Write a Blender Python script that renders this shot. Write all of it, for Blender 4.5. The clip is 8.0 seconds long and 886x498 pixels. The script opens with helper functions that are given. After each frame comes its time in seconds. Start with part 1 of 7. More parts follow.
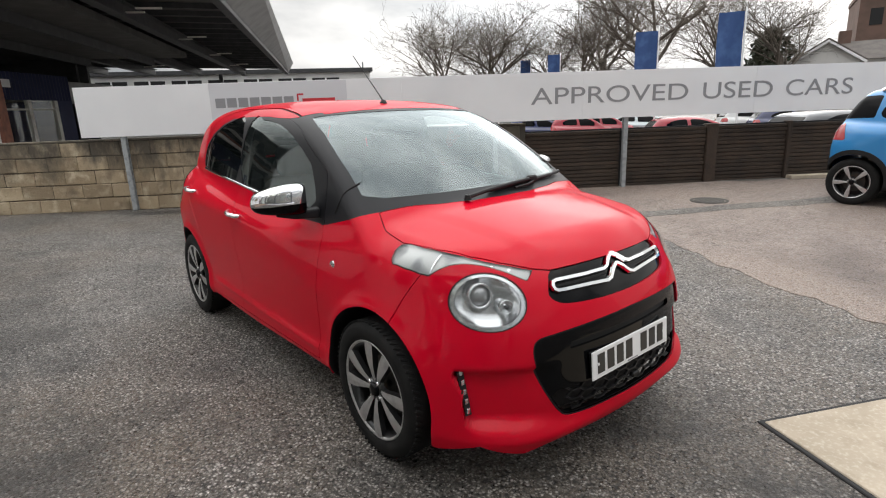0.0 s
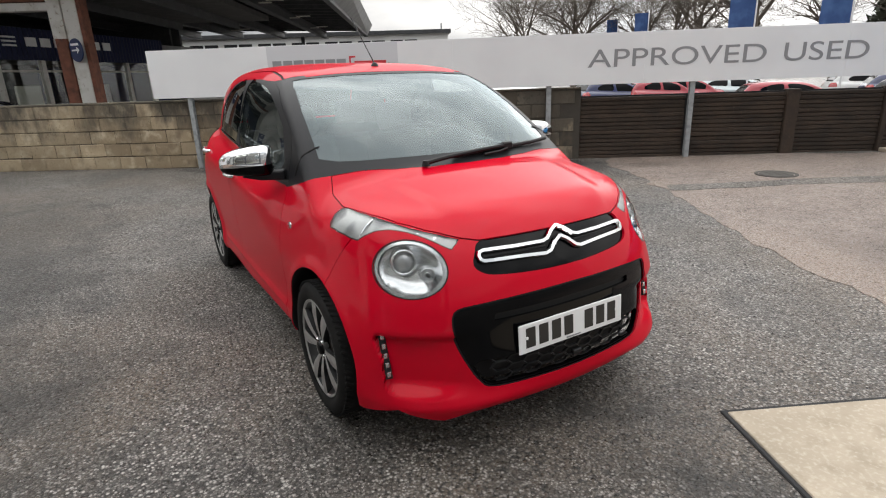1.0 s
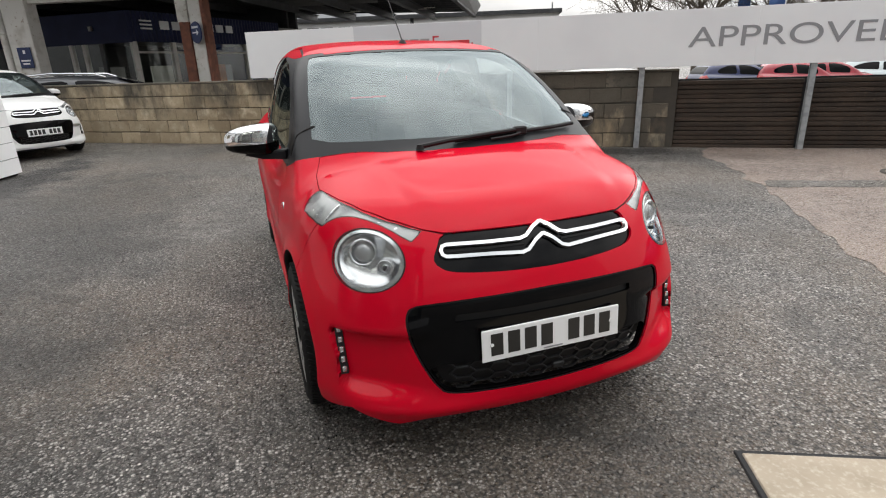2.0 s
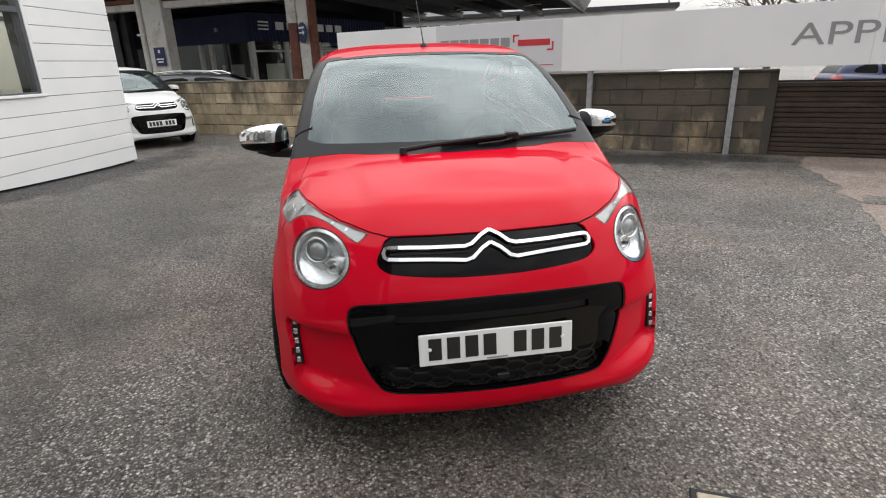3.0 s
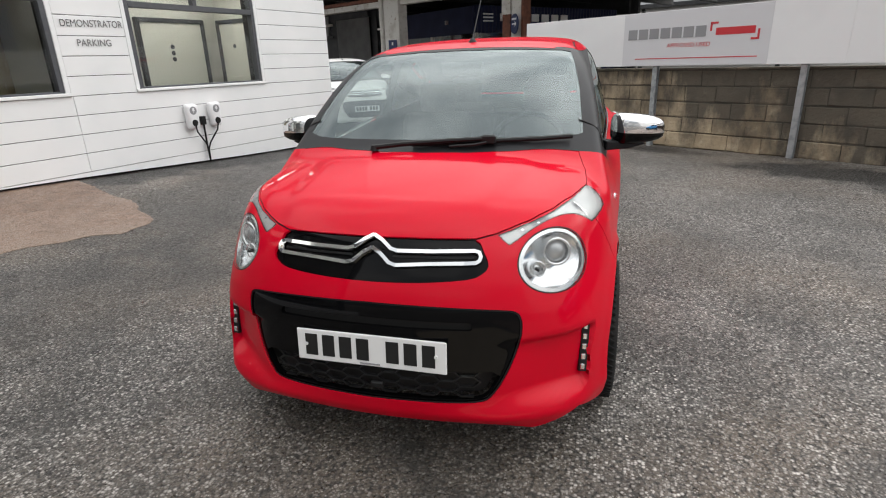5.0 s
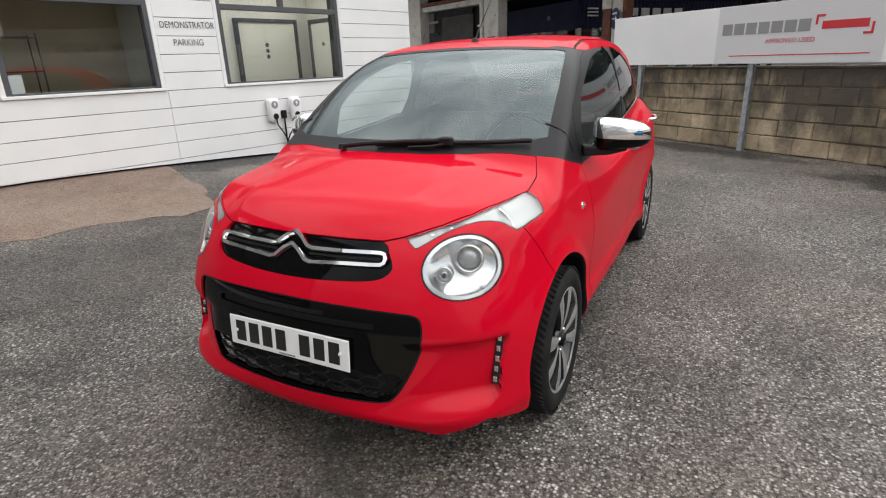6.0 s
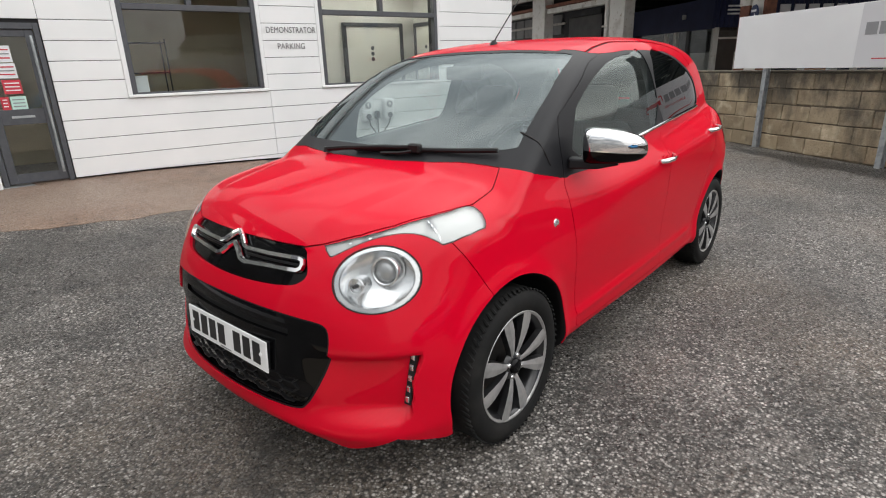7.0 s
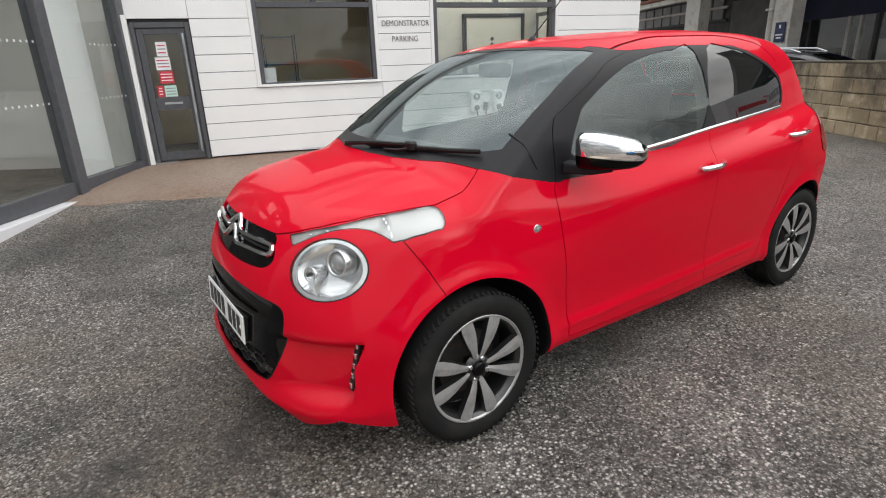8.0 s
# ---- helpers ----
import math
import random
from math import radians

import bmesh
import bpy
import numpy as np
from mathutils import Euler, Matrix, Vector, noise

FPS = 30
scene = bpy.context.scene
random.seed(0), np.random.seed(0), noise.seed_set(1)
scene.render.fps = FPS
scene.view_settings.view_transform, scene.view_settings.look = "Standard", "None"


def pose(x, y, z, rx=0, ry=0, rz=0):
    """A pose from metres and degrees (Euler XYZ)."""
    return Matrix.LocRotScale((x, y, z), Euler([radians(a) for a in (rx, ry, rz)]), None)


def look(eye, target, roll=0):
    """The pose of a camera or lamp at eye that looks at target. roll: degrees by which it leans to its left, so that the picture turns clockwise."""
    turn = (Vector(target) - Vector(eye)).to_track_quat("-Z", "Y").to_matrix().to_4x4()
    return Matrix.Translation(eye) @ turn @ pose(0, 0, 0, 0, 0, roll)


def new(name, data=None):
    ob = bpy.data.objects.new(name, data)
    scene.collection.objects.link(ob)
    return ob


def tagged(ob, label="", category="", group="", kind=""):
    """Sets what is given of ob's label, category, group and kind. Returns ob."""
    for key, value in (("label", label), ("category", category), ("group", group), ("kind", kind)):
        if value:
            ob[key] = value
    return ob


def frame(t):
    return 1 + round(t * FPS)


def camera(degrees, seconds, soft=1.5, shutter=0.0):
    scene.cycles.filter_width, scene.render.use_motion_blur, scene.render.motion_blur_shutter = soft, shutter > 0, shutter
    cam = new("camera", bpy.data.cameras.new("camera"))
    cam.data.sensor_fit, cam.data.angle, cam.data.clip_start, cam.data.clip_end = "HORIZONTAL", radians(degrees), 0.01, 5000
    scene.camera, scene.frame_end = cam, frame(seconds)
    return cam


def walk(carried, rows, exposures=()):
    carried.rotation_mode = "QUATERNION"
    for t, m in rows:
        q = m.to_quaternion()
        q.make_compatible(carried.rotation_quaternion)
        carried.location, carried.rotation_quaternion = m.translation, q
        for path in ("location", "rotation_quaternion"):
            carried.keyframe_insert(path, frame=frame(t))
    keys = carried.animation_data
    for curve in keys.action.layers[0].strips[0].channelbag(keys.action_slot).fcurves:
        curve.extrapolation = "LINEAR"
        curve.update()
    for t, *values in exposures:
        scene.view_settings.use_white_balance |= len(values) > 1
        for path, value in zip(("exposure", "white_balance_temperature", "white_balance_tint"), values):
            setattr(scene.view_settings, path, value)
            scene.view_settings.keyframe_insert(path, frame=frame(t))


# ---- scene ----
cam = camera(78.1, 8.0, soft=1.1)
PATH = [
    (0, (-1.806, -1.734, 1.365), (-0.579, -0.233, 0.873), -2.1),
    (0.5, (-1.621, -1.852, 1.373), (-0.511, -0.291, 0.796), -2.2),
    (1, (-1.368, -2.036, 1.348), (-0.396, -0.395, 0.745), -2.0),
    (1.5, (-1.172, -2.099, 1.339), (-0.384, -0.374, 0.704), -1.8),
    (1.7, (-1.052, -2.091, 1.328), (-0.338, -0.34, 0.678), -1.8),
    (2.8, (-0.502, -2.162, 1.302), (-0.123, -0.297, 0.686), -2.0),
    (3, (-0.401, -2.236, 1.33), (-0.125, -0.363, 0.684), -1.9),
    (3.5, (-0.118, -2.267, 1.346), (-0.009, -0.377, 0.701), -1.8),
    (4, (0.108, -2.213, 1.341), (0.015, -0.322, 0.696), -2.2),
    (4.5, (0.444, -2.248, 1.336), (0.146, -0.373, 0.706), -2.3),
    (4.7, (0.543, -2.2, 1.327), (0.157, -0.344, 0.69), -2.1),
    (5.8, (1.095, -1.942, 1.335), (0.282, -0.238, 0.675), -2.1),
    (6, (1.24, -1.889, 1.328), (0.371, -0.21, 0.675), -2.0),
    (6.5, (1.501, -1.733, 1.327), (0.439, -0.16, 0.695), -1.7),
    (7, (1.719, -1.475, 1.318), (0.479, -0.039, 0.685), -1.9),
    (7.5, (1.955, -1.252, 1.312), (0.541, 0.001, 0.655), -2.2),
    (8, (2.132, -1.058, 1.34), (0.566, 0.001, 0.687), -2.1),
]
walk(cam, [(t, look(eye, target, roll)) for t, eye, target, roll in PATH])

# ---- world and light: bright overcast sky, low soft sun behind cloud ----
world = bpy.data.worlds.new("overcast")
scene.world = world
world.use_nodes = True
wn, wl = world.node_tree.nodes, world.node_tree.links
wn.clear()
SUN_AZ, SUN_EL = 55.0, 19.0   # degrees: from +y towards +x, and above the horizon
sky = wn.new("ShaderNodeTexSky")
sky.sky_type, sky.sun_disc = "NISHITA", False
sky.sun_elevation, sky.sun_rotation = radians(SUN_EL), radians(SUN_AZ)
sky.air_density, sky.dust_density, sky.ozone_density = 1.0, 6.0, 1.0
grey = wn.new("ShaderNodeHueSaturation")
grey.inputs["Saturation"].default_value = 0.12
wl.new(sky.outputs[0], grey.inputs["Color"])
tc = wn.new("ShaderNodeTexCoord")
mp = wn.new("ShaderNodeMapping")
mp.inputs["Scale"].default_value = (1.0, 1.0, 2.6)
wl.new(tc.outputs["Generated"], mp.inputs["Vector"])
cl = wn.new("ShaderNodeTexNoise")
cl.inputs["Scale"].default_value, cl.inputs["Detail"].default_value, cl.inputs["Roughness"].default_value = 2.1, 6.0, 0.52
wl.new(mp.outputs[0], cl.inputs["Vector"])
cr = wn.new("ShaderNodeValToRGB")
cr.color_ramp.elements[0].position, cr.color_ramp.elements[0].color = 0.40, (0.62, 0.64, 0.66, 1)
cr.color_ramp.elements[1].position, cr.color_ramp.elements[1].color = 0.62, (1.36, 1.34, 1.31, 1)
wl.new(cl.outputs["Fac"], cr.inputs["Fac"])
# overcast sky: the zenith about three times as bright as the horizon
sep = wn.new("ShaderNodeSeparateXYZ")
wl.new(tc.outputs["Generated"], sep.inputs[0])
zen = wn.new("ShaderNodeMapRange")
zen.inputs["From Min"].default_value, zen.inputs["From Max"].default_value = 0.22, 0.76
zen.inputs["To Min"].default_value, zen.inputs["To Max"].default_value = 0.42, 1.92
wl.new(sep.outputs["Z"], zen.inputs["Value"])
grad = wn.new("ShaderNodeMix")
grad.data_type, grad.blend_type = "RGBA", "MULTIPLY"
grad.inputs["Factor"].default_value = 1.0
wl.new(cr.outputs[0], grad.inputs["A"])
wl.new(zen.outputs[0], grad.inputs["B"])
# and brighter round the veiled sun
toward = wn.new("ShaderNodeVectorMath")
toward.operation = "DOT_PRODUCT"
wl.new(tc.outputs["Generated"], toward.inputs[0])
toward.inputs[1].default_value = (math.sin(radians(SUN_AZ)) * math.cos(radians(SUN_EL)), math.cos(radians(SUN_AZ)) * math.cos(radians(SUN_EL)), math.sin(radians(SUN_EL)))
glow = wn.new("ShaderNodeMapRange")
glow.interpolation_type = "SMOOTHSTEP"
glow.inputs["From Min"].default_value, glow.inputs["From Max"].default_value = -0.3, 1.0
glow.inputs["To Min"].default_value, glow.inputs["To Max"].default_value = 0.84, 1.24
wl.new(toward.outputs["Value"], glow.inputs["Value"])
around = wn.new("ShaderNodeMix")
around.data_type, around.blend_type = "RGBA", "MULTIPLY"
around.inputs["Factor"].default_value = 1.0
wl.new(grad.outputs["Result"], around.inputs["A"])
wl.new(glow.outputs[0], around.inputs["B"])
mul = wn.new("ShaderNodeMix")
mul.data_type, mul.blend_type = "RGBA", "MULTIPLY"
mul.inputs["Factor"].default_value = 1.0
cover = wn.new("ShaderNodeMix")
cover.data_type = "RGBA"
cover.inputs["Factor"].default_value = 0.80
cover.inputs["B"].default_value = (5.6, 5.65, 5.7, 1)
wl.new(grey.outputs[0], cover.inputs["A"])
wl.new(cover.outputs["Result"], mul.inputs["A"])
wl.new(around.outputs["Result"], mul.inputs["B"])
bg = wn.new("ShaderNodeBackground")
bg.inputs["Strength"].default_value = 0.108
wl.new(mul.outputs["Result"], bg.inputs["Color"])
wo = wn.new("ShaderNodeOutputWorld")
wl.new(bg.outputs[0], wo.inputs["Surface"])

sun_data = bpy.data.lights.new("sun", "SUN")
sun_data.energy, sun_data.angle, sun_data.color = 0.55, radians(150), (1.0, 0.96, 0.9)
sun = new("sun", sun_data)
ca, sa, ce, se = math.cos(radians(SUN_AZ)), math.sin(radians(SUN_AZ)), math.cos(radians(SUN_EL)), math.sin(radians(SUN_EL))
sun.matrix_world = look((sa * ce * 60, ca * ce * 60, se * 60), (0, 0, 0))
scene.view_settings.exposure = 1.06

# ---- materials ----


def material(name, colour, rough=0.6, metal=0.0, grain=(), bump=(), coat=0.0, spec=0.5, island=0.0, obrand=0.0, roughvar=0.0, coatrough=0.03):
    """grain: rows of (scale, second colour, low, high, detail); bump: rows of (scale, strength, distance)."""
    m = bpy.data.materials.new(name)
    m.use_nodes = True
    n, l = m.node_tree.nodes, m.node_tree.links
    b = n["Principled BSDF"]
    b.inputs["Roughness"].default_value, b.inputs["Metallic"].default_value = rough, metal
    b.inputs["Specular IOR Level"].default_value = spec
    b.inputs["Coat Weight"].default_value, b.inputs["Coat Roughness"].default_value = coat, coatrough
    c = n.new("ShaderNodeRGB")
    c.outputs[0].default_value = (*colour, 1)
    out = c.outputs[0]
    tex = n.new("ShaderNodeNewGeometry")
    for scale, col, lo, hi, detail in grain:
        no = n.new("ShaderNodeTexNoise")
        no.inputs["Scale"].default_value, no.inputs["Detail"].default_value = scale, detail
        l.new(tex.outputs["Position"], no.inputs["Vector"])
        mr = n.new("ShaderNodeMapRange")
        mr.inputs["From Min"].default_value, mr.inputs["From Max"].default_value = lo, hi
        l.new(no.outputs["Fac"], mr.inputs["Value"])
        mx = n.new("ShaderNodeMix")
        mx.data_type = "RGBA"
        mx.inputs["B"].default_value = (*col, 1)
        l.new(mr.outputs[0], mx.inputs["Factor"])
        l.new(out, mx.inputs["A"])
        out = mx.outputs["Result"]
    for amount, socket, node in ((island, "Random Per Island", "ShaderNodeNewGeometry"), (obrand, "Random", "ShaderNodeObjectInfo")):
        if amount:
            g = n.new(node)
            mr = n.new("ShaderNodeMapRange")
            mr.inputs["To Min"].default_value, mr.inputs["To Max"].default_value = 1 - amount, 1 + amount
            l.new(g.outputs[socket], mr.inputs["Value"])
            hs = n.new("ShaderNodeHueSaturation")
            l.new(mr.outputs[0], hs.inputs["Value"])
            l.new(out, hs.inputs["Color"])
            out = hs.outputs[0]
    l.new(out, b.inputs["Base Color"])
    normal = None
    for scale, strength, dist in bump:
        no = n.new("ShaderNodeTexNoise")
        no.inputs["Scale"].default_value, no.inputs["Detail"].default_value = scale, 4
        l.new(tex.outputs["Position"], no.inputs["Vector"])
        bp = n.new("ShaderNodeBump")
        bp.inputs["Strength"].default_value, bp.inputs["Distance"].default_value = strength, dist
        l.new(no.outputs["Fac"], bp.inputs["Height"])
        if normal:
            l.new(normal, bp.inputs["Normal"])
        normal = bp.outputs[0]
    if normal:
        l.new(normal, b.inputs["Normal"])
    if roughvar:
        no = n.new("ShaderNodeTexNoise")
        no.inputs["Scale"].default_value, no.inputs["Detail"].default_value = 3.0, 5
        l.new(tex.outputs["Position"], no.inputs["Vector"])
        mr = n.new("ShaderNodeMapRange")
        mr.inputs["From Min"].default_value, mr.inputs["From Max"].default_value = 0.35, 0.65
        mr.inputs["To Min"].default_value, mr.inputs["To Max"].default_value = max(0.0, rough - roughvar), rough + roughvar
        l.new(no.outputs["Fac"], mr.inputs["Value"])
        l.new(mr.outputs[0], b.inputs["Roughness"])
    return m


def glass(name, tint, ior, rough=0.0, haze=0.0, sheen=(1.0, 1.0, 1.0)):
    """Thin pane: clear transmission by a tinted transparent layer, with a real glossy reflection over it."""
    m = bpy.data.materials.new(name)
    m.use_nodes = True
    n, l = m.node_tree.nodes, m.node_tree.links
    n.clear()
    tr = n.new("ShaderNodeBsdfTransparent")
    tr.inputs["Color"].default_value = (*tint, 1)
    gl = n.new("ShaderNodeBsdfGlossy")
    gl.inputs["Roughness"].default_value = rough
    gl.inputs["Color"].default_value = (*sheen, 1)
    # Schlick reflection, alike from both sides of the thin pane
    lw = n.new("ShaderNodeLayerWeight")
    lw.inputs["Blend"].default_value = 0.5
    pw = n.new("ShaderNodeMath")
    pw.operation = "POWER"
    pw.inputs[1].default_value = 5.0
    l.new(lw.outputs["Facing"], pw.inputs[0])
    f0 = ((ior - 1) / (ior + 1)) ** 2
    fr = n.new("ShaderNodeMapRange")
    fr.inputs["To Min"].default_value, fr.inputs["To Max"].default_value = f0, 1.0
    l.new(pw.outputs[0], fr.inputs["Value"])
    mx = n.new("ShaderNodeMixShader")
    l.new(fr.outputs[0], mx.inputs[0])
    clear = tr.outputs[0]
    if haze:
        df = n.new("ShaderNodeBsdfDiffuse")
        df.inputs["Color"].default_value = (0.43, 0.55, 0.57, 1)
        no = n.new("ShaderNodeTexNoise")
        no.inputs["Scale"].default_value, no.inputs["Detail"].default_value = 3.5, 5
        mr = n.new("ShaderNodeMapRange")
        mr.inputs["From Min"].default_value, mr.inputs["From Max"].default_value = 0.3, 0.7
        mr.inputs["To Min"].default_value, mr.inputs["To Max"].default_value = haze * 0.6, haze * 1.4
        l.new(no.outputs["Fac"], mr.inputs["Value"])
        mh_ = n.new("ShaderNodeMixShader")
        l.new(mr.outputs[0], mh_.inputs[0])
        l.new(tr.outputs[0], mh_.inputs[1])
        l.new(df.outputs[0], mh_.inputs[2])
        clear = mh_.outputs[0]
    l.new(clear, mx.inputs[1])
    l.new(gl.outputs[0], mx.inputs[2])
    o = n.new("ShaderNodeOutputMaterial")
    l.new(mx.outputs[0], o.inputs[0])
    return m


def asphalt_material(name, dark, light, chip, brown, fine=1.0, wet_shade=()):
    m = bpy.data.materials.new(name)
    m.use_nodes = True
    n, l = m.node_tree.nodes, m.node_tree.links
    b = n["Principled BSDF"]
    tex = n.new("ShaderNodeNewGeometry")

    def noise_range(scale, lo, hi, detail=4, rough=0.55):
        no = n.new("ShaderNodeTexNoise")
        no.inputs["Scale"].default_value, no.inputs["Detail"].default_value, no.inputs["Roughness"].default_value = scale, detail, rough
        l.new(tex.outputs["Position"], no.inputs["Vector"])
        mr = n.new("ShaderNodeMapRange")
        mr.inputs["From Min"].default_value, mr.inputs["From Max"].default_value = lo, hi
        l.new(no.outputs["Fac"], mr.inputs["Value"])
        return mr.outputs[0]

    def mix(fac, a, bcol):
        mx = n.new("ShaderNodeMix")
        mx.data_type = "RGBA"
        l.new(fac, mx.inputs["Factor"])
        if isinstance(a, tuple):
            mx.inputs["A"].default_value = (*a, 1)
        else:
            l.new(a, mx.inputs["A"])
        if isinstance(bcol, tuple):
            mx.inputs["B"].default_value = (*bcol, 1)
        else:
            l.new(bcol, mx.inputs["B"])
        return mx.outputs["Result"]

    def stones(scale, lo, hi):
        """Random brightness for each stone, dark in the gaps between them."""
        vo = n.new("ShaderNodeTexVoronoi")
        vo.inputs["Scale"].default_value = scale
        l.new(tex.outputs["Position"], vo.inputs["Vector"])
        cell = n.new("ShaderNodeSeparateColor")
        l.new(vo.outputs["Color"], cell.inputs[0])
        chips = n.new("ShaderNodeMapRange")
        chips.inputs["From Min"].default_value, chips.inputs["From Max"].default_value = lo, hi
        l.new(cell.outputs[0], chips.inputs["Value"])
        gap = n.new("ShaderNodeMapRange")
        gap.inputs["From Min"].default_value, gap.inputs["From Max"].default_value = 0.75, 0.25
        l.new(vo.outputs["Distance"], gap.inputs["Value"])
        mu = n.new("ShaderNodeMath")
        mu.operation = "MULTIPLY"
        l.new(chips.outputs[0], mu.inputs[0])
        l.new(gap.outputs[0], mu.inputs[1])
        return mu.outputs[0], vo.outputs["Distance"], cell.outputs[1]

    big, big_d, big_r = stones(82.0 * fine, 0.66, 0.97)
    small, small_d, _ = stones(150.0 * fine, 0.60, 0.97)
    base = mix(noise_range(0.9, 0.40, 0.62, 7, 0.65), dark, light)
    base = mix(noise_range(5.0, 0.46, 0.72, 7, 0.7), base, tuple(0.42 * c for c in dark))
    base = mix(noise_range(17.0, 0.50, 0.74, 5, 0.6), base, tuple(0.35 * c for c in dark))
    base = mix(noise_range(0.55, 0.45, 0.63, 5), base, brown)
    thin = tuple(0.6 * a + 0.4 * b_ for a, b_ in zip(chip, light))
    base = mix(small, base, thin)
    patch_n = noise_range(1.7, 0.30, 0.58, 5)
    pm = n.new("ShaderNodeMath")
    pm.operation = "MULTIPLY"
    l.new(big, pm.inputs[0])
    l.new(patch_n, pm.inputs[1])
    chipped = mix(pm.outputs[0], base, chip)
    hollow = n.new("ShaderNodeMapRange")
    hollow.inputs["From Min"].default_value, hollow.inputs["From Max"].default_value = 0.45, 0.85
    hollow.inputs["To Max"].default_value = 0.9
    l.new(big_d, hollow.inputs["Value"])
    chipped = mix(hollow.outputs[0], chipped, tuple(0.32 * c for c in dark))
    damp = noise_range(0.42, 0.55, 0.68, 6, 0.65)
    stain = mix(damp, chipped, tuple(0.55 * c for c in dark))
    # ovals of damp; two of them darken the colour where less sky reaches
    for cx, cy, rx, ry, turn, amount in wet_shade:
        mp_ = n.new("ShaderNodeMapping")
        mp_.vector_type = "TEXTURE"
        mp_.inputs["Location"].default_value, mp_.inputs["Rotation"].default_value, mp_.inputs["Scale"].default_value = (cx, cy, 0), (0, 0, radians(turn)), (rx, ry, 50)
        l.new(tex.outputs["Position"], mp_.inputs["Vector"])
        ln = n.new("ShaderNodeVectorMath")
        ln.operation = "LENGTH"
        l.new(mp_.outputs[0], ln.inputs[0])
        ad = n.new("ShaderNodeMath")
        ad.operation = "ADD"
        l.new(ln.outputs["Value"], ad.inputs[0])
        l.new(noise_range(2.2, 0.25, 0.75, 6, 0.6), ad.inputs[1])
        fade = n.new("ShaderNodeMapRange")
        fade.inputs["From Min"].default_value, fade.inputs["From Max"].default_value = 1.62, 1.2
        fade.inputs["To Max"].default_value = amount
        l.new(ad.outputs[0], fade.inputs["Value"])
        stain = mix(fade.outputs[0], stain, tuple(0.35 * c for c in dark))
    l.new(stain, b.inputs["Base Color"])
    rr = n.new("ShaderNodeMapRange")
    rr.inputs["To Min"].default_value, rr.inputs["To Max"].default_value = 0.24, 0.74
    l.new(big_r, rr.inputs["Value"])
    l.new(rr.outputs[0], b.inputs["Roughness"])
    b1 = n.new("ShaderNodeBump")
    b1.inputs["Strength"].default_value, b1.inputs["Distance"].default_value = 1.0, 0.007
    l.new(big_d, b1.inputs["Height"])
    b1.invert = True
    b3 = n.new("ShaderNodeBump")
    b3.inputs["Strength"].default_value, b3.inputs["Distance"].default_value = 0.7, 0.004
    l.new(small_d, b3.inputs["Height"])
    b3.invert = True
    l.new(b1.outputs[0], b3.inputs["Normal"])
    b2 = n.new("ShaderNodeBump")
    b2.inputs["Strength"].default_value, b2.inputs["Distance"].default_value = 0.6, 0.02
    l.new(noise_range(24.0, 0.2, 0.8, 6, 0.7), b2.inputs["Height"])
    l.new(b3.outputs[0], b2.inputs["Normal"])
    l.new(b2.outputs[0], b.inputs["Normal"])
    return m


# damp stains at the wall's foot and along the office; last two paint shade
WETSHADEROWS = [(3.25, 4.75, 1.15, 0.52, -35.0, 0.92), (4.3, 4.5, 1.0, 0.28, -35.0, 0.9), (-3.95, 4.9, 3.4, 0.55, 76.4, 0.92), (0.9, 6.9, 1.5, 0.25, -35.0, 0.8), (-2.7, 3.3, 2.6, 1.25, 80.0, 0.5), (-2.6, -0.2, 1.5, 0.8, 60.0, 0.45)]
ASPHALT = asphalt_material("asphalt", (0.050, 0.045, 0.040), (0.168, 0.152, 0.138), (0.66, 0.62, 0.58), (0.128, 0.101, 0.077), wet_shade=WETSHADEROWS)
PINK = asphalt_material("pink_concrete", (0.27, 0.205, 0.172), (0.40, 0.318, 0.275), (0.58, 0.50, 0.45), (0.31, 0.235, 0.19), 1.15)
REDPAVE = asphalt_material("red_paving", (0.31, 0.195, 0.14), (0.41, 0.275, 0.205), (0.48, 0.36, 0.29), (0.40, 0.30, 0.24), 1.6)
CONCRETE = material("pale_concrete", (0.41, 0.345, 0.265), 0.85, grain=[(2.2, (0.34, 0.285, 0.215), 0.42, 0.66, 6), (9, (0.30, 0.25, 0.185), 0.5, 0.72, 7), (60, (0.48, 0.42, 0.34), 0.5, 0.8, 3)], bump=[(90, 0.25, 0.004)])
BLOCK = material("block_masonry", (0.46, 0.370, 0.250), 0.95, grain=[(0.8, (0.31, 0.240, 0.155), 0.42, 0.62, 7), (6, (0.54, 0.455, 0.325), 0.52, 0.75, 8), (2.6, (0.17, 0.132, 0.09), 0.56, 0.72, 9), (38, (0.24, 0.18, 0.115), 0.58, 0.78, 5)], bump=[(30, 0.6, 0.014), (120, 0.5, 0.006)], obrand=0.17)


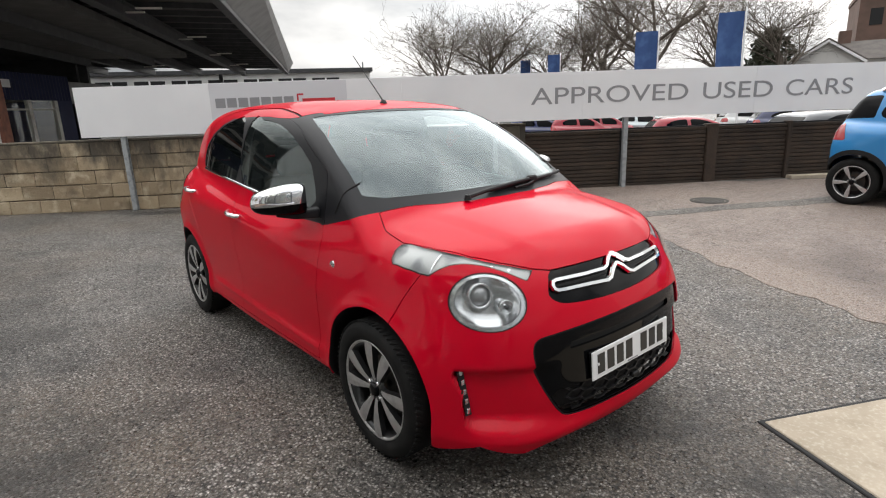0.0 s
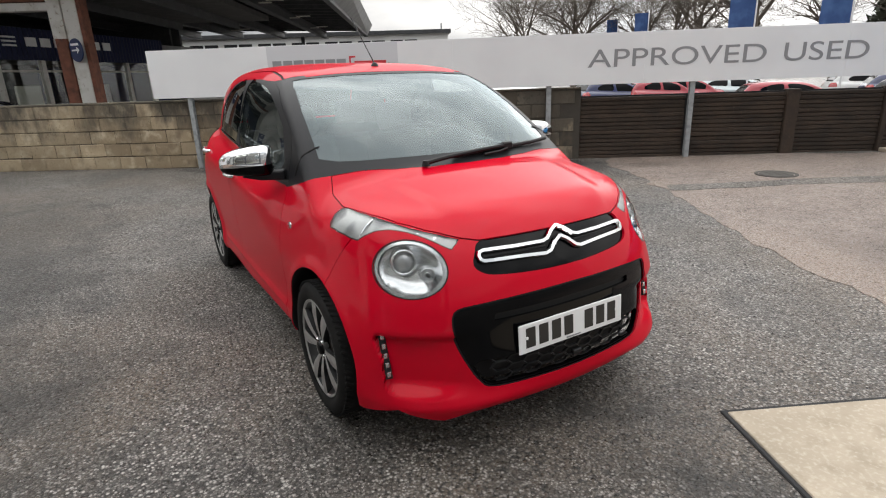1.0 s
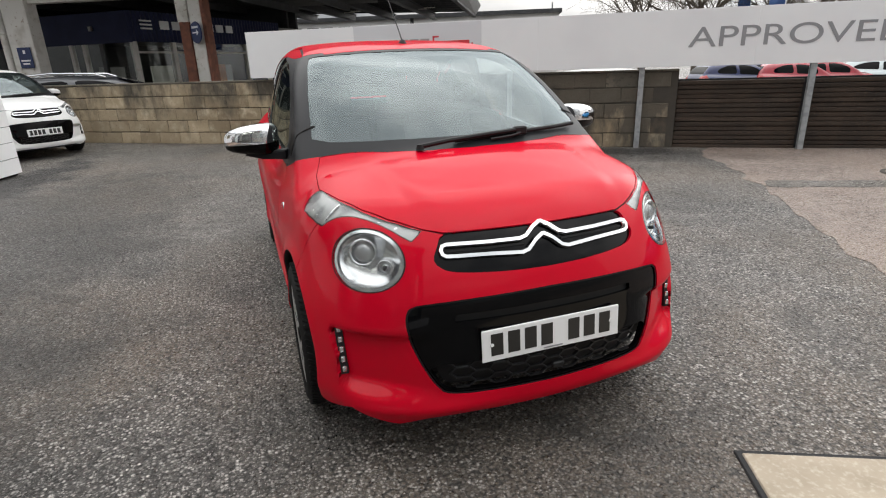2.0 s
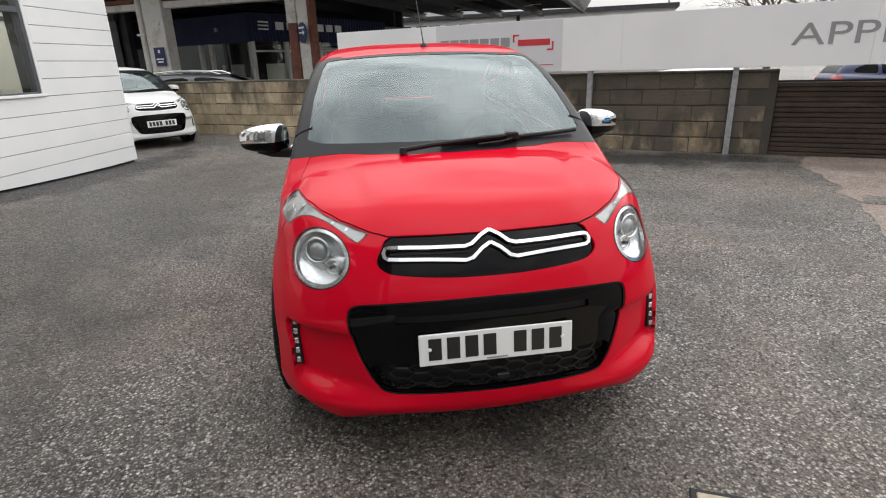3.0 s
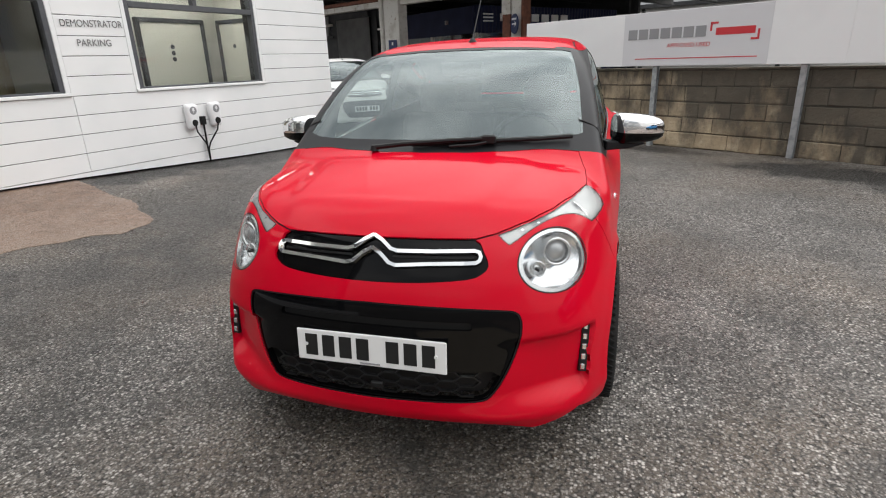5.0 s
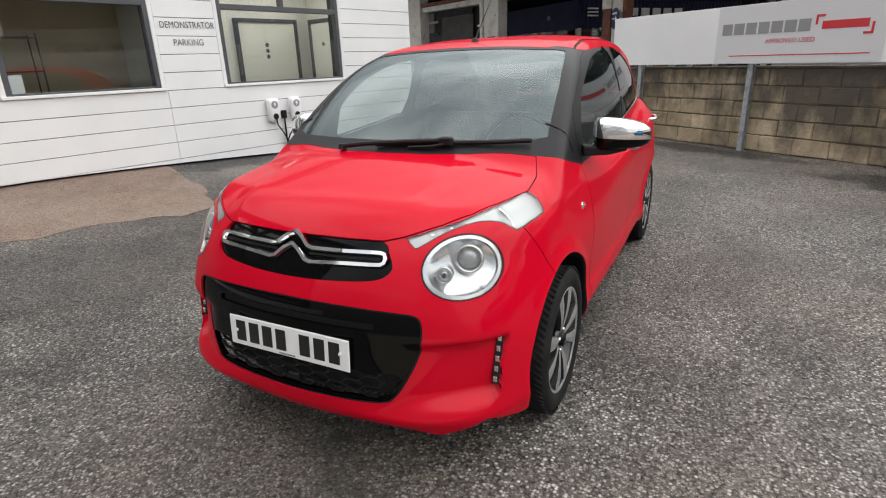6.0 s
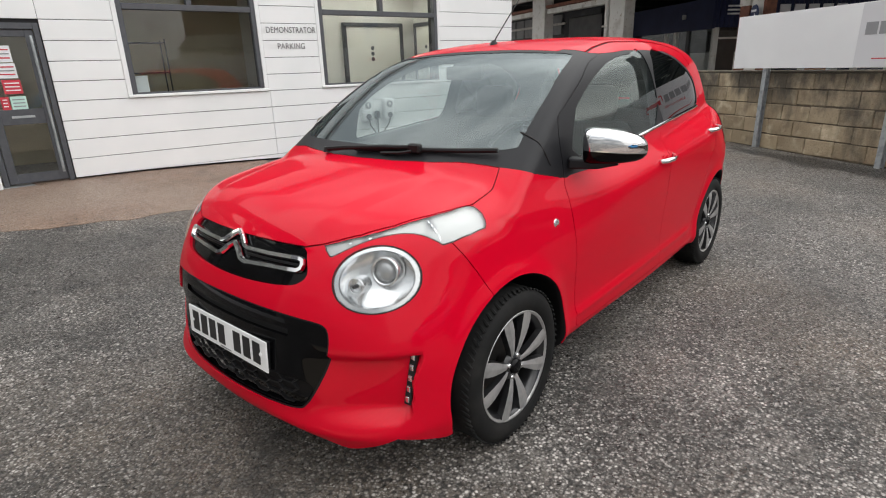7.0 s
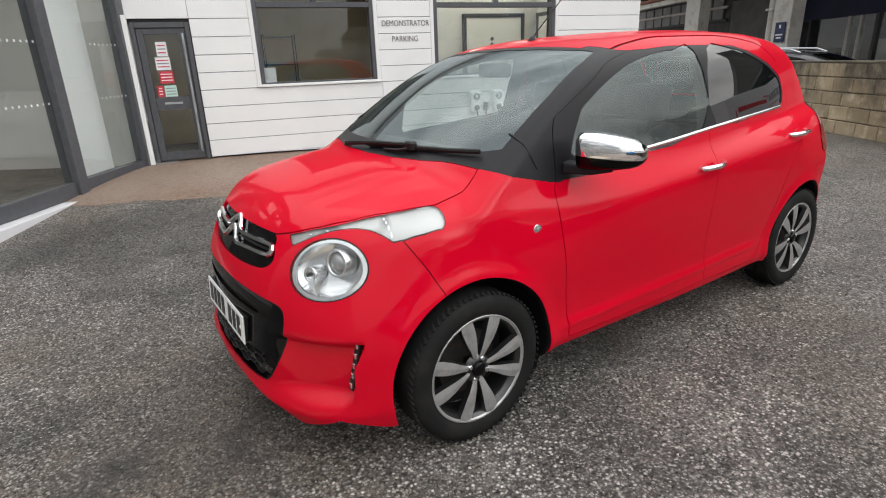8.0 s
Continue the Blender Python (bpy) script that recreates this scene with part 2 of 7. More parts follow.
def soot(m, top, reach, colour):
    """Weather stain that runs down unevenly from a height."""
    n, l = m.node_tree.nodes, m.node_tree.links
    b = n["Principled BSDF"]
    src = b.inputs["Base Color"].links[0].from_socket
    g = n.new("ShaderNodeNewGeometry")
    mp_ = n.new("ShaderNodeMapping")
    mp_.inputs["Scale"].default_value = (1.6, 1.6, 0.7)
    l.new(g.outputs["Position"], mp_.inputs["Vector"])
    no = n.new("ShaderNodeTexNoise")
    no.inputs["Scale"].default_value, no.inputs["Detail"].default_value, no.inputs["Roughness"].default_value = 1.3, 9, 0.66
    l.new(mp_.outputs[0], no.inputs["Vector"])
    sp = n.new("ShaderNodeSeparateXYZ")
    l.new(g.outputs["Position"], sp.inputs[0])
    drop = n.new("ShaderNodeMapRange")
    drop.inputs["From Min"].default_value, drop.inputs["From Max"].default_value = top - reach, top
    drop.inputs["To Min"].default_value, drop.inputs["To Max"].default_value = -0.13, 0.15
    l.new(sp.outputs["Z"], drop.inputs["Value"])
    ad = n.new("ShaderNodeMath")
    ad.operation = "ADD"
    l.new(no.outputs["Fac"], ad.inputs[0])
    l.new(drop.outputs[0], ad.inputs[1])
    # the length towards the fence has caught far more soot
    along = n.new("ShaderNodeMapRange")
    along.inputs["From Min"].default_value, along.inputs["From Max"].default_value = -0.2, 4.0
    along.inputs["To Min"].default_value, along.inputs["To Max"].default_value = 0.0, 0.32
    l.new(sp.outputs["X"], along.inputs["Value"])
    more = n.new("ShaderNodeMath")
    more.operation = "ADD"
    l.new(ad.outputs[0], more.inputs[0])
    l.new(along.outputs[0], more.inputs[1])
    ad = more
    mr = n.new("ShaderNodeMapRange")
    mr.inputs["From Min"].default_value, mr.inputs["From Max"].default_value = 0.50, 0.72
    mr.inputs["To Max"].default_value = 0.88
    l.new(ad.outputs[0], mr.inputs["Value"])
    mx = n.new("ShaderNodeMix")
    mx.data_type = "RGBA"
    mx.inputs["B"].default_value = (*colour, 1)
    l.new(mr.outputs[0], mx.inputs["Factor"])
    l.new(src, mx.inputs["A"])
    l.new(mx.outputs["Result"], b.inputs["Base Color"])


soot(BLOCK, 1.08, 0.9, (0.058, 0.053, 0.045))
MORTAR = material("mortar", (0.13, 0.10, 0.068), 0.95, grain=[(8, (0.06, 0.05, 0.036), 0.45, 0.7, 5)], bump=[(80, 0.5, 0.006)])
soot(MORTAR, 1.08, 0.9, (0.05, 0.045, 0.038))
MOSSY = material("sooty_block", (0.085, 0.075, 0.06), 0.95, grain=[(2.2, (0.17, 0.145, 0.11), 0.5, 0.7, 6), (22, (0.045, 0.045, 0.035), 0.52, 0.72, 5)], bump=[(40, 0.6, 0.012)], obrand=0.25)
SLAT = material("dark_fence_board", (0.046, 0.030, 0.020), 0.85, grain=[(3, (0.026, 0.018, 0.013), 0.4, 0.65, 6), (30, (0.074, 0.050, 0.034), 0.55, 0.8, 4)], bump=[(50, 0.5, 0.006)], obrand=0.22)
GALV = material("galvanised_steel", (0.42, 0.44, 0.45), 0.5, 0.6, grain=[(14, (0.30, 0.32, 0.33), 0.45, 0.65, 4)], bump=[(60, 0.1, 0.002)])
BOARDWHITE = material("white_sign_board", (0.80, 0.80, 0.805), 0.45, grain=[(1.2, (0.75, 0.75, 0.76), 0.4, 0.7, 3)])
LOGOPANEL = material("pale_grey_panel", (0.62, 0.62, 0.64), 0.45)
SIGNGREY = material("grey_lettering", (0.26, 0.26, 0.27), 0.5)
SIGNRED = material("red_lettering", (0.55, 0.03, 0.04), 0.45)
CLAD = material("white_cladding", (0.82, 0.82, 0.82), 0.55, grain=[(1.5, (0.77, 0.78, 0.78), 0.4, 0.7, 4)], bump=[(120, 0.08, 0.002)])
DARKGAP = material("dark_gap", (0.02, 0.02, 0.021), 0.9)
ANTHRACITE = material("anthracite_frame", (0.065, 0.068, 0.078), 0.4, grain=[(20, (0.08, 0.083, 0.092), 0.4, 0.7, 3)])
NAVY = material("navy_corrugated_sheet", (0.014, 0.019, 0.060), 0.55, spec=0.25, grain=[(2, (0.020, 0.026, 0.075), 0.4, 0.7, 4)])
NAVYSIGN = material("navy_sign", (0.015, 0.03, 0.10), 0.4)
SIGNWHITE = material("white_lettering", (0.85, 0.85, 0.86), 0.35)
STEELDARK = material("dark_painted_steel", (0.045, 0.046, 0.049), 0.55, grain=[(3, (0.07, 0.07, 0.072), 0.45, 0.7, 4)])
CANOPYSHEET = material("dark_roof_sheet", (0.10, 0.096, 0.092), 0.7, grain=[(2, (0.14, 0.135, 0.128), 0.45, 0.7, 4)])
FASCIA = material("grey_fascia", (0.33, 0.33, 0.33), 0.55, grain=[(2, (0.25, 0.25, 0.25), 0.4, 0.7, 4)])
COLWHITE = material("weathered_white_paint", (0.66, 0.64, 0.60), 0.65, grain=[(3, (0.48, 0.45, 0.40), 0.5, 0.7, 6), (12, (0.30, 0.22, 0.16), 0.62, 0.75, 5)])
RUST = material("rusty_steel", (0.20, 0.075, 0.045), 0.8, grain=[(8, (0.11, 0.045, 0.03), 0.4, 0.7, 6)])
ROOFTILE = material("slate_roof", (0.11, 0.095, 0.085), 0.85, grain=[(2, (0.075, 0.065, 0.06), 0.4, 0.7, 4)])
BRICKFAR = material("brown_brick", (0.16, 0.10, 0.08), 0.9, grain=[(0.8, (0.11, 0.075, 0.06), 0.4, 0.7, 5)])
WHITEWALL = material("white_render", (0.72, 0.71, 0.69), 0.8, grain=[(0.9, (0.60, 0.59, 0.57), 0.45, 0.7, 5)])
BARK = material("bark", (0.12, 0.10, 0.082), 0.9, grain=[(3, (0.17, 0.145, 0.12), 0.45, 0.7, 4)])
FOLIAGE = material("dark_evergreen", (0.035, 0.045, 0.025), 0.8, grain=[(2, (0.055, 0.06, 0.035), 0.4, 0.7, 4)], island=0.3)
FLAGBLUE = material("blue_flag_cloth", (0.035, 0.085, 0.24), 0.7, grain=[(3, (0.06, 0.13, 0.32), 0.45, 0.7, 3)])
CASTIRON = material("cast_iron", (0.075, 0.068, 0.06), 0.7, 0.3, bump=[(120, 0.6, 0.004)])
ROOMWALL = material("interior_wall", (0.68, 0.67, 0.62), 0.8, grain=[(2, (0.62, 0.61, 0.56), 0.4, 0.7, 3)])
ROOMFLOOR = material("interior_floor", (0.28, 0.26, 0.23), 0.5)
DOORCREAM = material("cream_door", (0.74, 0.73, 0.66), 0.55)
ROOMBROWN = material("brown_interior_wall", (0.50, 0.42, 0.28), 0.8, grain=[(1.5, (0.38, 0.31, 0.20), 0.4, 0.7, 4)])
ORANGE = material("orange_panel", (0.55, 0.20, 0.07), 0.6)
CHARGERWHITE = material("white_plastic", (0.80, 0.80, 0.81), 0.35)
BLACKPLASTIC = material("black_plastic", (0.010, 0.010, 0.0105), 0.5, spec=0.25, bump=[(300, 0.1, 0.001)])
PANE = glass("window_glass", (0.92, 0.94, 0.93), 1.5)
PAPERWHITE = material("paper", (0.75, 0.76, 0.77), 0.7)
PAPERRED = material("red_notice", (0.55, 0.04, 0.06), 0.6)
PAPERTEAL = material("pale_green_notice", (0.50, 0.70, 0.64), 0.7)

# red car
DARKLETTER = material("dark_grey_lettering", (0.07, 0.07, 0.075), 0.5)
PAINT = material("red_paint", (0.555, 0.0005, 0.0165), 0.5, coat=0.41, spec=0.02, grain=[(0.7, (0.53, 0.0005, 0.015), 0.4, 0.7, 3)], coatrough=0.02)
# dew lies in patches on the lacquer and dulls it
pn, plk = PAINT.node_tree.nodes, PAINT.node_tree.links
dew = pn.new("ShaderNodeTexNoise")
dew.inputs["Scale"].default_value, dew.inputs["Detail"].default_value, dew.inputs["Roughness"].default_value = 2.3, 7, 0.62
dew_geo = pn.new("ShaderNodeNewGeometry")
plk.new(dew_geo.outputs["Position"], dew.inputs["Vector"])
dew_range = pn.new("ShaderNodeMapRange")
dew_range.inputs["From Min"].default_value, dew_range.inputs["From Max"].default_value = 0.46, 0.62
dew_range.inputs["To Min"].default_value, dew_range.inputs["To Max"].default_value = 0.010, 0.05
plk.new(dew.outputs["Fac"], dew_range.inputs["Value"])
plk.new(dew_range.outputs[0], pn["Principled BSDF"].inputs["Coat Roughness"])
PAINTWHITE = material("white_paint", (0.76, 0.76, 0.75), 0.45, coat=0.55, spec=0.2)
SATINBLACK = material("satin_black_trim", (0.012, 0.012, 0.014), 0.45, spec=0.22, bump=[(500, 0.08, 0.0008)])
GLOSSBLACK = material("gloss_black", (0.002, 0.002, 0.0025), 0.05, spec=0.17)
CHROME = material("chrome", (0.86, 0.87, 0.88), 0.06, 1.0)
SILVERBOWL = material("reflector_silver", (0.70, 0.71, 0.72), 0.20, 0.9)
LAMPBED = material("grey_lamp_bed", (0.46, 0.465, 0.46), 0.38, 0.5, grain=[(9, (0.22, 0.225, 0.23), 0.5, 0.6, 1)])
SMOKEGLASS = material("grey_projector_glass", (0.34, 0.345, 0.35), 0.08, 0.4, coat=1.0)
IRON = material("brake_iron", (0.045, 0.042, 0.04), 0.6, 0.5, grain=[(20, (0.08, 0.055, 0.04), 0.5, 0.7, 4)])
MESHBLACK = material("black_mesh", (0.010, 0.010, 0.011), 0.3, spec=0.4)
# emission for the added ceiling panels, strong and dim
PANELLIGHT = bpy.data.materials.new("lit_diffuser")
PANELLIGHT.use_nodes = True
PANELLIGHT.node_tree.nodes["Principled BSDF"].inputs["Emission Color"].default_value = (1.0, 0.97, 0.90, 1)
PANELLIGHT.node_tree.nodes["Principled BSDF"].inputs["Emission Strength"].default_value = 5.0
PANELDIM = PANELLIGHT.copy()
PANELDIM.name = "dim_lit_diffuser"
PANELDIM.node_tree.nodes["Principled BSDF"].inputs["Emission Strength"].default_value = 0.9
RUBBER = material("tyre_rubber", (0.010, 0.010, 0.010), 0.75, spec=0.16, grain=[(12, (0.019, 0.018, 0.017), 0.45, 0.75, 5)], bump=[(150, 0.15, 0.002)])
ALLOY = material("machined_alloy", (0.48, 0.475, 0.47), 0.36, 0.7, grain=[(30, (0.36, 0.36, 0.36), 0.45, 0.7, 4)])
RIMBLACK = material("black_rim_paint", (0.012, 0.012, 0.013), 0.3, coat=0.5)
GLASSCAR = glass("car_glass", (0.62, 0.67, 0.65), 2.0, rough=0.0, haze=0.04, sheen=(0.82, 0.91, 0.93))
GLASSDOOR = glass("door_glass", (0.74, 0.79, 0.77), 1.9, haze=0.02, sheen=(0.88, 0.96, 0.94))
GLASSTINT = glass("privacy_glass", (0.055, 0.06, 0.06), 2.05, haze=0.01)
LENS = glass("lamp_lens", (0.93, 0.94, 0.94), 1.4)
DARKTRIM = material("cabin_trim", (0.028, 0.028, 0.03), 0.75, grain=[(9, (0.022, 0.022, 0.024), 0.4, 0.7, 2)])
SEATCLOTH = material("seat_cloth", (0.05, 0.05, 0.053), 0.9, grain=[(12, (0.04, 0.04, 0.043), 0.4, 0.7, 2)])
PLATEWHITE = material("plate_white", (0.78, 0.78, 0.78), 0.35)
PLATEBLACK = material("plate_black", (0.012, 0.012, 0.012), 0.4)
GAPBLACK = material("panel_gap", (0.008, 0.006, 0.006), 0.8)
LAMPRED = material("red_lamp", (0.35, 0.01, 0.012), 0.15, coat=1.0)
PAINTBLUE = material("blue_paint", (0.02, 0.22, 0.52), 0.3, coat=1.0)
PAINTNAVY = material("navy_paint", (0.015, 0.022, 0.09), 0.3, coat=1.0)
PAINTSILVER = material("silver_paint", (0.50, 0.56, 0.57), 0.3, 0.5, coat=1.0)
PAINTDKRED = material("dark_red_paint", (0.36, 0.015, 0.03), 0.3, coat=1.0)
PAINTGREY = material("dark_grey_paint", (0.06, 0.062, 0.07), 0.3, coat=1.0)

# ---- building helpers ----


def thing(name, label, category, at=None, group="", kind=""):
    ob = new(name)
    ob.empty_display_size = 0.2
    if at is not None:
        ob.matrix_world = at
    return tagged(ob, label, category, group, kind)


def mesh_ob(name, mesh, mat, parent=None, label="", m=None):
    if mat is not None and not mesh.materials:
        mesh.materials.append(mat)
    ob = new(name, mesh)
    if parent is not None:
        ob.parent = parent
    if m is not None:
        ob.matrix_local = m
    if label:
        ob["label"] = label
    return ob


def part(name, bm, mat, parent=None, label="", m=None, smooth=False):
    me = bpy.data.meshes.new(name)
    bmesh.ops.recalc_face_normals(bm, faces=bm.faces[:])
    bm.to_mesh(me)
    bm.free()
    if smooth:
        me.shade_smooth()
    return mesh_ob(name, me, mat, parent, label, m)


def box(size, centre=(0, 0, 0), bevel=0.0, segs=1, rot=None):
    bm = bmesh.new()
    bmesh.ops.create_cube(bm, size=1.0)
    for v in bm.verts:
        v.co = Vector((v.co.x * size[0], v.co.y * size[1], v.co.z * size[2]))
    if bevel:
        bmesh.ops.bevel(bm, geom=bm.edges[:], offset=bevel, segments=segs, affect="EDGES", profile=0.5)
    mm = Matrix.Translation(centre) @ (rot if rot is not None else Matrix())
    bmesh.ops.transform(bm, matrix=mm, verts=bm.verts[:])
    return bm


def span(p, q, bevel=0.0, segs=1):
    """Box from corner p to corner q."""
    return box([abs(b - a) for a, b in zip(p, q)], [(a + b) / 2 for a, b in zip(p, q)], bevel, segs)


def join(*bms):
    out = bmesh.new()
    for b in bms:
        me = bpy.data.meshes.new("tmp")
        b.to_mesh(me)
        b.free()
        out.from_mesh(me)
        bpy.data.meshes.remove(me)
    return out


def lathe(profile, segs=48, axis="x", arc=math.tau):
    """Revolve (radius, along) pairs about an axis."""
    bm = bmesh.new()
    rings = []
    full = abs(arc - math.tau) < 1e-6
    count = segs if full else segs + 1
    for i in range(count):
        a = arc * i / segs
        c, s = math.cos(a), math.sin(a)
        row = []
        for r, h in profile:
            co = {"x": (h, r * c, r * s), "y": (r * c, h, r * s), "z": (r * c, r * s, h)}[axis]
            row.append(bm.verts.new(co))
        rings.append(row)
    for i in range(segs):
        a, b = rings[i], rings[(i + 1) % count]
        for j in range(len(profile) - 1):
            try:
                bm.faces.new((a[j], b[j], b[j + 1], a[j + 1]))
            except ValueError:
                pass
    bmesh.ops.remove_doubles(bm, verts=bm.verts[:], dist=1e-5)
    return bm


def tube(points, radius, segs=8, taper=None):
    """Round bar through points; taper: end radius."""
    bm = bmesh.new()
    pts = [Vector(p) for p in points]
    rings = []
    up = None
    for i, p in enumerate(pts):
        d = (pts[min(i + 1, len(pts) - 1)] - pts[max(i - 1, 0)]).normalized()
        if up is None:
            up = d.orthogonal().normalized()
        up = (up - d * up.dot(d)).normalized()
        side = d.cross(up)
        r = radius if taper is None else radius + (taper - radius) * i / (len(pts) - 1)
        rings.append([bm.verts.new(p + (up * math.cos(math.tau * k / segs) + side * math.sin(math.tau * k / segs)) * r) for k in range(segs)])
    for a, b in zip(rings, rings[1:]):
        for k in range(segs):
            bm.faces.new((a[k], a[(k + 1) % segs], b[(k + 1) % segs], b[k]))
    bm.faces.new(rings[0][::-1])
    bm.faces.new(rings[-1])
    return bm


def prism(outline, depth, axis="y", at=0.0, bevel=0.0):
    """A flat outline (a, b) given depth along an axis: y -> (a, at, b); x -> (at, a, b); z -> (a, b, at)."""
    bm = bmesh.new()

    def co(a, b, d):
        return {"y": (a, at + d, b), "x": (at + d, a, b), "z": (a, b, at + d)}[axis]

    f = bm.faces.new([bm.verts.new(co(a, b, 0)) for a, b in outline])
    ext = bmesh.ops.extrude_face_region(bm, geom=[f])
    vec = {"y": (0, depth, 0), "x": (depth, 0, 0), "z": (0, 0, depth)}[axis]
    bmesh.ops.translate(bm, vec=vec, verts=[v for v in ext["geom"] if isinstance(v, bmesh.types.BMVert)])
    bmesh.ops.recalc_face_normals(bm, faces=bm.faces[:])
    if bevel:
        bmesh.ops.bevel(bm, geom=bm.edges[:], offset=bevel, segments=2, affect="EDGES", profile=0.5, clamp_overlap=True)
    return bm


def lettering(name, text, height, width, mat, parent, m, label="", depth=0.004):
    """Built-in-font words as a mesh, scaled to a width, standing up in local x-z; front towards -y."""
    cu = bpy.data.curves.new(name, "FONT")
    cu.body, cu.size, cu.extrude = text, 1.0, 0.0
    tmp = new("tmp", cu)
    deps = bpy.context.evaluated_depsgraph_get()
    me = bpy.data.meshes.new_from_object(tmp.evaluated_get(deps))
    bpy.data.objects.remove(tmp)
    xs = [v.co.x for v in me.vertices]
    ys = [v.co.y for v in me.vertices]
    for v in me.vertices:
        x = (v.co.x - min(xs)) / (max(xs) - min(xs)) * width
        z = (v.co.y - min(ys)) / (max(ys) - min(ys)) * height
        v.co = (x, -depth, z)
    # one part for each letter: islands whose spans overlap belong together
    owner = list(range(len(me.vertices)))

    def root(i):
        while owner[i] != i:
            owner[i] = owner[owner[i]]
            i = owner[i]
        return i

    for f in me.polygons:
        for i in f.vertices:
            owner[root(i)] = root(f.vertices[0])
    reach = {}
    for v in me.vertices:
        r = root(v.index)
        lo, hi = reach.get(r, (9e9, -9e9))
        reach[r] = (min(lo, v.co.x), max(hi, v.co.x))
    for i, (r, (lo, hi)) in enumerate(sorted(reach.items(), key=lambda q: q[1])):
        faces = [f for f in me.polygons if root(f.vertices[0]) == r]
        ids = sorted({i for f in faces for i in f.vertices})
        at = {i: k for k, i in enumerate(ids)}
        one = bpy.data.meshes.new("letter")
        one.from_pydata([tuple(me.vertices[i].co) for i in ids], [], [[at[i] for i in f.vertices] for f in faces])
        mesh_ob("letter", one, mat, parent, label if i == 0 else "", m)
    bpy.data.meshes.remove(me)


# smooth curves and solids for the vehicles


def curve(x, xs, ys):
    """Smooth monotone interpolation through a few control values."""
    xs, ys = np.asarray(xs, float), np.asarray(ys, float)
    h, d = np.diff(xs), np.diff(ys) / np.diff(xs)
    m = np.zeros(len(xs))
    same = d[:-1] * d[1:] > 0
    w1, w2 = 2 * h[1:] + h[:-1], h[1:] + 2 * h[:-1]
    with np.errstate(divide="ignore", invalid="ignore"):
        m[1:-1] = np.where(same, (w1 + w2) / (w1 / d[:-1] + w2 / d[1:]), 0)
    m[0], m[-1] = d[0], d[-1]
    i = np.clip(np.searchsorted(xs, x) - 1, 0, len(h) - 1)
    t = np.clip((x - xs[i]) / h[i], -0.5, 1.5)
    return ys[i] * (1 + 2 * t) * (1 - t) ** 2 + h[i] * m[i] * t * (1 - t) ** 2 + ys[i + 1] * t * t * (3 - 2 * t) + h[i] * m[i + 1] * t * t * (t - 1)


def smax(a, b, k):
    h = np.maximum(k - np.abs(a - b), 0) / k
    return np.maximum(a, b) + h * h * k * 0.25


def smin(a, b, k):
    return -smax(-a, -b, k)


def ease(x, lo, hi):
    t = np.clip((x - lo) / (hi - lo), 0, 1)
    return t * t * (3 - 2 * t)

# ---- the small hatchback: body as a smooth solid; front axle at the origin, nose towards -y ----


def front_face(x, z):
    f = curve(z, [0.10, 0.17, 0.24, 0.34, 0.48, 0.58, 0.66, 0.74, 0.84, 1.0], [-0.585, -0.645, -0.682, -0.685, -0.672, -0.66, -0.635, -0.595, -0.545, -0.47])
    x2 = x * x
    return f + 0.25 * x2 + 0.12 * x2 * x2 + 0.60 * x2 ** 3 + ease(z, 0.42, 0.74) * (0.16 * x2 * x2 + 0.47 * x2 ** 3)


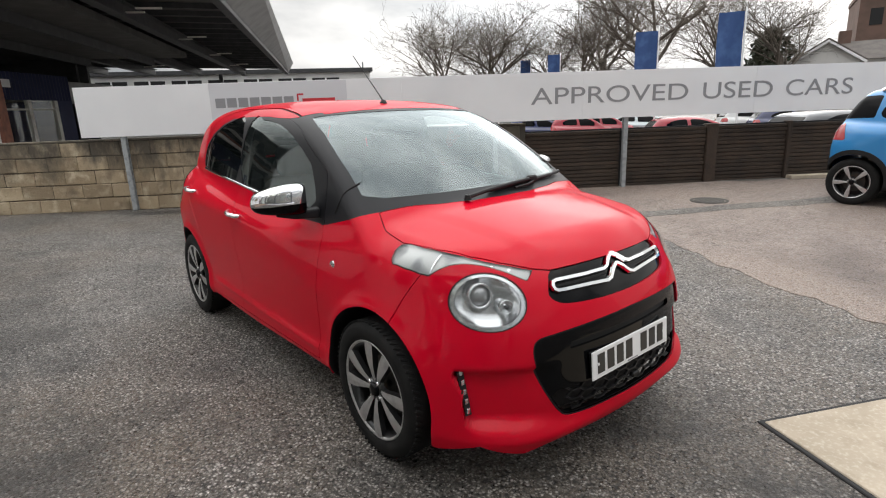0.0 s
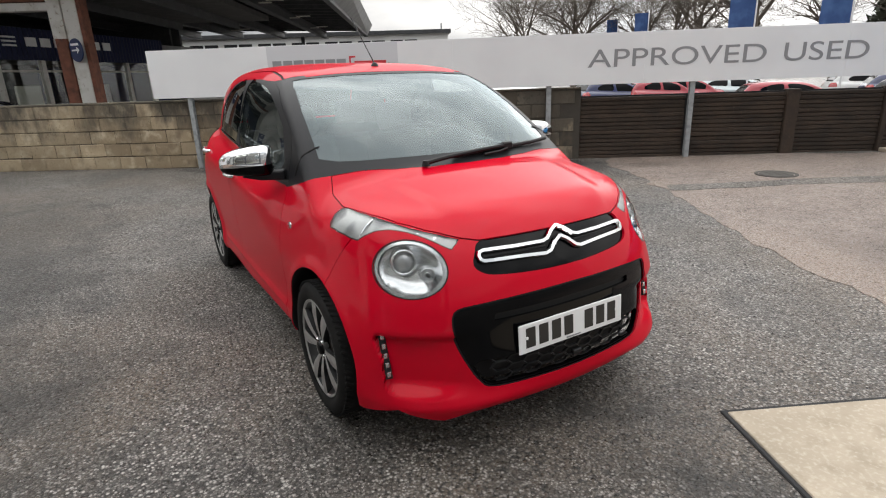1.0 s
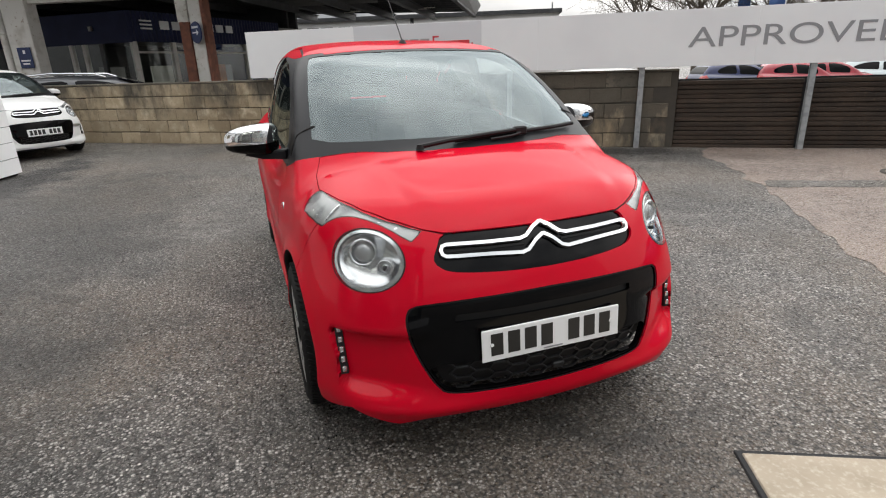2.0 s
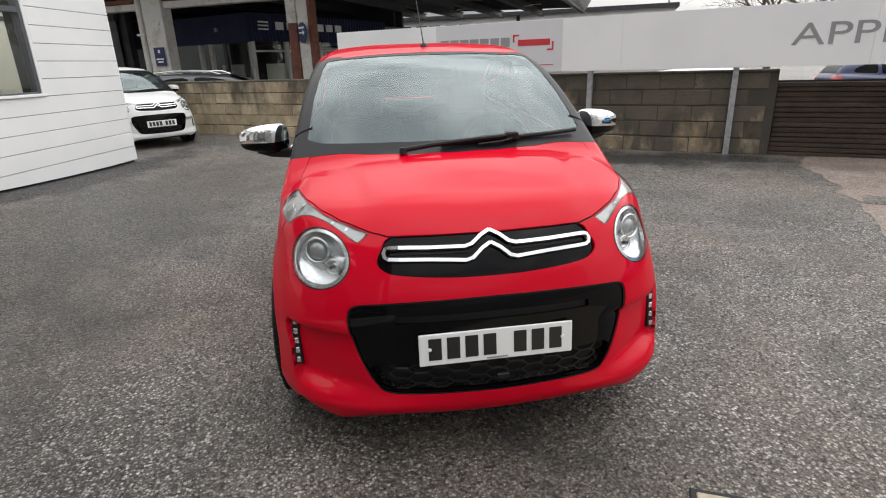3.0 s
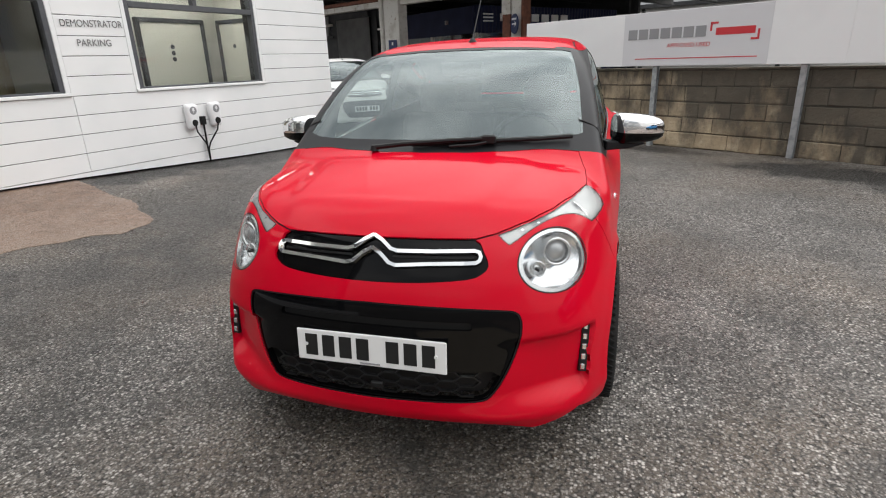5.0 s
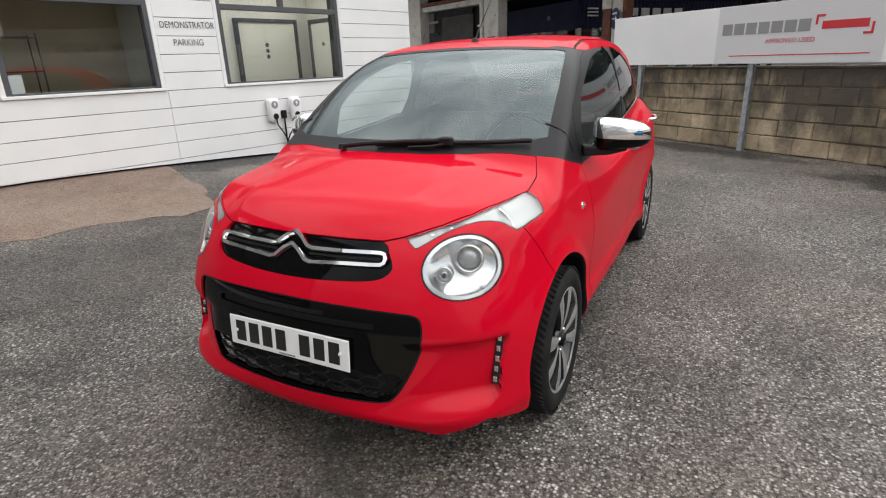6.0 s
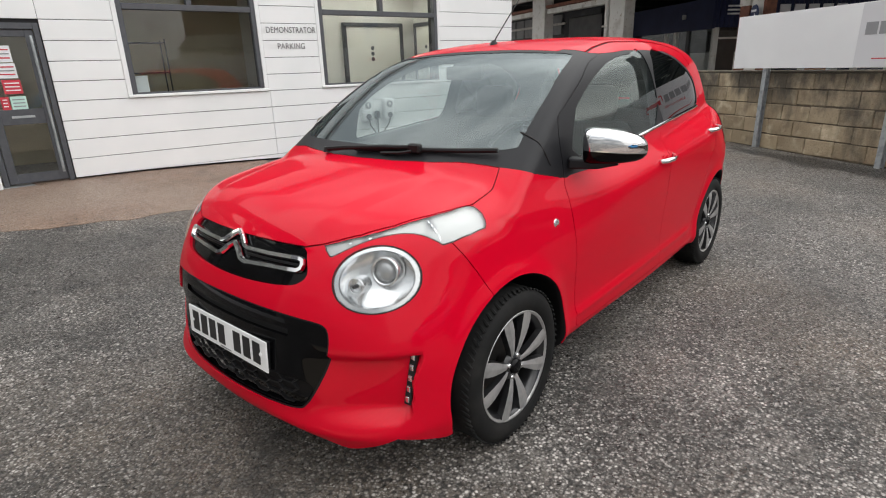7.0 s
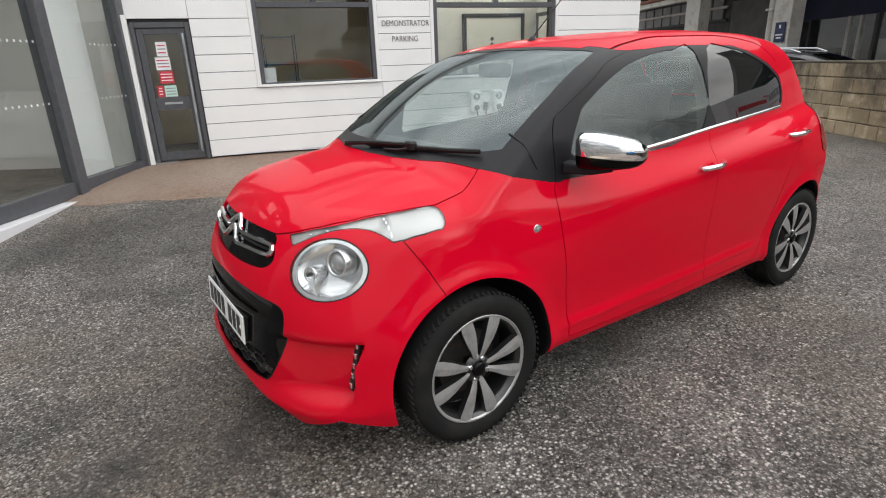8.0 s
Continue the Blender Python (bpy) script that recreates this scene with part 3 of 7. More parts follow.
def hatch_field(p):
    x, y, z = np.abs(p[:, 0]), p[:, 1], p[:, 2]
    x2 = x * x
    # the lower flank, and above the shoulder line a face leaning inwards
    flank = curve(z, [0.10, 0.20, 0.28, 0.38, 0.55, 0.70, 0.85, 1.2], [0.71, 0.757, 0.787, 0.780, 0.792, 0.803, 0.808, 0.81])
    shoulder = 0.846 + 0.094 * (y - 1.31)
    w = smin(flank, 0.804 - 0.43 * (z - shoulder), 0.022 + 0.16 * (1 - ease(y, -0.1, 0.9)) + 0.13 * ease(y, 1.9, 2.6))
    w = w + curve(y, [-0.8, -0.55, -0.3, 0.0, 0.35, 1.2, 2.0, 2.35, 2.6, 2.9], [-0.13, -0.07, -0.028, -0.012, -0.008, 0.0, 0.0, -0.008, -0.04, -0.12])
    w = w - 0.012 * ease(z, 0.76, 0.95) * (1 - ease(y, 0.2, 1.2))
    w = w + 0.035 * (1 - ease(z, 0.10, 0.30)) * (1 - ease(y, -0.30, 0.0))
    w = w + 0.009 * np.exp(-((z - 0.312 - 0.02 * y) / 0.018) ** 2) * ease(y, 0.36, 0.5) * (1 - ease(y, 1.8, 1.95))
    for ay in (0.0, 2.34):
        r = np.sqrt((y - ay) ** 2 + (z - 0.285) ** 2)
        w = w + 0.013 * np.exp(-((r - 0.345) / 0.035) ** 2)
    w = w - 0.034 * ease(y, 2.15, 2.65) * ease(z, 0.70, 0.98)
    side = x - w
    front = (front_face(x, z) - y) * 0.92
    front = front - 0.05 * ease(x, 0.28, 0.55) * (1 - ease(z, 0.10, 0.25))
    # scooped pocket at each side of the bumper, ending at the upright lamp
    pocket = ease(x, 0.36, 0.64) * (1 - ease(x - 0.10 * (z - 0.325), 0.668, 0.684)) * ease(z, 0.262, 0.318) * (1 - ease(z, 0.474, 0.497))
    front = front + 0.058 * pocket
    # rounded lip along the foot of the bumper
    front = front - 0.016 * np.exp(-((z - 0.232) / 0.034) ** 2) * ease(x, 0.10, 0.45)
    top = z - (curve(y, [-0.75, -0.57, -0.42, -0.2, 0.0, 0.2, 0.6, 1.2, 2.0, 2.8], [0.76, 0.842, 0.888, 0.935, 0.966, 0.985, 1.0, 1.02, 1.06, 1.08]) - 0.08 * x2 - 0.16 * x2 * x2 + 0.008 * (1 - ease(x - 0.16 * (y + 0.5), 0.31, 0.39)) * (1 - ease(y, -0.1, 0.10)))
    rear = y - curve(z, [0.1, 0.25, 0.5, 0.8, 1.0, 1.2], [2.62, 2.74, 2.79, 2.775, 2.71, 2.62])
    low = smax(smax(smax(side, top, 0.10), front, 0.11), rear, 0.16)
    low = smax(low, 0.166 + 0.046 * ease(y, 0.05, 0.28) * (1 - ease(y, 1.95, 2.2)) - 0.010 * ease(x, 0.28, 0.60) * (1 - ease(y, -0.42, -0.26)) - z, 0.03)
    screen = (curve(z, [0.88, 0.97, 1.1, 1.2, 1.3, 1.4, 1.47], [-0.12, 0.015, 0.212, 0.383, 0.583, 0.855, 1.10]) + 0.22 * x2 + 0.32 * x2 * x2 - y) * 0.48
    wg = curve(z, [0.88, 1.0, 1.1, 1.2, 1.3, 1.38, 1.5], [0.755, 0.722, 0.698, 0.670, 0.634, 0.598, 0.525])
    wg = wg + curve(y, [0.0, 0.5, 1.3, 2.0, 2.4, 2.8], [-0.035, -0.03, 0.0, -0.025, -0.075, -0.15])
    roof = z - (curve(y, [0.5, 0.9, 1.2, 1.6, 2.0, 2.4, 2.7], [1.35, 1.41, 1.440, 1.453, 1.440, 1.395, 1.33]) - 0.05 * x2 - 0.22 * x2 * x2)
    back = (y - curve(z, [0.9, 1.05, 1.2, 1.35, 1.5], [2.71, 2.66, 2.56, 2.44, 2.29])) * 0.9
    cabin = smax(smax(smax(x - wg, roof, 0.10), screen, 0.03), back, 0.10)
    return smin(low, cabin, 0.025)


def shell(field, lo, hi, core_lo, core_hi, step):
    """Surface of a solid, cast outwards from a core box on to a grid of directions. Returns points, triangles and normals."""
    lo, hi = np.array(lo, float), np.array(hi, float)
    n = np.maximum(2, np.round((hi - lo) / step).astype(int))
    axes = [np.linspace(lo[k], hi[k], n[k] + 1) for k in range(3)]
    pts, quads, base = [], [], 0
    for k, ends in ((0, (0, 1)), (1, (0, 1)), (2, (1,))):
        u, v = [a for a in range(3) if a != k]
        for e in ends:
            gu, gv = np.meshgrid(axes[u], axes[v], indexing="ij")
            g = np.zeros((gu.size, 3))
            g[:, u], g[:, v], g[:, k] = gu.ravel(), gv.ravel(), (lo, hi)[e][k]
            idx = np.arange(gu.size).reshape(gu.shape) + base
            q = np.stack([idx[:-1, :-1], idx[1:, :-1], idx[1:, 1:], idx[:-1, 1:]], -1).reshape(-1, 4)
            pts.append(g)
            quads.append(q if (e == 1) == (k != 1) else q[:, ::-1])
            base += gu.size
    pts, quads = np.concatenate(pts), np.concatenate(quads)
    _, first, inv = np.unique(np.round(pts, 5), axis=0, return_index=True, return_inverse=True)
    pts, quads = pts[first], inv.reshape(-1)[quads]
    core = np.clip(pts, core_lo, core_hi)
    a, b = np.zeros(len(pts)), np.ones(len(pts)) * 1.15
    for _ in range(22):
        t = (a + b) / 2
        inside = field(core + (pts - core) * t[:, None]) < 0
        a, b = np.where(inside, t, a), np.where(inside, b, t)
    V = core + (pts - core) * b[:, None]
    N = gradient(field, V)
    T = np.concatenate([quads[:, [0, 1, 2]], quads[:, [0, 2, 3]]])
    return V, T, N


def gradient(field, V, e=0.003):
    N = np.stack([field(V + d) - field(V - d) for d in np.eye(3) * e], -1)
    return N / np.maximum(np.linalg.norm(N, axis=1, keepdims=True), 1e-9)


def split(S, f):
    """Cut a surface (points, triangles, normals) along f = 0. Returns the part with f < 0 and the rest."""
    V, T, N = S
    v = f(V)
    v = np.where(np.abs(v) < 1e-6, 1e-6, v)
    neg = v < 0
    k = neg[T].sum(1)
    out = {True: [T[k == 3]], False: [T[k == 0]]}
    newV, newN, made = [], [], {}
    edge_tris = T[(k == 1) | (k == 2)]
    nv = len(V)

    def cutpoint(i, j):
        key = (i, j) if i < j else (j, i)
        if key not in made:
            t = v[i] / (v[i] - v[j])
            made[key] = nv + len(newV)
            newV.append(V[i] + (V[j] - V[i]) * t)
            newN.append(N[i] + (N[j] - N[i]) * t)
        return made[key]

    extra = {True: [], False: []}
    for tri in edge_tris:
        s = neg[tri]
        lone = s.sum() == 1
        i = int(np.argmax(s == lone))
        a, b, c = int(tri[i]), int(tri[(i + 1) % 3]), int(tri[(i + 2) % 3])
        p, q = cutpoint(a, b), cutpoint(a, c)
        extra[bool(lone)].append((a, p, q))
        extra[not bool(lone)] += [(p, b, c), (p, c, q)]
    V2 = np.concatenate([V, np.array(newV).reshape(-1, 3)])
    N2 = np.concatenate([N, np.array(newN).reshape(-1, 3)])
    res = []
    for side in (True, False):
        T2 = np.concatenate([out[side][0], np.array(extra[side], int).reshape(-1, 3)])
        used, inv = np.unique(T2, return_inverse=True)
        res.append((V2[used], inv.reshape(T2.shape), N2[used]) if len(T2) else (np.zeros((0, 3)), np.zeros((0, 3), int), np.zeros((0, 3))))
    return res


def sheet(name, S, mat, parent, label="", lift=0.0, flip=False, thick=0.0):
    """A surface as a mesh that keeps its smooth normals; thick gives it a returned edge inwards."""
    V, T, N = S
    if not len(T):
        return None
    n = N / np.maximum(np.linalg.norm(N, axis=1, keepdims=True), 1e-9)
    V = V + n * lift
    T = T.copy()
    face = np.cross(V[T[:, 1]] - V[T[:, 0]], V[T[:, 2]] - V[T[:, 0]])
    wrong = (face * n[T].sum(1)).sum(1) < 0
    T[wrong] = T[wrong][:, ::-1]
    if thick:
        e = np.concatenate([T[:, [0, 1]], T[:, [1, 2]], T[:, [2, 0]]])
        key = np.sort(e, 1)
        _, idx, cnt = np.unique(key, axis=0, return_index=True, return_counts=True)
        rim = e[idx[cnt == 1]]
        ids = np.unique(rim)
        remap = np.full(len(V), -1)
        remap[ids] = len(V) + len(ids) + np.arange(len(ids))
        dup = np.full(len(V), -1)
        dup[ids] = len(V) + np.arange(len(ids))
        V = np.concatenate([V, V[ids], V[ids] - n[ids] * thick])
        n = np.concatenate([n, n[ids], n[ids]])
        side = np.concatenate([np.stack([dup[rim[:, 1]], dup[rim[:, 0]], remap[rim[:, 0]]], 1), np.stack([dup[rim[:, 1]], remap[rim[:, 0]], remap[rim[:, 1]]], 1)])
        keep = len(T)
        T = np.concatenate([T, side])
    me = bpy.data.meshes.new(name)
    me.from_pydata(V.tolist(), [], T.tolist())
    me.update()
    me.shade_smooth()
    if thick:
        flat = np.zeros(len(T), bool)
        flat[:keep] = True
        me.polygons.foreach_set("use_smooth", flat)
        return mesh_ob(name, me, mat, parent, label)
    me.normals_split_custom_set_from_vertices(n.tolist())
    return mesh_ob(name, me, mat, parent, label)


# signed shapes, less than zero inside


def poly(points, a, b, rounding=0.0):
    """Distance to a polygon in two coordinates of the point (0 x, 1 y, 2 z), x taken as its size."""
    P = np.array(points, float)

    def f(V):
        q = np.stack([np.abs(V[:, a]) if a == 0 else V[:, a], V[:, b]], 1)
        best, sign = np.full(len(q), 1e9), np.ones(len(q))
        for i in range(len(P)):
            p0, p1 = P[i], P[(i + 1) % len(P)]
            e, w = p1 - p0, q - p0
            t = np.clip((w @ e) / (e @ e), 0, 1)
            best = np.minimum(best, np.linalg.norm(w - t[:, None] * e, axis=1))
            c1, c2, c3 = q[:, 1] >= p0[1], q[:, 1] < p1[1], e[0] * w[:, 1] > e[1] * w[:, 0]
            sign = np.where((c1 & c2 & c3) | (~c1 & ~c2 & ~c3), -sign, sign)
        return best * sign - rounding
    return f


def smooth_poly(points, n=6):
    """Closed Catmull-Rom curve through a few points."""
    P = [Vector((*p, 0)) for p in points]
    out = []
    for i in range(len(P)):
        p0, p1, p2, p3 = P[i - 1], P[i], P[(i + 1) % len(P)], P[(i + 2) % len(P)]
        for k in range(n):
            t = k / n
            q = 0.5 * (2 * p1 + (p2 - p0) * t + (2 * p0 - 5 * p1 + 4 * p2 - p3) * t * t + (3 * p1 - p0 - 3 * p2 + p3) * t ** 3)
            out.append((q.x, q.y))
    return out


def both(*fs):
    return lambda V: np.max([f(V) for f in fs], axis=0)


def line(points, a, b):
    """Signed side of an open polyline b = g(a) in two coordinates: less than zero below it."""
    xs, ys = zip(*points)
    return lambda V: (V[:, b] - curve(np.abs(V[:, a]) if a == 0 else V[:, a], xs, ys))


def offset(f, d):
    return lambda V: f(V) + d


def surface_point(x, z, off=0.0):
    """A point on the hatchback's front face at (x, z), with its normal; off lifts it."""
    p = np.array([[x, float(front_face(np.array([abs(x)]), np.array([z]))[0]), z]])
    n = gradient(hatch_field, p)
    for _ in range(6):
        p = p - n * hatch_field(p)[:, None]
        n = gradient(hatch_field, p)
    return Vector(p[0] + n[0] * off), Vector(n[0])


def ribbon(pts, width, thick, off, turn=0):
    """A bar that follows (x, z) points on the front face: width up and down, thick outwards."""
    bm = bmesh.new()
    rows = []
    P = [surface_point(x, z, off) for x, z in pts]
    for i, (p, n) in enumerate(P):
        d = (P[min(i + 1, len(P) - 1)][0] - P[max(i - 1, 0)][0]).normalized()
        up = n.cross(d).normalized()
        if turn:
            up = up * turn
            w = width / 2
        else:
            up = -up if up.z < 0 else up
            w = width / 2 / max(0.55, abs(up.z))
        rows.append([bm.verts.new(q) for q in (p - up * w, p - up * w * 0.6 + n * thick, p + up * w * 0.6 + n * thick, p + up * w)])
    for a, b in zip(rows, rows[1:]):
        for k in range(3):
            bm.faces.new((a[k], b[k], b[k + 1], a[k + 1]))
        bm.faces.new((a[3], b[3], b[0], a[0]))
    bm.faces.new(rows[0])
    bm.faces.new(rows[-1][::-1])
    return bm


def spoke(a, lean):
    """One alloy spoke along local z from the hub to the rim, its face towards +x."""
    bm = bmesh.new()
    rows = []
    for r, w, x, sh in ((0.026, 0.0105, 0.010, 0), (0.055, 0.0120, 0.019, 0.0), (0.085, 0.0165, 0.024, 0.001), (0.115, 0.0225, 0.027, 0.003), (0.145, 0.0270, 0.028, 0.004), (0.168, 0.0285, 0.027, 0.005), (0.184, 0.0280, 0.026, 0.005), (0.194, 0.0280, 0.025, 0.005)):
        y = sh * lean
        rows.append([bm.verts.new(c) for c in ((x - 0.022, y - w, r), (x, y - w * 0.88, r), (x + 0.003, y, r), (x, y + w * 0.88, r), (x - 0.022, y + w, r))])
    for p, q in zip(rows, rows[1:]):
        for k in range(4):
            bm.faces.new((p[k], q[k], q[k + 1], p[k + 1]))
        bm.faces.new((p[4], q[4], q[0], p[0]))
    bm.faces.new(rows[0])
    bm.faces.new(rows[-1])
    bmesh.ops.rotate(bm, cent=(0, 0, 0), matrix=Matrix.Rotation(a, 3, "X"), verts=bm.verts[:])
    return bm


def wheel(parent, x, y, spin, spokes=8, radius=0.2885, rim=0.200, full=True):
    """A road wheel; its face looks outwards (the sign of x)."""
    side = 1 if x > 0 else -1
    hub = new("wheel")
    hub.parent = parent
    hub.matrix_local = pose(x, y, radius - 0.004, 0, 0, 0 if side > 0 else 180) @ Matrix.Rotation(spin, 4, "X")
    k, q = radius, rim
    body = part("tyre", lathe([(q + 0.004, -0.150), (q + 0.03, -0.160), (k - 0.03, -0.162), (k - 0.008, -0.150), (k, -0.128), (k, -0.032), (k - 0.008, -0.010), (k - 0.03, 0.004), (q + 0.032, 0.004), (q + 0.014, -0.002), (q + 0.006, -0.010)], 72 if full else 32), RUBBER, hub, "black rubber tyre with grooved tread", smooth=True)
    if full:
        tread = bmesh.new()
        for i in range(72):
            for xx, tilt in ((-0.140, 0.5), (-0.022, -0.5)):
                b = box((0.036, 0.011, 0.008), (0, 0, 0), 0.002)
                b.transform(Matrix.Rotation(math.tau * i / 72, 4, "X") @ Matrix.Translation((xx, 0, k - 0.003)) @ Matrix.Rotation(tilt, 4, "Z"))
                me = bpy.data.meshes.new("t")
                b.to_mesh(me)
                b.free()
                tread.from_mesh(me)
                bpy.data.meshes.remove(me)
        tagged(part("tread", tread, RUBBER, body), kind="stuff")
    rimp = part("rim", lathe([(q + 0.008, -0.150), (q - 0.012, -0.145), (q - 0.022, -0.10), (q - 0.020, -0.03), (q - 0.008, -0.014), (q + 0.004, -0.006), (q + 0.0095, -0.004), (q + 0.009, -0.012)], 72 if full else 32), RIMBLACK, hub, smooth=True)
    part("rim_lip", lathe([(q - 0.003, -0.0085), (q + 0.001, -0.0055), (q + 0.004, -0.0035), (q + 0.0085, -0.0035), (q + 0.009, -0.008)], 72 if full else 32), ALLOY, rimp, "machined silver rim edge", smooth=True)
    part("brake_disc", lathe([(0.02, -0.085), (0.125, -0.085), (0.125, -0.098), (0.02, -0.098)], 40), IRON, hub)
    part("backing", lathe([(0.0, -0.112), (q - 0.02, -0.112)], 32), GAPBLACK, hub)
    for i in range(spokes):
        a = math.tau * i / spokes + (0.10 if i % 2 else -0.10) * (spokes == 8)
        s = part("spoke", spoke(a, 1 if i % 2 else -1), ALLOY, hub, "machined silver spoke", m=Matrix.Translation((-0.032, 0, 0)))
        s.scale = (1, rim / 0.19, rim / 0.19)
        s.data.materials.append(RIMBLACK)
        for f in s.data.polygons:
            f.material_index = 0 if f.normal.x > 0.6 else 1
    part("centre_cap", lathe([(0.0, 0.001), (0.020, 0.0), (0.027, -0.004), (0.029, -0.016)], 28), GLOSSBLACK, hub, smooth=True)
    part("hub_flange", lathe([(0.0, -0.016), (0.050, -0.016), (0.056, -0.03)], 28), RIMBLACK, hub, smooth=True)
    for i in range(4):
        a = math.tau * (i + 0.5) / 4
        part("wheel_bolt", lathe([(0.0, 0.0), (0.007, 0.0), (0.009, -0.004), (0.009, -0.02)], 8), CHROME, hub, m=Matrix.Translation((-0.008, 0.041 * math.cos(a), 0.041 * math.sin(a))))
    return hub


def arch_lining(parent, side, ay):
    """The dark lining of a wheel arch, its outer edge just inside the body's skin."""
    bm = bmesh.new()
    rows = []
    for i in range(49):
        a = radians(-24 + 228 * i / 48)
        y, z = ay + 0.3435 * math.cos(a), 0.285 + 0.3435 * math.sin(a)
        xs = 0.80
        for _ in range(12):
            xs -= 0.7 * float(hatch_field(np.array([[xs, y, z]]))[0])
        xs = min(max(xs, 0.60), 0.83)
        rows.append([bm.verts.new((side * (xx), ay + r * math.cos(a), 0.285 + r * math.sin(a))) for xx, r in ((xs - 0.003, 0.3450), (xs - 0.016, 0.3400), (xs - 0.03, 0.346), (0.53, 0.346), (0.52, 0.05))])
    for p, q in zip(rows, rows[1:]):
        for k in range(4):
            bm.faces.new((p[k], p[k + 1], q[k + 1], q[k]))
    part("arch_liner", bm, BLACKPLASTIC, parent, smooth=True)


def seat(parent, x, y, rear=False):
    s = new("seat")
    s.parent = parent
    s.matrix_local = pose(x, y, 0)
    part("cushion", box((0.48, 0.50, 0.16), (0, 0, 0.42), 0.06, 3), SEATCLOTH, s, smooth=True)
    part("backrest", box((0.46, 0.14, 0.60), (0, 0.30, 0.72), 0.06, 3, Matrix.Rotation(radians(-14), 4, "X")), SEATCLOTH, s, smooth=True)
    part("headrest", box((0.25, 0.10, 0.19), (0, 0.40, 1.10), 0.045, 3, Matrix.Rotation(radians(-10), 4, "X")), SEATCLOTH, s, smooth=True)
    part("headrest_post", join(tube([(-0.06, 0.38, 0.98), (-0.06, 0.395, 1.05)], 0.006), tube([(0.06, 0.38, 0.98), (0.06, 0.395, 1.05)], 0.006)), CHROME, s)


LAMP_C, LAMP_A, LAMP_B = np.array([0.577, -0.463, 0.727]), np.array([0.72, 0.68, 0.15]), np.array([0.0, 0.6, 0.80])
LAMP_RA, LAMP_RB = 0.138, 0.103
LAMP_A = LAMP_A / np.linalg.norm(LAMP_A)
LAMP_B = LAMP_B - LAMP_A * (LAMP_A @ LAMP_B)
LAMP_B = LAMP_B / np.linalg.norm(LAMP_B)


def lamp_shape(V):
    q = np.stack([np.abs(V[:, 0]), V[:, 1], V[:, 2]], 1) - LAMP_C
    r = np.sqrt((q @ LAMP_A / LAMP_RA) ** 2 + (q @ LAMP_B / LAMP_RB) ** 2)
    near = np.linalg.norm(q, axis=1)
    return np.where(near < 0.3, (r - 1) * 0.11, 0.2)


BONNET_EDGE = [(-0.10, -0.567), (0.0, -0.567), (0.20, -0.553), (0.33, -0.527), (0.388, -0.498), (0.428, -0.471), (0.485, -0.425), (0.551, -0.347), (0.605, -0.243), (0.624, -0.178), (0.650, -0.08), (0.640, 0.05), (0.608, 0.138), (0.544, 0.118), (0.47, 0.098), (0.35, 0.058), (0.18, 0.022), (0.0, 0.010), (-0.10, 0.010)]
DRL_EDGE = [(0.388, -0.500), (0.430, -0.509), (0.455, -0.487), (0.479, -0.462), (0.508, -0.430), (0.542, -0.392), (0.580, -0.351), (0.618, -0.313), (0.650, -0.284), (0.673, -0.262), (0.687, -0.225), (0.704, -0.158), (0.712, -0.094), (0.703, -0.076), (0.682, -0.070), (0.655, -0.078), (0.641, -0.105), (0.626, -0.180), (0.607, -0.245), (0.588, -0.288), (0.553, -0.350), (0.525, -0.388), (0.487, -0.427), (0.430, -0.473)]
DRL_SHAPE = DRL_EDGE
UPPER_GRILLE = [(-0.1, 0.800), (0.0, 0.800), (0.20, 0.800), (0.325, 0.796), (0.356, 0.762), (0.374, 0.725), (0.358, 0.702), (0.31, 0.686), (0.15, 0.675), (0.0, 0.672), (-0.1, 0.672)]
LOWER_GRILLE = [(-0.1, 0.612), (0.0, 0.612), (0.25, 0.607), (0.42, 0.597), (0.467, 0.586), (0.483, 0.560), (0.484, 0.510), (0.463, 0.43), (0.43, 0.355), (0.40, 0.31), (0.365, 0.287), (0.25, 0.279), (0.0, 0.275), (-0.1, 0.275)]
FRONT_WINDOW = [(0.575, 0.948), (1.355, 1.003), (1.390, 1.347), (1.25, 1.351), (1.095, 1.337), (0.94, 1.304), (0.785, 1.245), (0.66, 1.178), (0.585, 1.115)]
REAR_WINDOW = [(1.470, 1.016), (2.11, 1.052), (2.165, 1.075), (2.185, 1.12), (2.168, 1.18), (2.06, 1.25), (1.87, 1.318), (1.74, 1.346), (1.50, 1.350)]
SIDE_BLACK = [(0.164, 0.962), (0.21, 0.945), (0.287, 0.927), (0.36, 0.910), (0.43, 0.893), (0.50, 0.913), (0.62, 0.934), (1.0, 0.963), (1.42, 0.997), (2.13, 1.039), (2.195, 1.07), (2.208, 1.12), (2.182, 1.195), (2.07, 1.265), (1.88, 1.332), (1.74, 1.360), (1.45, 1.367), (1.22, 1.366), (1.08, 1.357), (0.97, 1.353), (0.89, 1.357), (0.80, 1.40), (0.5, 1.25), (0.2, 1.06)]
SCREEN_BLACK = [(-0.1, 0.010), (0.0, 0.010), (0.18, 0.022), (0.35, 0.058), (0.47, 0.098), (0.544, 0.118), (0.608, 0.138), (0.668, 0.164), (0.703, 0.21), (0.715, 0.36), (0.727, 0.465), (0.80, 0.50), (0.80, 0.62), (0.60, 0.93), (0.565, 0.845), (0.50, 0.822), (0.25, 0.818), (0.0, 0.816), (-0.1, 0.816)]
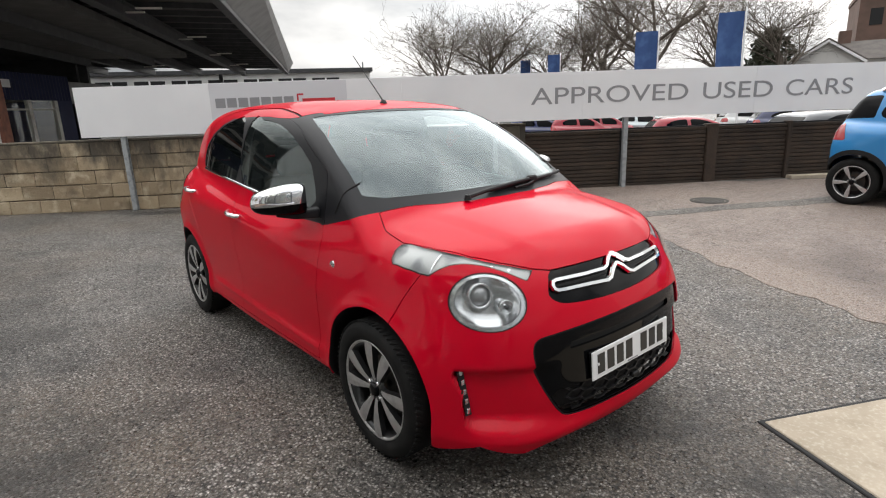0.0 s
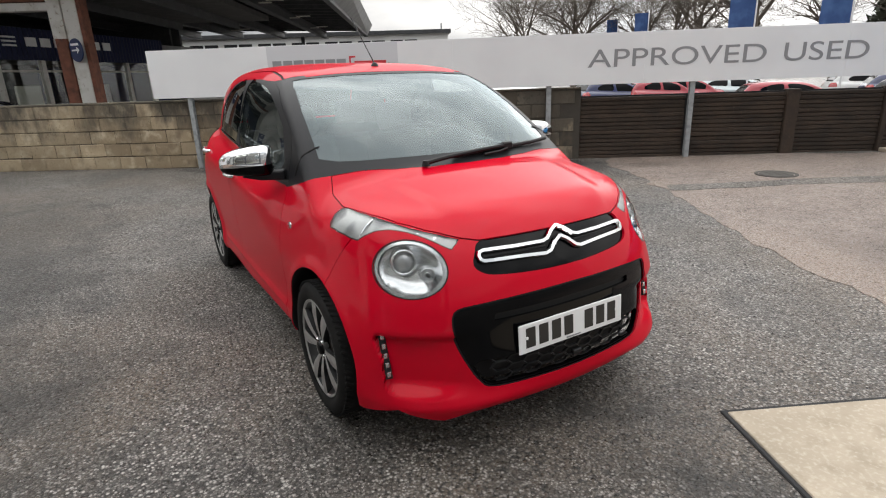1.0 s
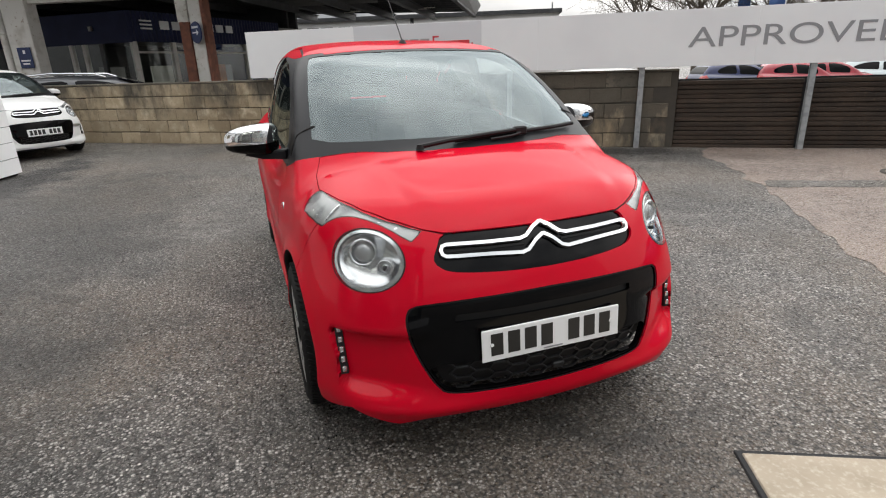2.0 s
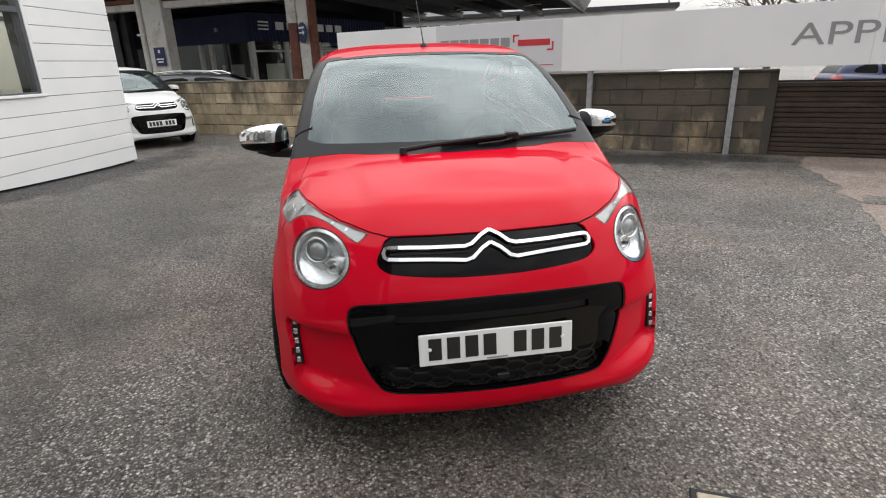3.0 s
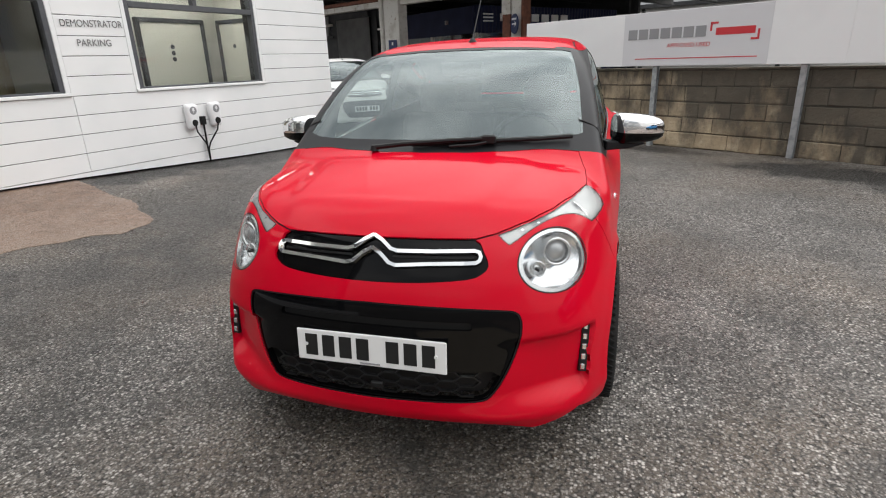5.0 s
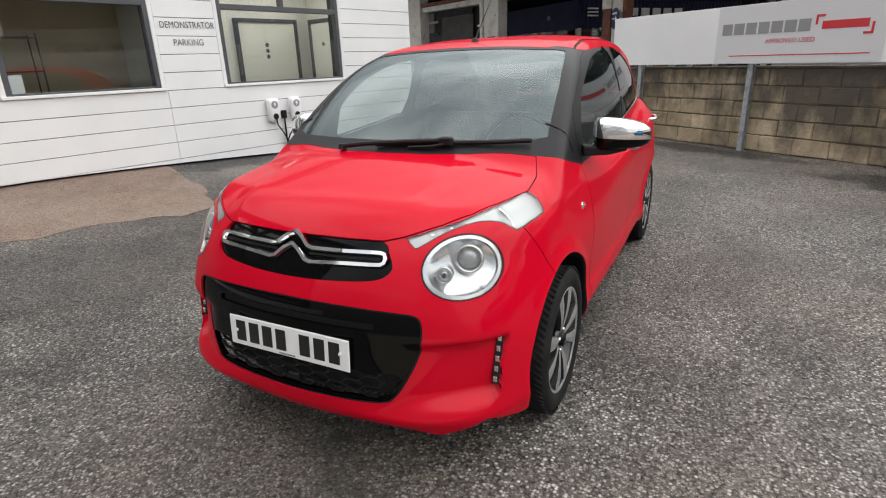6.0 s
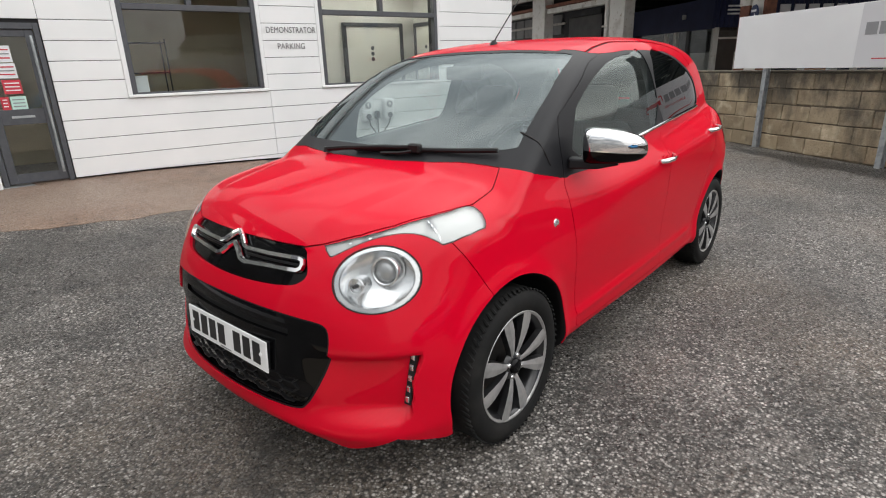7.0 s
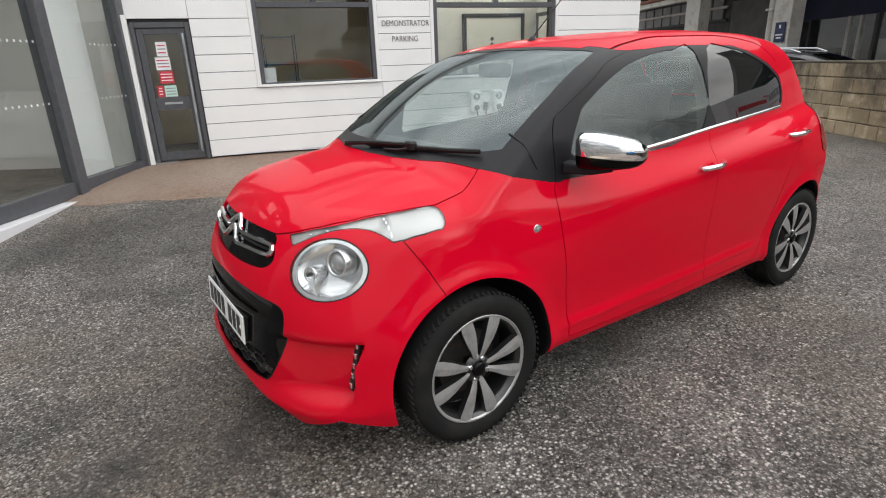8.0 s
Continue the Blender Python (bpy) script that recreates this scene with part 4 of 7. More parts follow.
SCREEN_GLASS = [(-0.1, 1.018), (0.0, 1.018), (0.55, 1.018), (0.620, 1.030), (0.613, 1.07), (0.588, 1.20), (0.548, 1.32), (0.527, 1.352), (0.48, 1.360), (0.25, 1.372), (0.0, 1.375), (-0.1, 1.375)]


def hatchback(paint, step, label, full=True, mirror_cap=None):
    """The five-door city hatchback, nose towards -y, front axle over the origin."""
    car = thing("hatchback_car", label, "car")
    S = shell(hatch_field, (-0.95, -0.85, 0.0), (0.95, 2.95, 1.62), (-0.38, -0.15, 0.45), (0.38, 2.25, 0.80), step)
    upper = lambda V: 0.70 - V[:, 2]
    ahead = lambda V: V[:, 1] - 0.2
    flank = lambda V: 0.45 - np.abs(V[:, 0])
    for ay in (0.0, 2.34):
        _, S = split(S, both(lambda V, ay=ay: np.sqrt((V[:, 1] - ay) ** 2 + (V[:, 2] - 0.285) ** 2) - 0.345, lambda V: 0.5 - np.abs(V[:, 0])))
    _, S = split(S, lambda V: V[:, 2] - 0.166 - 0.064 * ease(V[:, 1], 0.05, 0.28) * (1 - ease(V[:, 1], 1.95, 2.2)))
    lamp, S = split(S, lamp_shape)
    drl, S = split(S, both(poly(DRL_SHAPE, 0, 1), upper))
    grille, S = split(S, both(poly(smooth_poly(UPPER_GRILLE, 3), 0, 2), ahead))
    intake, S = split(S, both(poly(smooth_poly(LOWER_GRILLE, 3), 0, 2), ahead))
    windscreen, S = split(S, both(poly(SCREEN_GLASS, 0, 2), lambda V: V[:, 1] - 1.0))
    fwin, S = split(S, both(poly(smooth_poly(FRONT_WINDOW, 3), 1, 2), flank))
    rwin, S = split(S, both(poly(smooth_poly(REAR_WINDOW, 3), 1, 2), flank))
    backlight, S = split(S, both(poly([(-0.1, 1.06), (0.50, 1.06), (0.46, 1.30), (-0.1, 1.32)], 0, 2), lambda V: 1.6 - V[:, 1]))
    tail, S = split(S, both(poly(smooth_poly([(2.55, 0.78), (2.72, 0.80), (2.75, 1.0), (2.60, 1.02)], 3), 1, 2), flank))
    black = lambda V: np.minimum(both(poly(SIDE_BLACK, 1, 2), flank)(V), both(poly(SCREEN_BLACK, 0, 1), lambda V: 0.90 - V[:, 2])(V))
    trim, S = split(S, black)
    bonnet, S = split(S, both(poly(BONNET_EDGE, 0, 1), upper))
    chin, S = split(S, both(lambda V: V[:, 2] - 0.197 + 0.07 * ease(np.abs(V[:, 0]), 0.40, 0.70), lambda V: V[:, 1] + 0.2))
    # shut lines
    door_front = line([(0.20, 0.460), (0.285, 0.452), (0.567, 0.415), (0.80, 0.390), (0.87, 0.395), (0.905, 0.415), (0.96, 0.428), (1.05, 0.436), (1.12, 0.455), (1.16, 0.528), (1.25, 0.70), (1.313, 0.82), (1.352, 0.969)], 2, 1)
    door_mid = line([(0.20, 1.41), (0.3, 1.395), (0.55, 1.375), (0.83, 1.378), (1.0, 1.402), (1.40, 1.45)], 2, 1)
    door_back = line([(0.2, 1.84), (0.3, 1.90), (0.5, 2.0), (0.75, 2.10), (0.95, 2.22), (1.05, 2.24), (1.4, 2.3)], 2, 1)
    bumper_line = line([(0.30, -0.10), (0.56, -0.115), (0.67, -0.158), (0.76, -0.208), (0.85, -0.262)], 2, 1)
    gaps, g = [], 0.0028
    door_zone = both(flank, lambda V: 0.262 - V[:, 2], lambda V: V[:, 2] - 1.07, lambda V: -door_front(V), door_back)
    inside, S = split(S, door_zone)
    gap_rim, inside = split(inside, lambda V: -(both(lambda V: 0.262 - V[:, 2], lambda V: -door_front(V), door_back)(V) + 0.004))
    gaps.append(gap_rim)
    doorA, doorB = split(inside, door_mid)
    mid1, doorA = split(doorA, lambda V: -(door_mid(V) + g))
    gaps.append(mid1)
    ta, tb = split(trim, both(door_front, flank))
    tg, ta = split(ta, lambda V: -(door_front(V) + 0.004))
    gaps.append(tg)
    bumper, wings = split(S, both(bumper_line, lambda V: V[:, 2] - 0.90))
    bg_, bumper = split(bumper, both(lambda V: -(bumper_line(V) + 0.004), lambda V: 0.6 - np.abs(V[:, 0])))
    gaps.append(bg_)
    rim_b, bonnet = split(bonnet, lambda V: -(poly(BONNET_EDGE, 0, 1)(V) + 0.0035))
    gaps.append(rim_b)
    roof_line = line([(0.85, 1.352), (0.98, 1.379), (1.24, 1.407), (1.62, 1.409), (2.0, 1.371), (2.18, 1.267), (2.3, 1.18)], 1, 2)
    zone = both(lambda V: 0.42 - np.abs(V[:, 0]), lambda V: 0.86 - V[:, 1], lambda V: V[:, 1] - 2.17)
    below, above = split(wings, roof_line)
    g1, below = split(below, both(lambda V: -(roof_line(V) + 0.003), zone))
    g2, above = split(above, both(lambda V: roof_line(V) - 0.003, zone))
    gaps += [g1, g2]
    wings = (np.concatenate([below[0], above[0]]), np.concatenate([below[1], above[1] + len(below[0])]), np.concatenate([below[2], above[2]]))
    t = 0.012 if full else 0.0
    body = sheet("body", wings, paint, car, thick=t)
    sheet("front_bumper", bumper, paint, car, thick=t)
    sheet("bonnet", bonnet, paint, car, lift=0.001, thick=t)
    for side in (-1, 1):
        pick = lambda V: -side * V[:, 0]
        fd = sheet("front_door", split(doorA, pick)[0], paint, car, thick=t)
        rd = sheet("rear_door", split(doorB, pick)[0], paint, car, thick=t)
        pane = sheet("side_window", split(fwin, pick)[0], GLASSDOOR, fd, "clear door glass", lift=-0.004)
        pane2 = sheet("side_window", split(rwin, pick)[0], GLASSTINT, rd, "dark tinted door glass", lift=-0.004)
        sheet("pillar_trim", split(ta, pick)[0], SATINBLACK, car, "satin black pillar trim", lift=-0.001, thick=t)
        sheet("tail_lamp", split(tail, pick)[0], LAMPRED, car, "red tail lamp", lift=0.004)
        # door handles
        for yy, zz, own in ((1.33, 0.846, fd), (2.146, 0.911, rd)):
            xw = 0.80
            for _ in range(4):
                xw -= float(hatch_field(np.array([[xw, yy, zz]]))[0])
            h = part("door_handle", tube([(side * (xw - 0.004), yy - 0.092, zz - 0.004), (side * (xw + 0.024), yy - 0.070, zz), (side * (xw + 0.034), yy, zz + 0.002), (side * (xw + 0.024), yy + 0.070, zz + 0.004), (side * (xw - 0.004), yy + 0.092, zz + 0.006)], 0.0125, 8), CHROME, own, "chrome pull handle", smooth=True)
            part("handle_recess", lathe([(0.0, 0.0), (0.030, 0.001), (0.036, -0.004)], 24), paint, h, m=Matrix.Translation((side * (xw + 0.001), yy - 0.01, zz - 0.012)) @ Matrix.Scale(side, 4, (1, 0, 0)))
        # chrome strip under the windows
        strip = bmesh.new()
        rows = []
        for i in range(22):
            yy = 0.60 + 1.55 * i / 21
            zz = float(curve(np.array([yy]), [0.50, 0.62, 1.0, 1.42, 2.15], [0.917, 0.938, 0.967, 1.001, 1.043])[0])
            xw = 0.76
            for _ in range(4):
                xw -= float(hatch_field(np.array([[xw, yy, zz]]))[0])
            rows.append([strip.verts.new((side * (xw + o), yy, zz + dz)) for o, dz in ((0.0, -0.008), (0.007, -0.005), (0.006, 0.005), (0.0, 0.008))])
        for p, q in zip(rows, rows[1:]):
            for k in range(3):
                strip.faces.new((p[k], p[k + 1], q[k + 1], q[k]))
        part("belt_strip", strip, CHROME, car, "chrome strip under the windows", smooth=True)
        seam = []
        for q in ((0.60, 0.285, 1.09), (0.645, 0.288, 1.066), (0.675, 0.297, 1.045), (0.693, 0.315, 1.0), (0.70, 0.335, 0.955)):
            v = np.array([q])
            for _ in range(5):
                v = v - gradient(hatch_field, v) * hatch_field(v)[:, None]
            seam.append((side * v[0][0], v[0][1], v[0][2]))
        part("pillar_seam", tube(seam, 0.0035, 6), GAPBLACK, car)
        # side repeater
        xr = 0.79
        for _ in range(6):
            xr -= 0.8 * float(hatch_field(np.array([[xr, 0.285, 0.750]]))[0])
        part("side_repeater", lathe([(0.0, 0.012), (0.010, 0.011), (0.016, 0.006), (0.019, 0.0)], 20), LENS, car, "clear side repeater", m=Matrix.Translation((side * (xr - 0.002), 0.285, 0.750)) @ Matrix.Scale(side, 4, (1, 0, 0)))
        part("repeater_bulb", lathe([(0.0, 0.004), (0.017, 0.003), (0.020, -0.004)], 16), SILVERBOWL, car, m=Matrix.Translation((side * (xr - 0.002), 0.285, 0.750)) @ Matrix.Scale(side, 4, (1, 0, 0)))
        # mirror
        mir = new("door_mirror")
        mir.parent = car
        mir.matrix_local = pose(side * 0.855, 0.555, 1.008, 0, 0, side * 22)

        def pod(top):
            """The upper or lower shell of the mirror: rounded wedge sections from the door outwards."""
            bm = bmesh.new()
            rows = []
            for u, z0, z1, y0, y1 in ((-0.118, -0.030, 0.036, -0.030, 0.030), (-0.116, -0.052, 0.060, -0.058, 0.042), (-0.108, -0.060, 0.070, -0.074, 0.046), (-0.085, -0.063, 0.074, -0.083, 0.048), (-0.03, -0.062, 0.071, -0.086, 0.050), (0.03, -0.058, 0.061, -0.080, 0.052), (0.075, -0.052, 0.048, -0.064, 0.052), (0.10, -0.044, 0.034, -0.044, 0.050), (0.114, -0.032, 0.018, -0.022, 0.046), (0.119, -0.016, 0.002, 0.0, 0.038)):
                cy, cz, ry, rz = (y0 + y1) / 2, (z0 + z1) / 2, (y1 - y0) / 2, (z1 - z0) / 2
                cut = (-0.014 - 0.06 * u - cz) / rz
                cut = max(-0.9, min(0.9, cut))
                row = []
                for k in range(17):
                    v = -math.acos(cut) + 2 * math.acos(cut) * k / 16 if top else math.acos(cut) + (math.tau - 2 * math.acos(cut)) * k / 16
                    sq = lambda c: math.copysign(abs(c) ** 0.62, c)
                    # the cut is even with the plain ellipse; blend the section towards a box away from it
                    yy, zz = sq(math.sin(v)), math.cos(v) if abs(math.cos(v) - cut) < 1e-6 else sq(math.cos(v))
                    if top:
                        zz = max(zz, cut)
                    else:
                        zz = min(zz, cut)
                    row.append(bm.verts.new((u * side, cy + ry * yy, cz + rz * zz)))
                rows.append(row)
            for p, q in zip(rows, rows[1:]):
                for k in range(16):
                    bm.faces.new((p[k], p[k + 1], q[k + 1], q[k]))
            bm.faces.new(rows[0])
            bm.faces.new(rows[-1])
            return bm

        part("mirror_cap", pod(True), mirror_cap or CHROME, mir, "chrome mirror cap", smooth=True)
        part("mirror_housing", pod(False), GLOSSBLACK, mir, "black mirror housing", smooth=True)
        part("mirror_glass", box((0.150, 0.006, 0.080), (-0.010 * side, 0.047, 0.004), 0.003), CHROME, mir)
        q = -side
        part("mirror_foot", prism([(q * a, b) for a, b in ((0.17, -0.085), (0.06, -0.082), (-0.02, -0.064), (0.0, -0.050), (0.09, -0.048), (0.17, -0.040))], 0.07, "y", -0.05, 0.008), SATINBLACK, mir)
        # upright lamp strip in the bumper pocket
        lamp_ob = new("bumper_lamp")
        lamp_ob.parent = car
        pa, _ = surface_point(0.702, 0.486, -0.016)
        pb, _ = surface_point(0.688, 0.330, -0.016)
        mx = Matrix.Scale(side, 4, (1, 0, 0))
        out = Vector((0.30, -0.95, 0)).normalized()
        inw = Vector((-0.95, -0.30, 0)).normalized()
        base = bmesh.new()
        vs = [base.verts.new(mx @ (p + inw * a + out * b)) for p in (pa, pb) for a, b in ((-0.004, 0.004), (0.020, 0.0), (0.022, -0.012), (-0.004, -0.02))]
        for k in range(4):
            base.faces.new((vs[k], vs[(k + 1) % 4], vs[4 + (k + 1) % 4], vs[4 + k]))
        base.faces.new(vs[:4])
        base.faces.new(vs[4:])
        part("lamp_base", base, BLACKPLASTIC, lamp_ob)
        for i in range(5):
            p = pa.lerp(pb, (i + 0.5) / 5)
            part("led", box((0.015, 0.008, 0.021), mx @ (p + inw * 0.009 + out * 0.003), 0.003, 2), SILVERBOWL, lamp_ob, smooth=False)
        # round headlamp
        hl = new("headlamp")
        hl.parent = car
        half = split(lamp, pick)[0]
        V, T, N = half
        if len(T):
            q = np.stack([np.abs(V[:, 0]), V[:, 1], V[:, 2]], 1) - LAMP_C
            r = np.clip(np.sqrt((q @ LAMP_A / LAMP_RA) ** 2 + (q @ LAMP_B / LAMP_RB) ** 2), 0, 1)
            bowl = V - N * (0.010 + 0.050 * np.sqrt(np.clip(1 - r ** 2.5, 0, 1)))[:, None]
            face = np.cross(bowl[T[:, 1]] - bowl[T[:, 0]], bowl[T[:, 2]] - bowl[T[:, 0]])
            Nb = np.zeros_like(V)
            for k in range(3):
                np.add.at(Nb, T[:, k], face)
            sign = np.sign((Nb * N).sum(1, keepdims=True))
            sheet("reflector", (bowl, T, Nb * sign), SILVERBOWL, hl, "silver lamp reflector")
            dome = V + N * (0.012 * (1 - r ** 2))[:, None]
            sheet("lens", (dome, T, N), LENS, hl, "clear lamp lens")
            ringS = split((V, T, N), lambda W: -(lamp_shape(W) + 0.0035))[0]
            sheet("seal", ringS, GAPBLACK, hl, lift=0.001)
            inner = split(split((V, T, N), lambda W: -(lamp_shape(W) + 0.016))[0], lambda W: lamp_shape(W) + 0.005)[0]
            sheet("bezel", inner, SILVERBOWL, hl, "silver bezel ring", lift=-0.004, thick=0.012)
            nrm = Vector(gradient(hatch_field, np.array([[0.577, -0.463, 0.727]]))[0])
            aim = (Vector((0.12, -1, 0)) * 0.6 + nrm * 0.4).normalized()
            rot = aim.to_track_quat("Z", "Y").to_matrix().to_4x4()
            for nm, du, dv, rr in (("projector", 0.034, 0.020, 0.047), ("bulb_cup", -0.058, -0.008, 0.027)):
                c = Vector(LAMP_C + LAMP_A * du + LAMP_B * dv) - nrm * 0.045
                mm = Matrix.Scale(side, 4, (1, 0, 0)) @ Matrix.Translation(c) @ rot
                pr = part(nm, lathe([(0.0, 0.012), (rr * 0.5, 0.008), (rr * 0.74, -0.002), (rr * 0.76, 0.012), (rr * 0.9, 0.022), (rr, 0.016), (rr * 1.02, -0.03)], 32, "z"), SILVERBOWL, hl, m=mm, smooth=True)
                if nm == "projector":
                    part("projector_glass", lathe([(0.0, 0.024), (rr * 0.4, 0.021), (rr * 0.66, 0.012), (rr * 0.74, 0.002)], 28, "z"), SMOKEGLASS, hl, m=mm, smooth=True)
                else:
                    part("bulb", lathe([(0.0, 0.034), (rr * 0.22, 0.03), (rr * 0.26, 0.0)], 16, "z"), DARKTRIM, hl, m=mm, smooth=True)
        # day lamp strip
        dl = new("day_lamp")
        dl.parent = car
        half = split(drl, pick)[0]
        if len(half[1]):
            V, T, N = half
            d = poly(DRL_SHAPE, 0, 1)(V)
            deep = 0.003 + 0.010 * np.clip(-d / 0.02, 0, 1)
            sheet("lamp_bed", (V - N * deep[:, None], T, N), LAMPBED, dl, "grey lamp bed")
            sheet("lens", half, LENS, dl, "clear lamp lens", lift=0.001)
            edge = split(half, lambda W: -(poly(DRL_SHAPE, 0, 1)(W) + 0.0022))[0]
            sheet("seal", edge, GAPBLACK, dl, lift=0.0005)
            for f in (0.06, 0.13, 0.20, 0.72):
                band = split(half, both(lambda W, f=f: np.abs(W[:, 1] + 0.475 - 0.30 * f) - 0.0025, lambda W: poly(DRL_SHAPE, 0, 1)(W) + 0.006))[0]
                if len(band[1]):
                    sheet("lamp_fin", band, CHROME, dl, lift=-0.006, thick=0.006)
    sheet("windscreen", windscreen, GLASSCAR, car, "clear windscreen", lift=-0.003)
    sheet("rear_window", backlight, GLASSTINT, car, "dark tinted rear window", lift=-0.003)
    sheet("window_surround", tb, SATINBLACK, car, "satin black window surround", lift=-0.001, thick=t)
    sheet("chin_spoiler", chin, SATINBLACK, car, lift=-0.004)
    V = np.concatenate([G[0] for G in gaps])
    N = np.concatenate([G[2] for G in gaps])
    T, o = [], 0
    for G in gaps:
        T.append(G[1] + o)
        o += len(G[0])
    sheet("shut_line", (V, np.concatenate(T), N), GAPBLACK, car, lift=-0.006)
    # upper grille with its chrome bars
    gr = new("upper_grille")
    gr.parent = car
    sheet("grille_panel", grille, GLOSSBLACK, gr, "black grille panel", lift=-0.010)
    for xs in (-1, 1):
        loop = [(0.0, 0.810), (0.030, 0.794), (0.062, 0.769), (0.085, 0.763), (0.20, 0.764), (0.30, 0.766), (0.328, 0.766), (0.342, 0.762), (0.348, 0.750), (0.345, 0.738), (0.334, 0.732), (0.30, 0.731), (0.2, 0.729), (0.085, 0.722), (0.062, 0.728), (0.030, 0.754), (0.0, 0.770)]
        part("chrome_loop", ribbon([(xs * x, z) for x, z in loop], 0.0195, 0.012, -0.004, turn=xs), CHROME, gr, "chrome double grille bar")
        part("grille_slat", ribbon([(xs * x, 0.7475) for x in (0.33, 0.2, 0.07)], 0.008, 0.006, -0.010), BLACKPLASTIC, gr)
    # lower intake
    lg = new("lower_grille")
    lg.parent = car
    meshzone = poly([(-0.1, 0.392), (0.40, 0.392), (0.425, 0.372), (0.392, 0.312), (0.362, 0.296), (0.2, 0.29), (-0.1, 0.287)], 0, 2)
    hole, frame_s = split(intake, meshzone)
    slot, frame_s = split(frame_s, poly([(-0.1, 0.562), (0.33, 0.556), (0.34, 0.530), (-0.1, 0.533)], 0, 2))
    sheet("intake_surround", frame_s, GLOSSBLACK, lg, "gloss black intake surround", lift=-0.008, thick=0.02)
    sheet("intake_back", hole, GAPBLACK, lg, lift=-0.055)
    sheet("slot_back", slot, BLACKPLASTIC, lg, lift=-0.022)
    sheet("intake_rim", split(intake, lambda V: -(poly(smooth_poly(LOWER_GRILLE, 3), 0, 2)(V) + 0.006))[0], SATINBLACK, lg, lift=-0.004)
    for row in range(4):
        for lean in (0, 1):
            pts = []
            for c in range(-6, 7):
                z = 0.283 + 0.036 * row + (0.018 * (1 if lean == 0 else -1) if c % 2 else 0.0)
                for e in (-0.021, 0.021):
                    pts.append((c * 0.064 + e, z))
            pts = [(x, z) for x, z in pts if 0.286 < z < 0.394 and abs(x) < min(0.405, 0.335 + (z - 0.29) * 0.75)]
            run = []
            for q in pts + [(9.0, 0.0)]:
                if run and q[0] - run[-1][0] > 0.05:
                    if len(run) > 1:
                        part("grille_bar", ribbon(run, 0.0065, 0.010, -0.020 - 0.001 * lean), MESHBLACK, lg)
                    run = []
                run.append(q)
    part("sensor", box((0.045, 0.02, 0.022), (0.02, -0.672, 0.325), 0.004), BLACKPLASTIC, lg)
    # number plate
    pl = new("number_plate")
    pl.parent = car
    pl.matrix_local = pose(0, -0.668, 0.4445, -4, 0, 0)
    part("plate", box((0.52, 0.006, 0.111), (0, 0, 0), 0.0028, 1), PLATEWHITE, pl, "white number plate")
    part("plate_backing", box((0.50, 0.02, 0.10), (0, 0.013, 0), 0.003), BLACKPLASTIC, pl)
    for k in range(7):
        x = -0.207 + 0.061 * k + (0.042 if k > 3 else 0.0)
        part("plate_bar", box((0.043, 0.002, 0.075), (x, -0.0038, 0.002), 0), PLATEBLACK, pl)
    part("plate_bar", box((0.07, 0.002, 0.005), (0.0, -0.0038, -0.046), 0), SIGNGREY, pl)
    for x in (-0.225, 0.225):
        part("plate_screw", lathe([(0.0, 0.0), (0.006, 0.0), (0.007, 0.003)], 12, "y"), PLATEWHITE, pl, m=Matrix.Translation((x, -0.006, 0.003)))
    # wheels and arches
    for x in (-0.783, 0.783):
        wheel(car, x, 0.0, 0.35 if x > 0 else 0.15, full=full)
        wheel(car, x, 2.34, 0.9 if x > 0 else 0.6, full=full)
        for ay in (0.0, 2.34):
            arch_lining(car, 1 if x > 0 else -1, ay)
    part("underbody", box((1.10, 2.9, 0.12), (0, 1.10, 0.23), 0.03), BLACKPLASTIC, car)
    part("sill_underside", box((1.30, 1.45, 0.05), (0, 1.17, 0.225), 0.01), BLACKPLASTIC, car)
    # aerial
    an = new("roof_aerial")
    an.parent = car
    part("aerial_base", lathe([(0.0, 0.020), (0.011, 0.016), (0.020, 0.004), (0.026, -0.006)], 20, "z"), BLACKPLASTIC, an, m=Matrix.Translation((0, 0.965, 1.418)), smooth=True)
    part("aerial_rod", tube([(0, 0.968, 1.43), (0, 1.00, 1.462), (0, 1.26, 1.70)], 0.0042, 8, 0.0022), BLACKPLASTIC, an)
    # wiper
    wp = new("wiper")
    wp.parent = car
    part("wiper_arm", tube([(-0.22, 0.020, 0.995), (-0.10, 0.032, 1.008), (0.10, 0.052, 1.020), (0.25, 0.070, 1.026)], 0.011, 8, 0.009), BLACKPLASTIC, wp)
    part("wiper_pivot", lathe([(0.0, 0.010), (0.012, 0.009), (0.018, -0.012)], 16, "z"), BLACKPLASTIC, wp, m=Matrix.Translation((-0.22, 0.022, 0.995)))
    part("wiper_hook", tube([(0.25, 0.060, 1.012), (0.20, 0.048, 1.004), (0.10, 0.040, 0.998)], 0.006, 6), BLACKPLASTIC, wp)
    part("wiper_joint", box((0.06, 0.03, 0.036), (0.255, 0.074, 1.022), 0.006), BLACKPLASTIC, wp)
    part("wiper_blade", tube([(-0.06, 0.045, 1.004), (0.25, 0.078, 1.016), (0.45, 0.122, 1.020), (0.578, 0.168, 1.024)], 0.0095, 8), BLACKPLASTIC, wp)
    # cabin
    lining = shell(hatch_field, (-0.95, -0.85, 0.12), (0.95, 2.95, 1.62), (-0.38, -0.15, 0.45), (0.38, 2.25, 0.80), 0.05)
